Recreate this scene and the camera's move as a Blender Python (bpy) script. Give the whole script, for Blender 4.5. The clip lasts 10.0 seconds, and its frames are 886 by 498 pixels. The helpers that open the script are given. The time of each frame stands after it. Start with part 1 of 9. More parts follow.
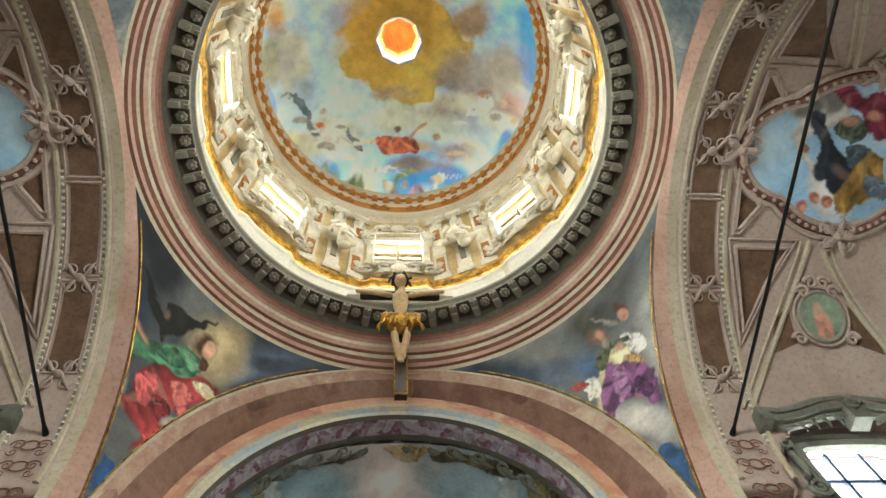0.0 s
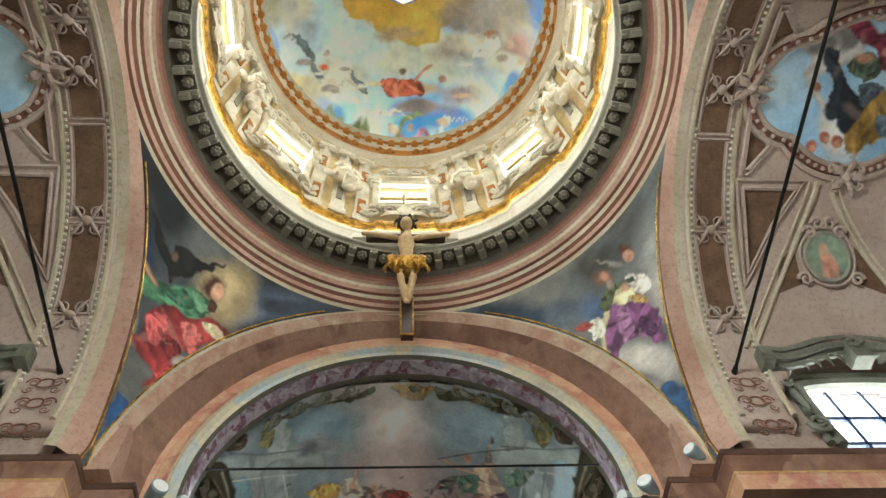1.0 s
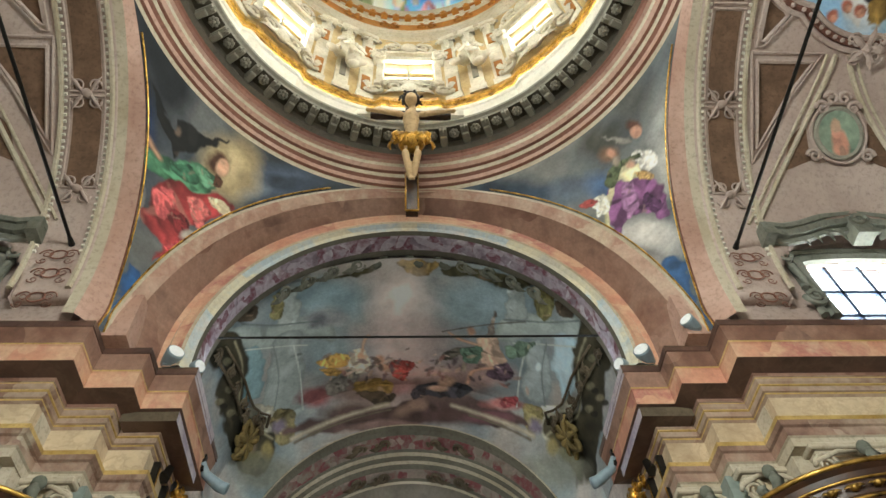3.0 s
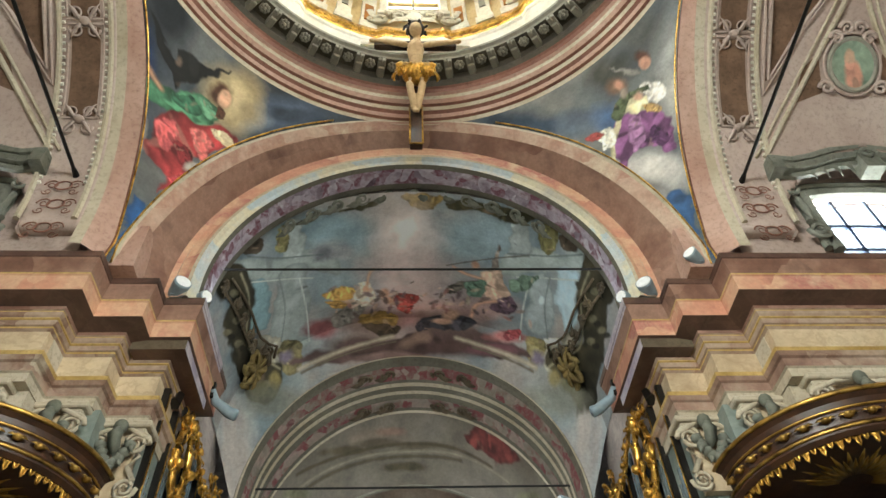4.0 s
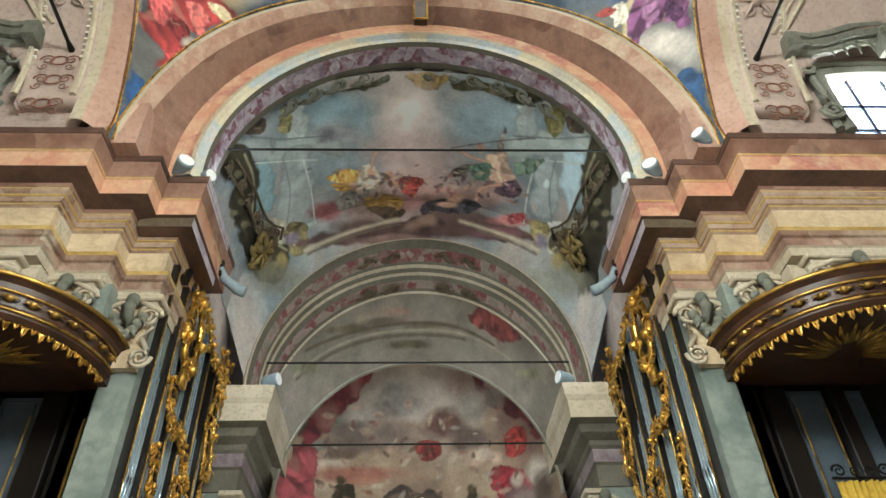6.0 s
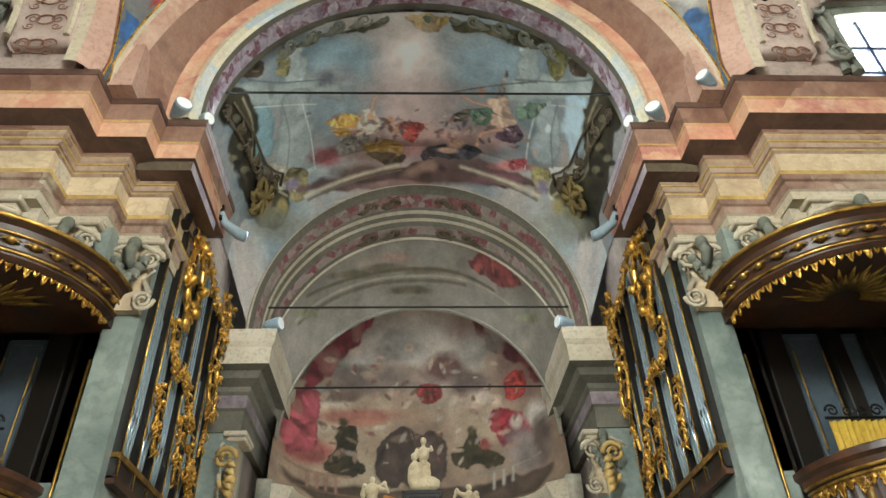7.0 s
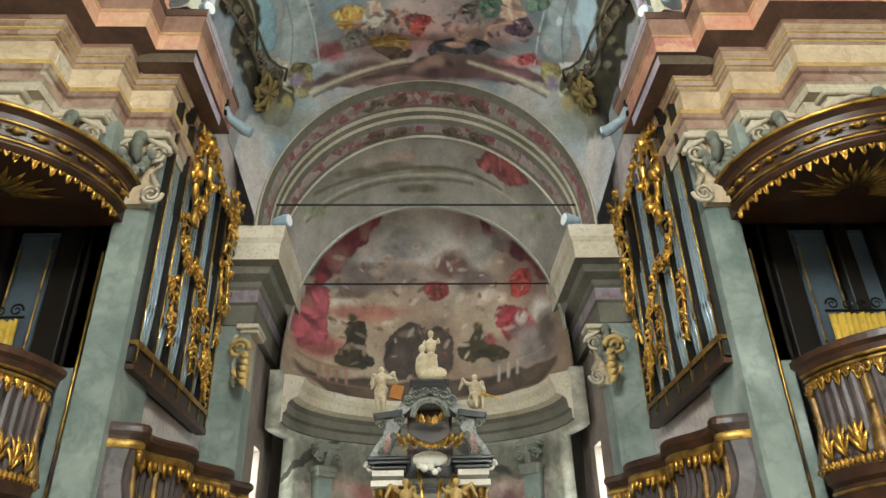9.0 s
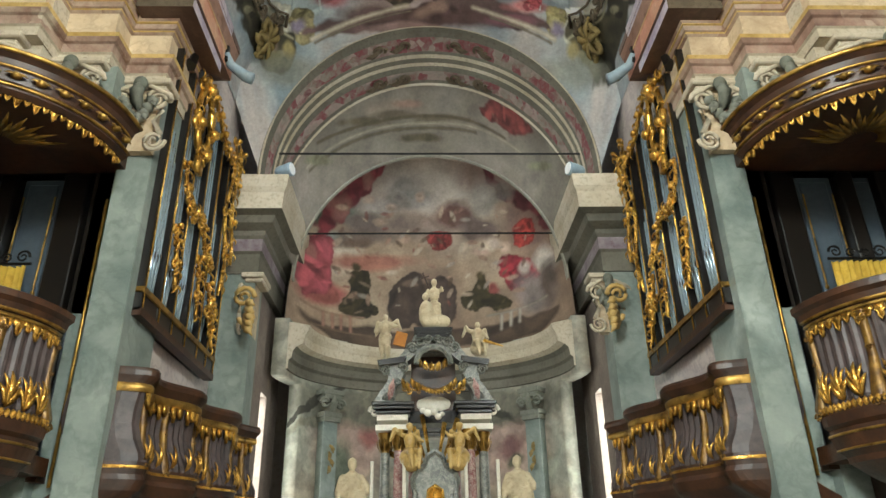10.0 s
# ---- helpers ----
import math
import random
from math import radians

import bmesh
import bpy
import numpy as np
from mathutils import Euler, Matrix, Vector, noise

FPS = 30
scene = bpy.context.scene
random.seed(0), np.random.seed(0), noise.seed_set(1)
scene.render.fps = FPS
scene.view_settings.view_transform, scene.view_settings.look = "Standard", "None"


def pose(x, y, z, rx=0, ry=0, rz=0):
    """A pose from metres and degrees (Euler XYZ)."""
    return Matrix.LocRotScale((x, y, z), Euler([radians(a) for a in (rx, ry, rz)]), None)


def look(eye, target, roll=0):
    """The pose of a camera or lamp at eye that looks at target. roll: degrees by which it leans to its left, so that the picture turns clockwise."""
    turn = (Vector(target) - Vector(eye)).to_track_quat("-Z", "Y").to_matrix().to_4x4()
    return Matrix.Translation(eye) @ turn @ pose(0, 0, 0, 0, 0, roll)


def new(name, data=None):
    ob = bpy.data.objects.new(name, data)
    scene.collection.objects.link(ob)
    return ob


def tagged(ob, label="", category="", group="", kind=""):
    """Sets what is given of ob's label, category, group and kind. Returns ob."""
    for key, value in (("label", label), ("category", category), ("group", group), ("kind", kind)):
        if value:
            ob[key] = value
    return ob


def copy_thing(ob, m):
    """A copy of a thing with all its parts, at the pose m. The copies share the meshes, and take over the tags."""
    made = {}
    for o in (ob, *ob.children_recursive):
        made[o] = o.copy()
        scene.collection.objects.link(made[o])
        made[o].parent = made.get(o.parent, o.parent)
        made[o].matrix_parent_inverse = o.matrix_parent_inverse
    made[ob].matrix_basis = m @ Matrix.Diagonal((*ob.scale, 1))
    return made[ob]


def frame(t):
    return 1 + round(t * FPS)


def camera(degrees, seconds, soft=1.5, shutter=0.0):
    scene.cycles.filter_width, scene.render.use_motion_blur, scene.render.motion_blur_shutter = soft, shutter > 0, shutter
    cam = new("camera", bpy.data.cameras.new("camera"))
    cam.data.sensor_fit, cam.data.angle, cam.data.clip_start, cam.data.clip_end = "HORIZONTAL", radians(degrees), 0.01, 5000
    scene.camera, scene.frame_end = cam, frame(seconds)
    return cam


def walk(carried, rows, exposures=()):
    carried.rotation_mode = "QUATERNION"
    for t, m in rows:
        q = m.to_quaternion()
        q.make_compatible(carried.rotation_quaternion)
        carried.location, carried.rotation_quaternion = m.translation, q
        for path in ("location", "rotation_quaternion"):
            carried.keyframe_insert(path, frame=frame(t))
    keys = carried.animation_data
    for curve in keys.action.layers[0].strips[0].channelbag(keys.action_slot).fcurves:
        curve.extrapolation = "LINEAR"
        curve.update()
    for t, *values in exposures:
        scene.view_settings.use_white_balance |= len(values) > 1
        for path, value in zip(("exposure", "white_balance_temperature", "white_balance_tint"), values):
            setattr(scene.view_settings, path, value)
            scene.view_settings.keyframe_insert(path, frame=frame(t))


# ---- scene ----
cam = camera(64.21, 10.0)
# seconds, eye x y z, degrees up, degrees to the left, lean
ROWS = [
    (0.0, -0.304, -0.000, 2.000, 67.37, -11.84, -9.76),
    (0.5, -0.293, 0.039, 1.978, 65.22, -10.32, -8.44),
    (1.0, -0.281, 0.079, 1.954, 63.17, -9.02, -7.35),
    (1.5, -0.269, 0.119, 1.928, 61.14, -8.07, -6.55),
    (2.0, -0.256, 0.158, 1.902, 58.87, -7.23, -5.87),
    (2.5, -0.243, 0.196, 1.872, 56.52, -6.67, -5.27),
    (4.0, -0.204, 0.305, 1.766, 49.15, -4.73, -3.40),
    (4.5, -0.193, 0.340, 1.732, 46.84, -4.19, -3.06),
    (5.0, -0.183, 0.373, 1.699, 44.70, -3.85, -2.72),
    (5.5, -0.175, 0.403, 1.668, 42.51, -3.61, -2.38),
    (7.0, -0.161, 0.482, 1.572, 36.29, -3.13, -1.98),
    (7.5, -0.160, 0.503, 1.540, 34.27, -2.94, -1.86),
    (8.0, -0.162, 0.520, 1.508, 32.24, -2.72, -1.67),
    (8.5, -0.166, 0.533, 1.476, 30.34, -2.47, -1.50),
    (9.0, -0.170, 0.544, 1.445, 28.59, -2.22, -1.36),
    (9.5, -0.174, 0.554, 1.413, 26.73, -2.04, -1.29),
    (10.0, -0.178, 0.563, 1.379, 24.75, -1.85, -1.14),
]


def aim(x, y, z, up, left, lean):
    a, b = radians(up), radians(left)
    return look((x, y, z), (x - math.sin(b) * math.cos(a), y + math.cos(b) * math.cos(a), z + math.sin(a)), lean)


walk(cam, [(r[0], aim(*r[1:])) for r in ROWS], [(0.0, 0.05), (2.5, 0.12), (4.5, 0.45), (7.0, 0.68), (10.0, 0.68)])

# ---- world and lights ----
world = bpy.data.worlds.new("sky")
scene.world = world
world.use_nodes = True
wn = world.node_tree
sky = wn.nodes.new("ShaderNodeTexSky")
sky.sky_type, sky.sun_disc = "NISHITA", False
sky.sun_elevation, sky.sun_rotation = radians(48), radians(140)
wn.nodes["Background"].inputs[1].default_value = 0.12
wn.links.new(sky.outputs[0], wn.nodes["Background"].inputs[0])
sun = new("sun", bpy.data.lights.new("sun", "SUN"))
sun.data.energy, sun.data.angle, sun.data.color = 2.5, radians(0.5), (1, 0.95, 0.88)
sun.matrix_world = look((0, 0, 60), (14, 18, 30))


def window_and_fill_light(eye, target, w, h, watts, tint=(0.92, 1.0, 0.95)):
    """An area lamp: daylight in an opening, and added fill where none is built."""
    ob = new("window_daylight", bpy.data.lights.new("window_daylight", "AREA"))
    ob.data.shape, ob.data.size, ob.data.size_y, ob.data.energy, ob.data.color = "RECTANGLE", w, h, watts, tint
    ob.matrix_world = look(eye, target)
    return ob


DRUM_C = Vector((0, 3.0, 0))
for k in range(8):
    a = k * math.pi / 4
    d = Vector((math.sin(a), math.cos(a), 0))
    window_and_fill_light(DRUM_C + d * 4.78 + Vector((0, 0, 19.75)), DRUM_C + Vector((0, 0, 19.3)), 1.3, 1.5, 215)
window_and_fill_light((0, 3.0, 33.2), (0, 3.0, 30), 1.5, 1.5, 160, (1, 0.9, 0.75))
for s in (-1, 1):
    window_and_fill_light((s * 7.87, 7.6, 10.85), (s * 7.87, 6.5, 10.85), 2.4, 2.1, 190 if s > 0 else 65)
    # added lamp at the unseen rear wall, which has no opening
    window_and_fill_light((s * 7.75, -1.85, 10.6), (s * 7.75, 0, 10.0), 2.1, 1.4, 260 if s > 0 else 45)
    window_and_fill_light((s * 3.62, 14.82, 3.0), (0, 14.5, 3.0), 0.54, 3.4, 60)
    # unseen fill lamps added in the nave behind, no windows are built there
    window_and_fill_light((s * 6.3, -6.0, 9.0), (0, -4.0, 6.0), 3.0, 4.0, 2350 if s > 0 else 2800)
    window_and_fill_light((s * 6.3, -12.0, 9.0), (0, -8.0, 6.0), 3.0, 4.0, 2350 if s > 0 else 2800)


def flood(eye, target, watts, size=0.16, tint=(0.82, 0.95, 1.0)):
    """The beam of a floodlight that stands on a cornice."""
    ob = new("flood_beam", bpy.data.lights.new("flood_beam", "AREA"))
    ob.data.shape, ob.data.size, ob.data.energy, ob.data.color, ob.data.spread = "DISK", size, watts, tint, radians(150)
    ob.matrix_world = look(eye, target)


# floodlights on the cornices, as the fixtures stand
for s in (-1, 1):
    flood((s * 3.4, 8.75, 10.3), (s * 0.5, 11.5, 13.0), 8)
    flood((s * 3.0, 10.25, 9.12), (-s * 0.5, 12.5, 7.0), 26)
    flood((s * 2.5, 12.75, 8.75), (-s * 0.4, 15.8, 8.6), 14)

# ---- materials ----
def rgb(h):
    """Linear colour from an sRGB hex string."""
    v = [int(h[i:i + 2], 16) / 255 for i in (0, 2, 4)]
    return tuple(c / 12.92 if c <= 0.04045 else ((c + 0.055) / 1.055) ** 2.4 for c in v) + (1,)


def nodes_of(name):
    m = bpy.data.materials.new(name)
    m.use_nodes = True
    return m, m.node_tree, m.node_tree.nodes["Principled BSDF"]


def noise_node(t, co, scale, detail=5, rough=0.6):
    n = t.nodes.new("ShaderNodeTexNoise")
    n.inputs["Scale"].default_value, n.inputs["Detail"].default_value, n.inputs["Roughness"].default_value = scale, detail, rough
    if co is not None:
        t.links.new(co, n.inputs["Vector"])
    return n


def ramp_node(t, fac, stops):
    r = t.nodes.new("ShaderNodeValToRGB")
    el = r.color_ramp.elements
    while len(el) < len(stops):
        el.new(0.5)
    for e, (p, c) in zip(el, stops):
        e.position, e.color = p, c
    t.links.new(fac, r.inputs[0])
    return r.outputs[0]


def mix_node(t, fac, a, b, mode="MIX"):
    m = t.nodes.new("ShaderNodeMix")
    m.data_type, m.blend_type = "RGBA", mode
    for sock, v in ((m.inputs[0], fac), (m.inputs[6], a), (m.inputs[7], b)):
        if isinstance(v, (int, float, tuple)):
            sock.default_value = v
        else:
            t.links.new(v, sock)
    return m.outputs[2]


def math_node(t, op, a, b=None, c=None):
    m = t.nodes.new("ShaderNodeMath")
    m.operation = op
    for sock, v in zip(m.inputs, (a, b, c)):
        if v is None:
            continue
        if isinstance(v, (int, float)):
            sock.default_value = v
        else:
            t.links.new(v, sock)
    return m.outputs[0]


def bump_to(t, bsdf, height, strength, dist=0.02):
    b = t.nodes.new("ShaderNodeBump")
    b.inputs["Strength"].default_value, b.inputs["Distance"].default_value = strength, dist
    t.links.new(height, b.inputs["Height"])
    t.links.new(b.outputs[0], bsdf.inputs["Normal"])


def plaster(name, a, b, c=None, scale=1.2, rough=0.75, bump=0.15, metal=0.0, fine=14.0):
    """Mottled surface: two tones in large stains, a third in fine specks, and some relief."""
    m, t, p = nodes_of(name)
    co = t.nodes.new("ShaderNodeTexCoord").outputs["Object"]
    big, small = noise_node(t, co, scale, 6, 0.62), noise_node(t, co, fine, 6, 0.7)
    col = ramp_node(t, big.outputs[0], [(0.32, rgb(a)), (0.68, rgb(b))])
    if c:
        col = mix_node(t, ramp_node(t, small.outputs[0], [(0.5, (0, 0, 0, 1)), (0.75, (0.7, 0.7, 0.7, 1))]), col, rgb(c))
    t.links.new(col, p.inputs["Base Color"])
    p.inputs["Metallic"].default_value = metal
    t.links.new(math_node(t, "MULTIPLY_ADD", small.outputs[0], 0.25, rough - 0.12), p.inputs["Roughness"])
    bump_to(t, p, small.outputs[0], bump)
    return m


def marble(name, a, b, vein, scale=1.4, rough=0.35, strength=0.45):
    """Painted or real marble: cloudy ground with drawn-out veins."""
    m, t, p = nodes_of(name)
    co = t.nodes.new("ShaderNodeTexCoord").outputs["Object"]
    warp = noise_node(t, co, scale * 0.9, 5, 0.6)
    add = t.nodes.new("ShaderNodeVectorMath")
    add.operation = "MULTIPLY_ADD"
    t.links.new(warp.outputs[1], add.inputs[0])
    add.inputs[1].default_value = (0.9, 0.9, 0.5)
    t.links.new(co, add.inputs[2])
    cloud, veins = noise_node(t, add.outputs[0], scale, 7, 0.66), noise_node(t, add.outputs[0], scale * 2.2, 5, 0.55)
    line = math_node(t, "ABSOLUTE", math_node(t, "SUBTRACT", veins.outputs[0], 0.5))
    mask = ramp_node(t, line, [(0.0, (strength,) * 3 + (1,)), (0.06, (0, 0, 0, 1))])
    col = mix_node(t, mask, ramp_node(t, cloud.outputs[0], [(0.33, rgb(a)), (0.67, rgb(b))]), rgb(vein))
    t.links.new(col, p.inputs["Base Color"])
    t.links.new(math_node(t, "MULTIPLY_ADD", cloud.outputs[0], 0.3, rough - 0.12), p.inputs["Roughness"])
    bump_to(t, p, cloud.outputs[0], 0.08)
    return m


def gilded(name, a="c8922e", b="7a5216", rough=0.38):
    m, t, p = nodes_of(name)
    co = t.nodes.new("ShaderNodeTexCoord").outputs["Object"]
    n, f = noise_node(t, co, 5, 5), noise_node(t, co, 40, 4)
    t.links.new(ramp_node(t, n.outputs[0], [(0.3, rgb(b)), (0.6, rgb(a))]), p.inputs["Base Color"])
    p.inputs["Metallic"].default_value = 0.85
    t.links.new(math_node(t, "MULTIPLY_ADD", f.outputs[0], 0.3, rough - 0.15), p.inputs["Roughness"])
    bump_to(t, p, f.outputs[0], 0.25, 0.01)
    return m


def fresco(name, axes, ground, blobs, warp=0.35, warp_scale=1.6, rough=0.85, folds=0.75, seed=1, extra=3):
    """Painting on plaster. axes: the two object axes it is laid out on; ground: colour ramp over cloud noise;
    blobs: (u, v, half width, half height, turn in degrees, colour, softness); extra: smaller strokes round each."""
    m, t, p = nodes_of(name)
    rnd = random.Random(seed)
    co = t.nodes.new("ShaderNodeTexCoord").outputs["Object"]
    last = co
    for sc, amp in ((warp_scale, warp * 1.6), (warp_scale * 3.0, warp * 0.8), (warp_scale * 8.0, warp * 0.28)):
        w = noise_node(t, co, sc, 3, 0.55)
        sub, mul = t.nodes.new("ShaderNodeVectorMath"), t.nodes.new("ShaderNodeVectorMath")
        sub.operation, mul.operation = "SUBTRACT", "MULTIPLY_ADD"
        sub.inputs[1].default_value, mul.inputs[1].default_value = (0.5,) * 3, (amp,) * 3
        t.links.new(w.outputs[1], sub.inputs[0])
        t.links.new(sub.outputs[0], mul.inputs[0])
        t.links.new(last, mul.inputs[2])
        last = mul.outputs[0]
    sep, com = t.nodes.new("ShaderNodeSeparateXYZ"), t.nodes.new("ShaderNodeCombineXYZ")
    t.links.new(last, sep.inputs[0])
    t.links.new(sep.outputs["xyz".index(axes[0])], com.inputs[0])
    t.links.new(sep.outputs["xyz".index(axes[1])], com.inputs[1])
    uv = com.outputs[0]
    cloud = noise_node(t, last, 0.55, 6, 0.55)
    n = len(ground)
    col = ramp_node(t, cloud.outputs[0], [(0.32 + 0.36 * i / max(1, n - 1), rgb(c)) for i, c in enumerate(ground)])
    strokes = []
    for bu, bv, ru, rv, turn, colour, soft in blobs:
        base = tuple(0.78 * x + 0.22 * g for x, g in zip(rgb(colour)[:3], (0.2, 0.18, 0.16)))
        strokes.append((bu, bv, ru, rv, turn, base, soft))
        if soft <= 0.35 and max(ru, rv) > 0.1:
            for k in range(extra):
                a, g = rnd.uniform(0, 6.28), rnd.choice((0.35, 0.55, 0.75, 1.3, 1.6))
                ca, sa = math.cos(radians(turn)), math.sin(radians(turn))
                x, y = ru * math.cos(a) * rnd.uniform(0.3, 1.1), rv * math.sin(a) * rnd.uniform(0.3, 1.1)
                tone = rnd.choice((base, base, tuple(0.5 * c + 0.5 * d for c, d in zip(base, (0.32, 0.22, 0.16)))))
                strokes.append((bu + x * ca - y * sa, bv + x * sa + y * ca, ru * rnd.uniform(0.2, 0.55), rv * rnd.uniform(0.15, 0.45), turn + rnd.uniform(-60, 60), tuple(min(1, c * g) for c in tone), 0.3))
    for bu, bv, ru, rv, turn, base, soft in strokes[:58]:
        mp = t.nodes.new("ShaderNodeMapping")
        mp.vector_type = "TEXTURE"
        mp.inputs["Location"].default_value, mp.inputs["Rotation"].default_value, mp.inputs["Scale"].default_value = (bu, bv, 0), (0, 0, radians(turn)), (ru, rv, 1)
        t.links.new(uv, mp.inputs["Vector"])
        ln = t.nodes.new("ShaderNodeVectorMath")
        ln.operation = "LENGTH"
        t.links.new(mp.outputs[0], ln.inputs[0])
        k = t.nodes.new("ShaderNodeMapRange")
        soft *= 0.6 if soft <= 0.35 else 0.9
        k.inputs["From Min"].default_value, k.inputs["From Max"].default_value = 1 + soft, 1 - soft
        t.links.new(ln.outputs["Value"], k.inputs["Value"])
        col = mix_node(t, k.outputs[0], col, base + (1,))
    fold, fine = noise_node(t, last, 3.2, 4, 0.6), noise_node(t, co, 9, 6, 0.7)
    col = mix_node(t, folds, col, ramp_node(t, fold.outputs[0], [(0.34, (0.3, 0.3, 0.3, 1)), (0.5, (0.5, 0.5, 0.5, 1)), (0.66, (0.74, 0.73, 0.7, 1))]), "OVERLAY")
    col = mix_node(t, 0.2, col, ramp_node(t, fine.outputs[0], [(0.3, (0.3, 0.3, 0.3, 1)), (0.7, (0.75, 0.75, 0.75, 1))]), "OVERLAY")
    t.links.new(col, p.inputs["Base Color"])
    p.inputs["Roughness"].default_value = rough
    bump_to(t, p, fine.outputs[0], 0.08)
    return m


def plain(name, colour, rough=0.5, metal=0.0, emit=0.0):
    m, t, p = nodes_of(name)
    co = t.nodes.new("ShaderNodeTexCoord").outputs["Object"]
    n = noise_node(t, co, 12, 4)
    c = rgb(colour)
    t.links.new(ramp_node(t, n.outputs[0], [(0.3, tuple(x * 0.8 for x in c[:3]) + (1,)), (0.7, c)]), p.inputs["Base Color"])
    p.inputs["Roughness"].default_value, p.inputs["Metallic"].default_value = rough, metal
    if emit:
        p.inputs["Emission Color"].default_value, p.inputs["Emission Strength"].default_value = c, emit
    return m


M_PINK = plaster("pink_stucco", "a27c6c", "bf9f90", "76564a", 0.9)
# deep rose, darkened further to paint shadow into the ring's hollows
M_PINK_DEEP_SHADE = plaster("rose_stucco_and_hollow_shade", "6a4236", "8c5f4e", "4c3026", 0.8)
M_CREAM = plaster("cream_stucco", "a69880", "c4b9a6", "746a58", 0.9)
M_ROSE_WHITE = plaster("rosy_white_stucco", "a28c82", "bcaaa0", "786660", 0.7)
M_GREY_STUCCO = plaster("grey_stucco", "797569", "999486", "57554d", 0.9)
M_BROWN_PANEL = plaster("brown_painted_panel", "57402f", "7c5f4a", "3a281c", 2.4)
M_WHITE_STUCCO = plaster("white_stucco", "cfc8b8", "ece6da", "b8b0a0", 1.1)
M_DRUM_STUCCO = plaster("warm_white_stucco", "b5aa94", "e0d8c6", "8c806a", 1.6)
M_DRUM = plaster("cream_drum_wall", "a88c58", "cdb588", "8c7040", 0.8)
# dark tone that puts the shade under the ring cornice into the colour
M_DARK_SOFFIT = plaster("shaded_ring_soffit", "3a342a", "544c3e", "28241c", 1.5)
M_OCHRE = plaster("ochre_panel", "8e5216", "b87a2e", "6e4212", 1.4)
M_GOLD = gilded("gilding", "eab85a", "6e4712", 0.3)
M_GOLD_DARK = gilded("aged_gilding", "b8924c", "4a3412", 0.38)
M_MARBLE_RED = marble("red_marble", "7e3a28", "a4593f", "c49a84", 1.0)
M_MARBLE_SALMON = marble("salmon_marble", "b09a7e", "dcc8a8", "987c60", 1.3, 0.35, 0.35)
# brown marble of the top edges, also painted shade on the soffits
M_MARBLE_BROWN_SHADE = marble("brown_marble_and_soffit_shade", "3e2b26", "674b40", "7d6656", 1.3, 0.35, 0.2)
M_MARBLE_GREY = marble("grey_green_marble", "5f6c68", "949c94", "4a5652", 0.9, 0.4, 0.3)
# streaked marble with the floodlights' bluish spill put into its colour
M_MARBLE_VIOLET_LIT = marble("flood_lit_violet_marble", "a89aa8", "cfc8cc", "5e5a8a", 1.5)
M_VIOLET_ORN = plaster("flowered_grey_band", "6a5a62", "8e8686", "5a343e", 3.2)
# plaster darkened so that the chancel's dimness is partly in its colour
M_CHANCEL = plaster("dim_chancel_plaster", "524f44", "6f6a5e", "453b31", 0.9)
M_CHANCEL_ROSE = plaster("rosy_chancel_plaster", "6f6058", "8a7d72", "52403c", 1.3)
M_DARK_WOOD = marble("dark_walnut", "2a1810", "4a2e1c", "1a0e08", 2.0, 0.3)
M_BLACK = plain("black_paint", "16120f", 0.35)
# near-black, so the gloom of lofts and gallery back is in the colour
M_DARKROOM = plain("dark_interior_shade", "141110", 0.6)
M_PIPE = plain("tin_organ_pipe", "a4b8c2", 0.22, 0.6)
M_IRON = plain("black_iron", "201e1c", 0.5, 0.6)
M_LAMP = plain("pale_floodlight_housing", "8a9ca6", 0.4)
M_STATUE = plaster("ivory_statue", "a8967a", "cbbd9e", "7e6c4e", 3.0)
M_CURTAIN = plaster("yellow_curtain_cloth", "a8862a", "c8a640", "8a6a1c", 3.0)
M_SKIN = plaster("painted_corpus", "b89a72", "d8bc92", "8a6a46", 3.0)
M_DARKCLOTH = plain("dark_hair", "1c1410", 0.6)
M_FLOOR = marble("stone_floor", "8a8378", "aaa294", "6a6258", 0.6)
M_NAVE = plaster("nave_plaster", "938a80", "a69e95", "70695f", 0.5)
M_PANE = plain("milky_window_pane", "f2f4f6", 0.3)
M_GILT_CREAM = plaster("pale_gilt_moulding", "9a7a3c", "d0b070", "6e5420", 1.6, 0.45)
M_CHANCEL_MARBLE = marble("pale_rose_marble", "b4a4a0", "d4c8c0", "8a7880", 1.6)
M_STONE_DARK = plaster("weathered_grey_stone", "5e6054", "84847a", "46483e", 1.4)
M_BLUE_BAR = plain("blue_grey_window_bar", "4a5a78", 0.5)
M_STONE_BROWN = plaster("dark_brown_stone", "4a3e30", "6e604c", "38301f", 1.5)
M_WALNUT = plaster("carved_walnut", "22120a", "4a2c18", "120805", 3.0, 0.42)
M_VIOLET_WOOD = plaster("fluted_violet_grey_panel", "2e2624", "524442", "1e1614", 4.0, 0.5)
M_TEAL_STONE = marble("grey_altar_stone", "343a38", "7c7e76", "b8b4a6", 4.0, 0.3)
M_RED_COLUMN = marble("red_veined_column", "7a4a4a", "a88078", "d8ccc0", 4.0, 0.2)
M_BLACKSTONE = plain("polished_black_stone", "1c1c1e", 0.2)
M_PIPE_DULL = plain("dull_grey_board", "56626c", 0.35, 0.3)
M_GOLD_FADED = plaster("faded_ochre_stucco", "6e5c34", "9a8450", "4a3c20", 2.0)
M_GILT_WOOD = plaster("partly_gilt_walnut", "4a2e16", "9a7430", "2a180c", 6.0, 0.4, 0.3, 0.3)

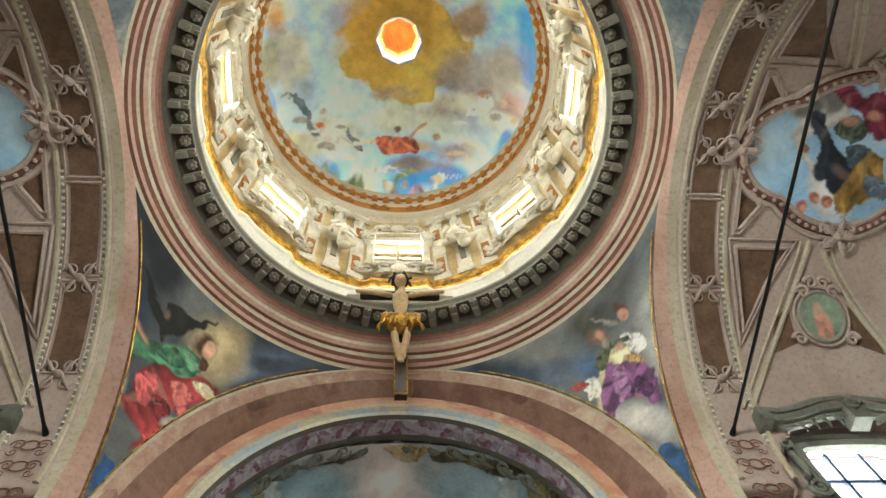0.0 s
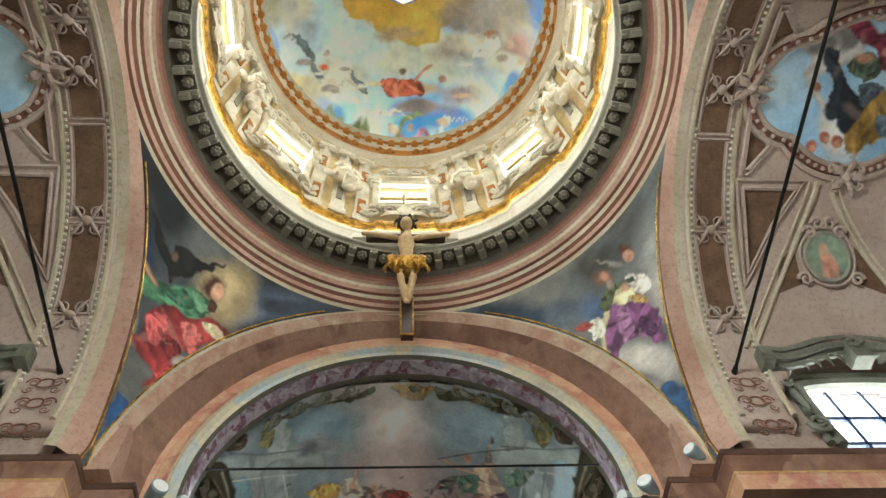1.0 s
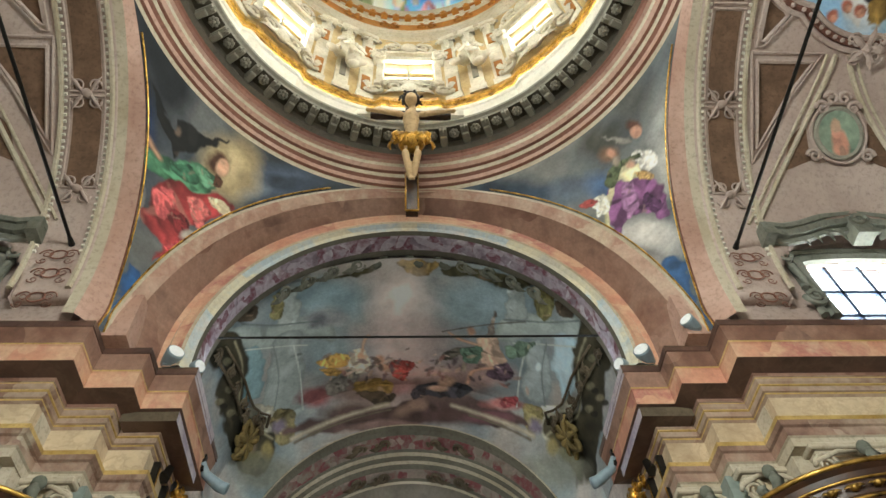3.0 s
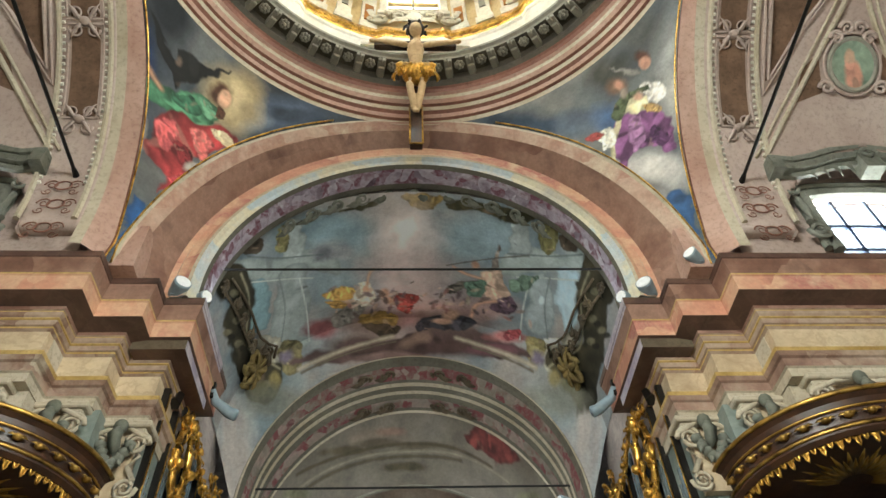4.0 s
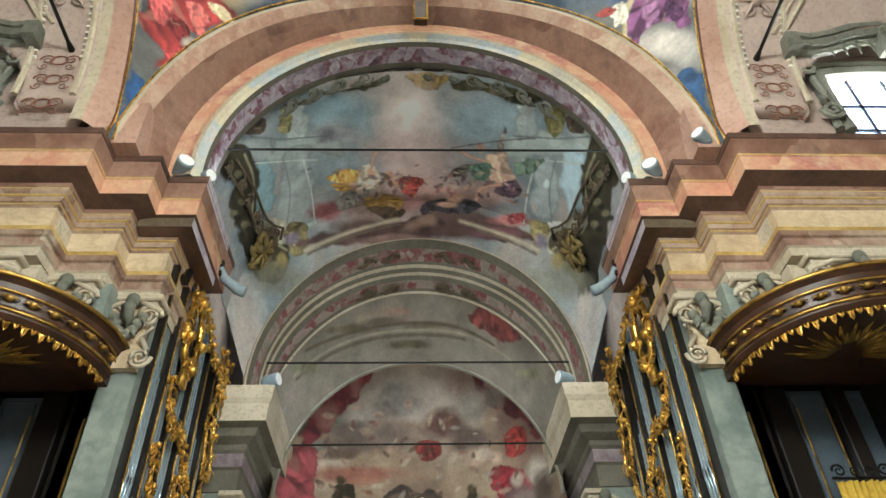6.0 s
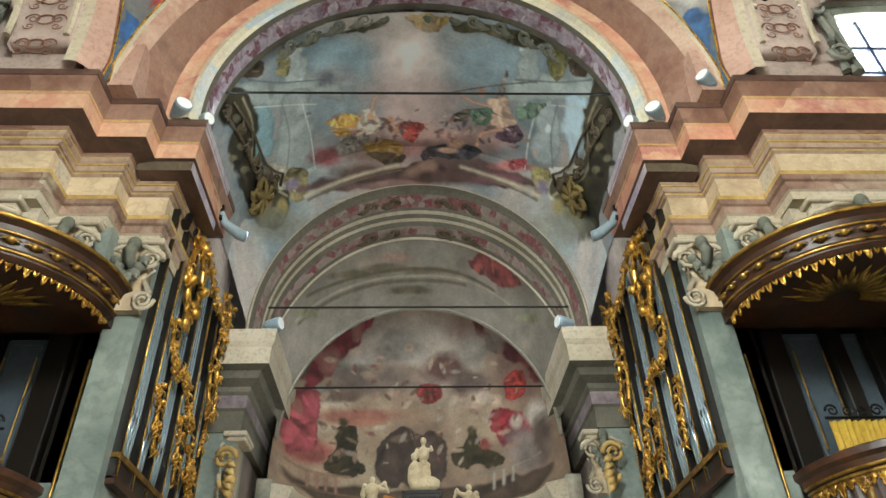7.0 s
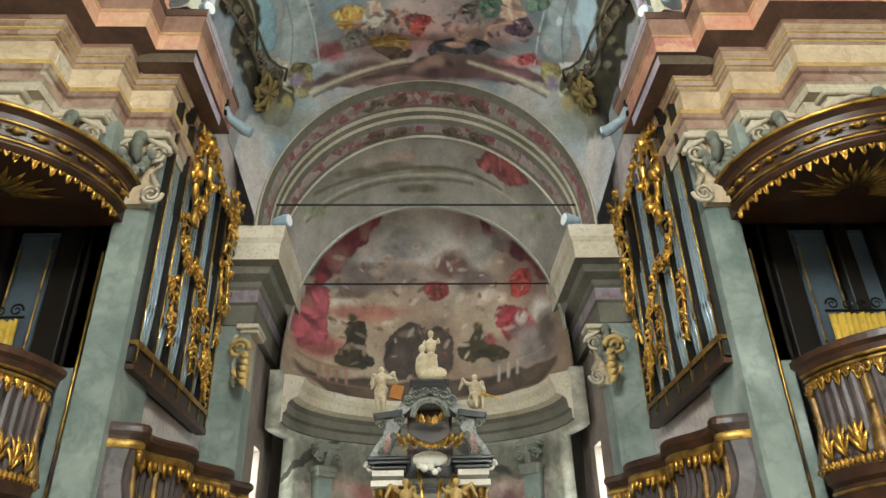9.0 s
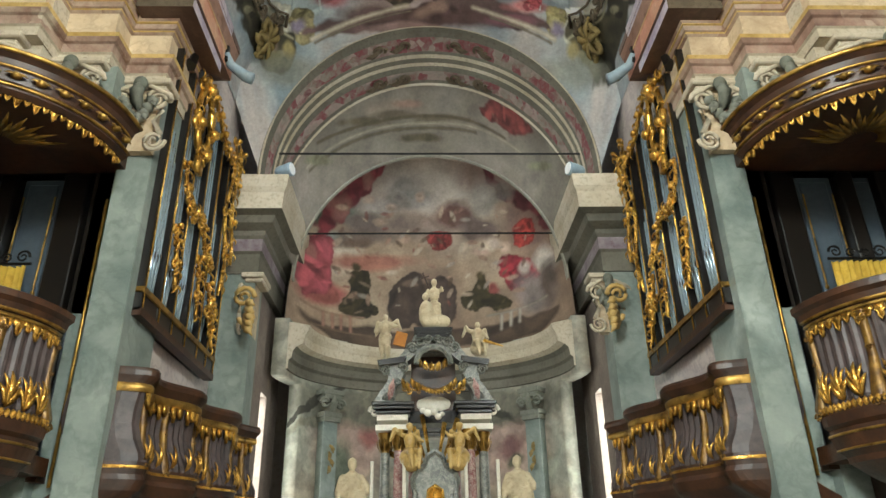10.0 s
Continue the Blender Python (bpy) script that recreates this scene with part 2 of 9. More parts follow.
# ---- paintings ----
FRESCO_BACK = fresco("pendentive_painting_clouds", "xz", ["2c3a44", "5a6468", "8a8a84"], [])
# the last stroke is a wall-wide darker band just below the cornice
FRESCO_APSE_WALL = fresco("apse_wall_painting", "xz", ["7e8478", "908e82", "a09484"], [
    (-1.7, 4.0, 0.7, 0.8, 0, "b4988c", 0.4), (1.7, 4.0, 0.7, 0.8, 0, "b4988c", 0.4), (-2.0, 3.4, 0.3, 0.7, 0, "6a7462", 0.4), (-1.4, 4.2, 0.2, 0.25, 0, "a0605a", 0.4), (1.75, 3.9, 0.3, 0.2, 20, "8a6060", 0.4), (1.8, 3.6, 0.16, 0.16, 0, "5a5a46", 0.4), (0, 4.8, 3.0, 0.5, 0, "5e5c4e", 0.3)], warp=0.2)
FRESCO_SMALL = fresco("small_medallion_painting", "xy", ["5a7264", "8a9a86", "a89a86"], [(s * 7.86, 5.95, 0.16, 0.2, 0, "c88a74", 0.3) for s in (-1, 1)] + [(s * 7.8, 5.7, 0.1, 0.1, 0, "c09a80", 0.3) for s in (-1, 1)], warp=0.06, warp_scale=4)
# Wall paintings: strokes in the painting's own metres, laid one over another on the plaster.
def canvas(ground, gain, seed, chroma=1.0, depth=1.2):
    return {"ground": ground, "gain": gain, "seed": seed, "chroma": chroma, "depth": depth, "strokes": []}


def wash(c, colour, at, along, across, amount=1.0, soft=0.6):
    """A cloudy patch: an oval with two half axes."""
    c["strokes"].append(("wash", colour, at, along, across, amount, soft))


def drape(c, colour, outline, folds=0.5):
    """A shape with a soft curved outline, shaded in folds."""
    c["strokes"].append(("drape", colour, outline, folds))


def stroke(c, colour, width, way):
    c["strokes"].append(("stroke", colour, width, way))


def lattice(a, b, seed):
    """Smooth noise from 0 to 1 in the plane."""
    table = np.random.RandomState(seed).rand(64, 64)
    i, j = np.floor(a).astype(int), np.floor(b).astype(int)
    f, g = a - i, b - j
    f, g = f * f * (3 - 2 * f), g * g * (3 - 2 * g)
    i0, i1, j0, j1 = i % 64, (i + 1) % 64, j % 64, (j + 1) % 64
    return (table[i0, j0] * (1 - f) + table[i1, j0] * f) * (1 - g) + (table[i0, j1] * (1 - f) + table[i1, j1] * f) * g


def cloudy(a, b, size, seed):
    return sum(w * lattice(a * k / size + 7.3 * n, b * k / size + 3.1 * n, seed + n) for n, (k, w) in enumerate(((1, 0.5), (2.1, 0.27), (4.3, 0.15), (8.9, 0.08))))


def rounded(pts, closed=True, steps=5):
    """Catmull-Rom curve through the points."""
    p = [np.array(q, float) for q in pts]
    n = len(p)
    out = []
    for i in range(n if closed else n - 1):
        if closed:
            q0, q1, q2, q3 = p[i - 1], p[i], p[(i + 1) % n], p[(i + 2) % n]
        else:
            q0, q1, q2, q3 = p[max(i - 1, 0)], p[i], p[i + 1], p[min(i + 2, n - 1)]
        for k in range(steps):
            t = k / steps
            out.append(0.5 * (2 * q1 + (q2 - q0) * t + (2 * q0 - 5 * q1 + 4 * q2 - q3) * t * t + (3 * q1 - q0 - 3 * q2 + q3) * t ** 3))
    if not closed:
        out.append(p[-1])
    return np.array(out)


def edge_distance(a, b, line, closed):
    """Distance to a line of segments; and, for a closed one, which points lie inside."""
    best, inside = np.full(a.shape, 1e9), np.zeros(a.shape, bool)
    n = len(line)
    for k in range(n if closed else n - 1):
        (x0, y0), (x1, y1) = line[k], line[(k + 1) % n]
        dx, dy = x1 - x0, y1 - y0
        t = np.clip(((a - x0) * dx + (b - y0) * dy) / max(1e-9, dx * dx + dy * dy), 0, 1)
        best = np.minimum(best, np.hypot(a - x0 - t * dx, b - y0 - t * dy))
        if closed and y0 != y1:
            inside ^= ((y0 > b) != (y1 > b)) & (a < x0 + (b - y0) * dx / dy)
    return best, inside


def paint(ob, c, coords):
    """Lays the canvas on a mesh; coords gives each point's place on it."""
    ab = np.array([coords(v.co) for v in ob.data.vertices]) if callable(coords) else np.array(coords)
    A, B = ab[:, 0], ab[:, 1]
    seed = c["seed"]
    tones = [np.array(rgb(h)[:3]) for h in c["ground"]]
    g = np.clip((cloudy(A, B, 1.3, seed) - 0.3) / 0.4, 0, 1) * (len(tones) - 1)
    k = np.minimum(g.astype(int), len(tones) - 2)
    col = np.array(tones)[k] * (1 - (g - k))[:, None] + np.array(tones)[k + 1] * (g - k)[:, None]
    for n, st in enumerate(c["strokes"]):
        base = np.array(rgb(st[1])[:3])
        if st[0] == "wash":
            (x, y), (ax, ay), (bx, by), amount, soft = st[2:]
            size = math.hypot(ax, ay) + math.hypot(bx, by)
            near = np.where((abs(A - x) < 1.7 * (abs(ax) + abs(bx))) & (abs(B - y) < 1.7 * (abs(ay) + abs(by))))[0]
            a, b = A[near] - x, B[near] - y
            det = ax * by - bx * ay
            if abs(det) < 1e-6 or not len(near):
                continue
            r = np.hypot((a * by - b * bx) / det, (b * ax - a * ay) / det)
            puff = cloudy(A[near], B[near], 0.45 * size, seed + n % 40)
            mask = np.clip((1 + 0.25 * soft - r - 1.3 * soft * (puff - 0.5)) / max(0.06, soft), 0, 1) * amount
            tone = base[None] * (0.5 + puff)[:, None]
        elif st[0] == "drape":
            line = rounded(st[2])
            lo, hi = line.min(0), line.max(0)
            size = float(np.hypot(*(hi - lo)))
            near = np.where((A > lo[0] - 0.1 * size) & (A < hi[0] + 0.1 * size) & (B > lo[1] - 0.1 * size) & (B < hi[1] + 0.1 * size))[0]
            if not len(near):
                continue
            a, b = A[near], B[near]
            w1, w2 = cloudy(a, b, 0.3 * size, seed + n % 40) - 0.5, cloudy(a + 9, b, 0.3 * size, seed + n % 40) - 0.5
            d, inside = edge_distance(a + 0.24 * size * w1, b + 0.24 * size * w2, line, True)
            d = np.where(inside, d, -d)
            edge = 0.012 + 0.012 * size
            mask = np.clip(0.5 + d / edge, 0, 1)
            mid = line.mean(0)
            axes = np.linalg.eigh(np.cov((line - mid).T))[1]
            q = (a - mid[0]) * axes[0, 0] + (b - mid[1]) * axes[1, 0]
            p = (a - mid[0]) * axes[0, 1] + (b - mid[1]) * axes[1, 1]
            ripple = np.sin((q + 0.35 * p) * 17 / size + 16 * w1) * 0.6 + np.sin((q - 0.5 * p) * 31 / size + 22 * w2) * 0.4
            shade = 1 + st[3] * (0.3 * ripple + 1.5 * w1 + 0.9 * w2)
            shade *= 0.72 + 0.28 * np.clip(d / (0.05 * size), 0, 1)
            tone = base[None] * np.clip(shade, 0.25, 2.0)[:, None]
            # broken brushwork: paler and darker touches inside the shape
            touch = np.random.RandomState(seed * 7 + n)
            for k in range(int(8 * min(1.0, st[3]))):
                x, y = line[touch.randint(len(line))] * 0.55 + mid * 0.45 + (touch.rand(2) - 0.5) * 0.25 * size
                turn, long, wide = touch.rand() * 3.14, size * (0.06 + 0.12 * touch.rand()), size * (0.02 + 0.04 * touch.rand())
                u, v = (a - x) * math.cos(turn) + (b - y) * math.sin(turn), (b - y) * math.cos(turn) - (a - x) * math.sin(turn)
                dab = np.clip(1.5 * (1.1 - np.hypot(u / long, v / wide) - 1.5 * w2), 0, 0.85)[:, None]
                hue = (base * 0.35, base * 1.7, base * 0.55, 0.5 * base + np.array((0.16, 0.11, 0.08)))[touch.randint(4)]
                tone = tone * (1 - dab) + hue[None] * dab
        else:
            width, line = st[2], rounded(st[3], False)
            lo, hi = line.min(0) - 2 * width, line.max(0) + 2 * width
            near = np.where((A > lo[0]) & (A < hi[0]) & (B > lo[1]) & (B < hi[1]))[0]
            if not len(near):
                continue
            d, _ = edge_distance(A[near], B[near], line, False)
            mask = np.clip(1.2 - d / (0.5 * width) + 0.4 * (lattice(A[near] * 9, B[near] * 9, seed) - 0.5), 0, 1)
            tone = np.repeat(base[None], len(near), 0) * (1.12 - 0.4 * np.clip(d / (0.5 * width), 0, 1))[:, None]
        col[near] = col[near] * (1 - mask)[:, None] + tone * mask[:, None]
    grey = col @ np.array((0.3, 0.55, 0.15))
    col = grey[:, None] + (col - grey[:, None]) * c["chroma"]
    col = 0.22 * (np.maximum(col, 0.003) / 0.22) ** c["depth"]
    fine = cloudy(A, B, 0.28, seed + 5) - 0.5
    col = np.clip(col * (1 + 0.5 * fine)[:, None] * c["gain"], 0.004, 0.85)
    layer = ob.data.color_attributes.new("paint", "FLOAT_COLOR", "POINT")
    layer.data.foreach_set("color", np.concatenate([col, np.ones((len(col), 1))], 1).astype(np.float32).ravel())


def painted_plaster(name):
    m, t, p = nodes_of(name)
    co = t.nodes.new("ShaderNodeTexCoord").outputs["Object"]
    layer = t.nodes.new("ShaderNodeVertexColor")
    layer.layer_name = "paint"
    fine, big = noise_node(t, co, 16, 6, 0.7), noise_node(t, co, 3.0, 5, 0.6)
    col = mix_node(t, 0.35, layer.outputs[0], ramp_node(t, fine.outputs[0], [(0.3, (0.28, 0.28, 0.28, 1)), (0.7, (0.72, 0.72, 0.72, 1))]), "OVERLAY")
    col = mix_node(t, 0.3, col, ramp_node(t, big.outputs[0], [(0.35, (0.36, 0.36, 0.38, 1)), (0.65, (0.64, 0.64, 0.62, 1))]), "OVERLAY")
    t.links.new(col, p.inputs["Base Color"])
    p.inputs["Roughness"].default_value = 0.8
    bump_to(t, p, fine.outputs[0], 0.08)
    return m


def patched(name, tones, size=0.9, rough=0.6, contrast=0.3):
    """Painted stucco in blocks of changing tone, with stains and fine specks."""
    m, t, p = nodes_of(name)
    co = t.nodes.new("ShaderNodeTexCoord").outputs["Object"]
    v = t.nodes.new("ShaderNodeTexVoronoi")
    v.inputs["Scale"].default_value = size
    bend = noise_node(t, co, 1.1, 3, 0.5)
    push = t.nodes.new("ShaderNodeVectorMath")
    push.operation = "MULTIPLY_ADD"
    push.inputs[1].default_value = (0.9, 0.9, 0.9)
    t.links.new(bend.outputs[1], push.inputs[0])
    t.links.new(co, push.inputs[2])
    t.links.new(push.outputs[0], v.inputs["Vector"])
    sep = t.nodes.new("ShaderNodeSeparateColor")
    t.links.new(v.outputs["Color"], sep.inputs[0])
    big, small = noise_node(t, co, 1.6, 6, 0.62), noise_node(t, co, 15, 6, 0.7)
    pick = math_node(t, "ADD", math_node(t, "MULTIPLY", sep.outputs[0], contrast), math_node(t, "MULTIPLY", big.outputs[0], 1 - contrast))
    n = len(tones)
    col = ramp_node(t, pick, [(0.25 + 0.5 * i / max(1, n - 1), rgb(h)) for i, h in enumerate(tones)])
    col = mix_node(t, 0.35, col, ramp_node(t, small.outputs[0], [(0.32, (0.3, 0.3, 0.3, 1)), (0.68, (0.7, 0.7, 0.7, 1))]), "OVERLAY")
    t.links.new(col, p.inputs["Base Color"])
    t.links.new(math_node(t, "MULTIPLY_ADD", small.outputs[0], 0.25, rough - 0.12), p.inputs["Roughness"])
    bump_to(t, p, small.outputs[0], 0.12)
    return m


M_PAINTING = painted_plaster("painted_plaster")
M_PEACH = patched("peach_stucco", ["977466", "b29280", "bfa592", "a8806f", "c6b29c"], 0.8)
M_BED = patched("rose_grey_moulding", ["6e5246", "937565", "ac9684", "7f6152", "b8aa96"], 1.0)
# brown-rose of the cornice; on the arch's cove it is painted shade
M_COVE = patched("brown_rose_stucco_and_cove_shade", ["5c4034", "785546", "947363", "664a3e"], 0.6)
M_SALMON_BAND = patched("salmon_orange_stucco", ["a87260", "c08a72", "c8a184", "ac7064", "cdb598"], 1.1)
M_CREAM_BAND = patched("cream_blue_stucco", ["a8a49a", "c8bfa4", "a5b3ba", "cbbfae"], 1.0)
M_FLOWER_VIOLET = patched("violet_flowered_band", ["4e3440", "7e707c", "aaa0ac", "6a3a48", "bcb6c0", "705a6c"], 4.5, 0.7, 0.35)
M_FLOWER_RED = patched("red_flowered_band", ["6a6056", "837a70", "73343a", "7e766c", "94807a", "5c282e"], 5.0, 0.7, 0.3)

VAULT = canvas(["67747a", "7c8082", "88827e"], 1.65, 3, 0.85, 1.2)
CONCH = canvas(["86705f", "9a8470", "a8957f"], 0.82, 8, 1.0, 1.05)
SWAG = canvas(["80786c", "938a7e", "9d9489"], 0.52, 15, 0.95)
PEND_L = canvas(["2c3238", "464c54", "6a6c6c"], 1.05, 21, 0.9)
PEND_R = canvas(["46505a", "62686a", "7c7c78"], 1.0, 27, 0.75)
DOME = canvas(["6fa4dc", "a0c0dc", "c8c8b8"], 1.7, 33, 1.05, 1.0)
MEDAL = canvas(["8fb6d2", "a3c4da", "b0c6d2"], 0.95, 39, 0.85)
wash(VAULT, "6c7f87", (-1.86, 0.79), (1.29, 0.41), (-0.08, 0.78), 1, 0.6)
wash(VAULT, "6f7f86", (1.37, 0.96), (1.29, -0.33), (0.06, 0.82), 1, 0.6)
wash(VAULT, "a29a99", (-0.24, 1.14), (0.80, 0.04), (-0.00, 1.25), 0.9, 0.9)
wash(VAULT, "a18e8c", (-0.25, 2.79), (1.37, 0.06), (-0.02, 1.28), 0.9, 0.9)
wash(VAULT, "7b8b93", (-1.60, 2.16), (0.87, 0.27), (-0.05, 0.60), 0.8, 0.9)
drape(VAULT, "8b9492", [(-4.26, 0.05), (-3.14, 0.79), (-2.02, 1.21), (-1.82, 1.79), (-3.24, 1.29), (-4.28, 0.62)], 0.2)
drape(VAULT, "8b9492", [(1.89, 1.30), (3.12, 0.67), (4.33, 0.01), (4.46, 0.29), (3.23, 1.17), (2.06, 1.67)], 0.2)
drape(VAULT, "878f8e", [(-2.66, 0.17), (-2.40, 0.28), (-2.30, 1.18), (-2.83, 0.95)], 0.3)
drape(VAULT, "848c8c", [(2.03, 0.36), (2.32, 0.25), (2.49, 0.98), (2.06, 1.17)], 0.3)
drape(VAULT, "838b8b", [(-2.99, 1.35), (-2.39, 1.64), (-2.43, 3.52), (-3.30, 3.22)], 0.3)
drape(VAULT, "8a9395", [(2.51, 1.55), (2.95, 1.25), (3.35, 2.48), (2.81, 2.99)], 0.3)
drape(VAULT, "6f8990", [(-3.78, 0.96), (-3.29, 1.36), (-3.27, 2.08), (-3.54, 2.55), (-4.02, 2.20), (-3.93, 1.50)], 0.1)
drape(VAULT, "93a5ad", [(3.21, 1.11), (3.75, 0.78), (3.99, 1.26), (3.96, 2.14), (3.57, 2.50)], 0.1)
drape(VAULT, "9a978a", [(-4.14, 2.52), (-3.24, 2.89), (-3.23, 3.56), (-3.43, 3.62), (-3.99, 3.07)], 0.4)
drape(VAULT, "a5a295", [(3.20, 2.96), (4.09, 2.15), (4.04, 2.91), (3.57, 3.64), (3.25, 3.54)], 0.4)
drape(VAULT, "7a7150", [(-3.15, 3.14), (-2.69, 3.38), (-2.82, 3.84), (-3.20, 3.86), (-3.30, 3.52)], 0.8)
drape(VAULT, "7d7450", [(2.71, 3.39), (3.14, 3.10), (3.23, 3.55), (2.95, 3.84)], 0.8)
wash(VAULT, "655c6c", (-3.11, 3.55), (0.20, 0.08), (-0.07, 0.13), 1, 0.6)
wash(VAULT, "655c6c", (3.08, 3.62), (0.21, -0.09), (0.07, 0.14), 1, 0.6)
drape(VAULT, "77724e", [(-2.84, 0.22), (-2.59, 0.27), (-2.71, 0.80), (-2.93, 0.77)], 0.8)
drape(VAULT, "747048", [(2.61, 0.23), (2.99, 0.06), (3.05, 0.64), (2.75, 0.79)], 0.8)
drape(VAULT, "52473a", [(-3.69, 0.03), (-3.27, 0.19), (-3.37, 0.53), (-3.84, 0.29)], 0.4)
drape(VAULT, "52473a", [(3.09, 0.22), (3.48, 0.07), (3.56, 0.35), (3.23, 0.50)], 0.4)
drape(VAULT, "47442f", [(-2.57, 0.17), (-2.03, 0.21), (-1.35, 0.26), (-0.81, 0.19), (-0.89, 0.39), (-1.58, 0.33), (-2.17, 0.34)], 0.9)
drape(VAULT, "47442f", [(0.69, 0.13), (1.42, 0.16), (2.48, 0.13), (2.09, 0.39), (1.32, 0.38), (0.78, 0.38)], 0.9)
drape(VAULT, "7d6a3c", [(-0.26, 0.11), (0.52, 0.06), (0.59, 0.20), (0.36, 0.38), (0.00, 0.41), (-0.15, 0.26)], 0.9)
wash(VAULT, "7b7e80", (-1.77, 1.16), (0.54, 0.16), (-0.04, 0.29), 0.9, 0.8)
wash(VAULT, "85878a", (-1.54, 1.36), (0.29, 0.08), (-0.00, 0.21), 1, 0.6)
wash(VAULT, "6c6f74", (-1.96, 1.24), (0.30, 0.10), (-0.02, 0.21), 1, 0.6)
wash(VAULT, "ab8b86", (0.44, 3.14), (1.14, -0.11), (0.01, 0.34), 0.9, 0.8)
wash(VAULT, "8d6a68", (-0.26, 3.45), (0.90, 0.04), (-0.00, 0.26), 1, 0.6)
wash(VAULT, "a48781", (1.78, 2.79), (0.65, -0.23), (0.03, 0.40), 0.8, 0.6)
drape(VAULT, "5a4644", [(-2.69, 3.64), (-1.73, 3.62), (-0.53, 3.68), (0.78, 3.65), (2.13, 3.46), (2.84, 3.54), (1.70, 4.08), (-0.02, 4.40), (-1.42, 4.16)], 0.9)
wash(VAULT, "4a3836", (0.83, 4.11), (1.25, -0.21), (0.04, 0.22), 1, 0.6)
wash(VAULT, "523f3c", (-1.25, 3.94), (0.81, 0.19), (-0.05, 0.23), 1, 0.6)
wash(VAULT, "7c4e50", (-2.13, 3.30), (0.47, 0.19), (-0.04, 0.29), 1, 0.6)
wash(VAULT, "94605e", (2.21, 3.48), (0.54, -0.19), (0.04, 0.14), 1, 0.6)
wash(VAULT, "76605c", (-0.58, 4.33), (1.14, 0.13), (-0.01, 0.14), 1, 0.6)
wash(VAULT, "6d4a50", (1.94, 3.87), (0.69, -0.23), (0.04, 0.13), 1, 0.6)
wash(VAULT, "b9aeab", (-0.19, 1.00), (0.68, 0.00), (-0.01, 0.82), 0.8, 0.9)
wash(VAULT, "b3a09d", (-0.25, 2.39), (0.98, 0.04), (-0.00, 0.93), 0.7, 0.9)
wash(VAULT, "6a5853", (-1.09, 3.39), (0.89, 0.19), (-0.04, 0.52), 0.9, 0.7)
wash(VAULT, "6a5853", (0.77, 3.45), (1.04, -0.15), (0.03, 0.36), 0.9, 0.7)
wash(VAULT, "8b7370", (1.51, 2.72), (0.77, -0.22), (0.05, 0.63), 0.6, 0.8)
drape(VAULT, "3d3829", [(-4.32, 0.10), (-3.91, 0.70), (-3.81, 1.44), (-4.06, 2.18), (-4.06, 2.76), (-3.64, 3.37), (-3.33, 3.71), (-3.52, 4.00), (-4.12, 3.92), (-4.59, 3.48), (-4.70, 2.46), (-4.59, 1.18), (-4.59, 0.38)], 0.9)
wash(VAULT, "6c6752", (-4.15, 1.05), (0.12, 0.09), (-0.03, 0.09), 0.9, 0.4)
wash(VAULT, "211e15", (-4.06, 1.23), (0.11, 0.08), (-0.01, 0.08), 0.9, 0.4)
wash(VAULT, "6c6752", (-4.22, 1.73), (0.14, 0.12), (-0.03, 0.09), 0.9, 0.4)
wash(VAULT, "211e15", (-4.13, 1.93), (0.11, 0.08), (-0.02, 0.07), 0.9, 0.4)
wash(VAULT, "6c6752", (-4.32, 2.29), (0.14, 0.11), (-0.04, 0.09), 0.9, 0.4)
wash(VAULT, "211e15", (-4.23, 2.50), (0.11, 0.09), (-0.03, 0.08), 0.9, 0.4)
wash(VAULT, "6c6752", (-4.07, 3.36), (0.15, 0.12), (-0.02, 0.12), 0.9, 0.4)
wash(VAULT, "211e15", (-3.98, 3.51), (0.09, 0.05), (-0.03, 0.05), 0.9, 0.4)
wash(VAULT, "6c6752", (-3.77, 3.77), (0.15, 0.07), (-0.05, 0.06), 0.9, 0.4)
wash(VAULT, "211e15", (-3.69, 3.89), (0.11, 0.06), (-0.04, 0.04), 0.9, 0.4)
wash(VAULT, "6c6752", (-4.57, 1.76), (0.16, 0.12), (-0.03, 0.08), 0.9, 0.4)
wash(VAULT, "211e15", (-4.47, 1.97), (0.12, 0.11), (-0.02, 0.07), 0.9, 0.4)
stroke(VAULT, "7a7560", 0.084, [(-3.88, 0.74), (-3.79, 1.45), (-4.02, 2.20), (-4.02, 2.76), (-3.61, 3.38), (-3.33, 3.69)])
wash(VAULT, "55522f", (-4.05, 3.69), (0.31, 0.16), (-0.07, 0.11), 0.9, 0.5)
wash(VAULT, "7d7146", (-3.53, 3.80), (0.17, 0.08), (-0.07, 0.16), 0.9, 0.5)
stroke(VAULT, "9aa09c", 0.049, [(-3.66, 1.11), (-3.09, 1.41), (-2.21, 1.79)])
stroke(VAULT, "5c6566", 0.049, [(-3.65, 0.46), (-2.89, 0.94), (-1.96, 1.26)])
stroke(VAULT, "6a7272", 0.044, [(-2.98, 1.43), (-2.94, 2.28), (-3.15, 3.11)])
stroke(VAULT, "9fa5a2", 0.054, [(-2.52, 1.66), (-2.44, 2.54), (-2.45, 3.49)])
drape(VAULT, "3d3829", [(4.39, 0.01), (3.99, 0.58), (3.91, 1.32), (4.18, 2.05), (4.19, 2.64), (3.78, 3.25), (3.45, 3.65), (3.63, 3.94), (4.25, 3.85), (4.77, 3.35), (4.86, 2.29), (4.71, 1.03), (4.69, 0.24)], 0.9)
wash(VAULT, "6c6752", (4.25, 0.93), (0.13, -0.11), (0.03, 0.09), 0.9, 0.4)
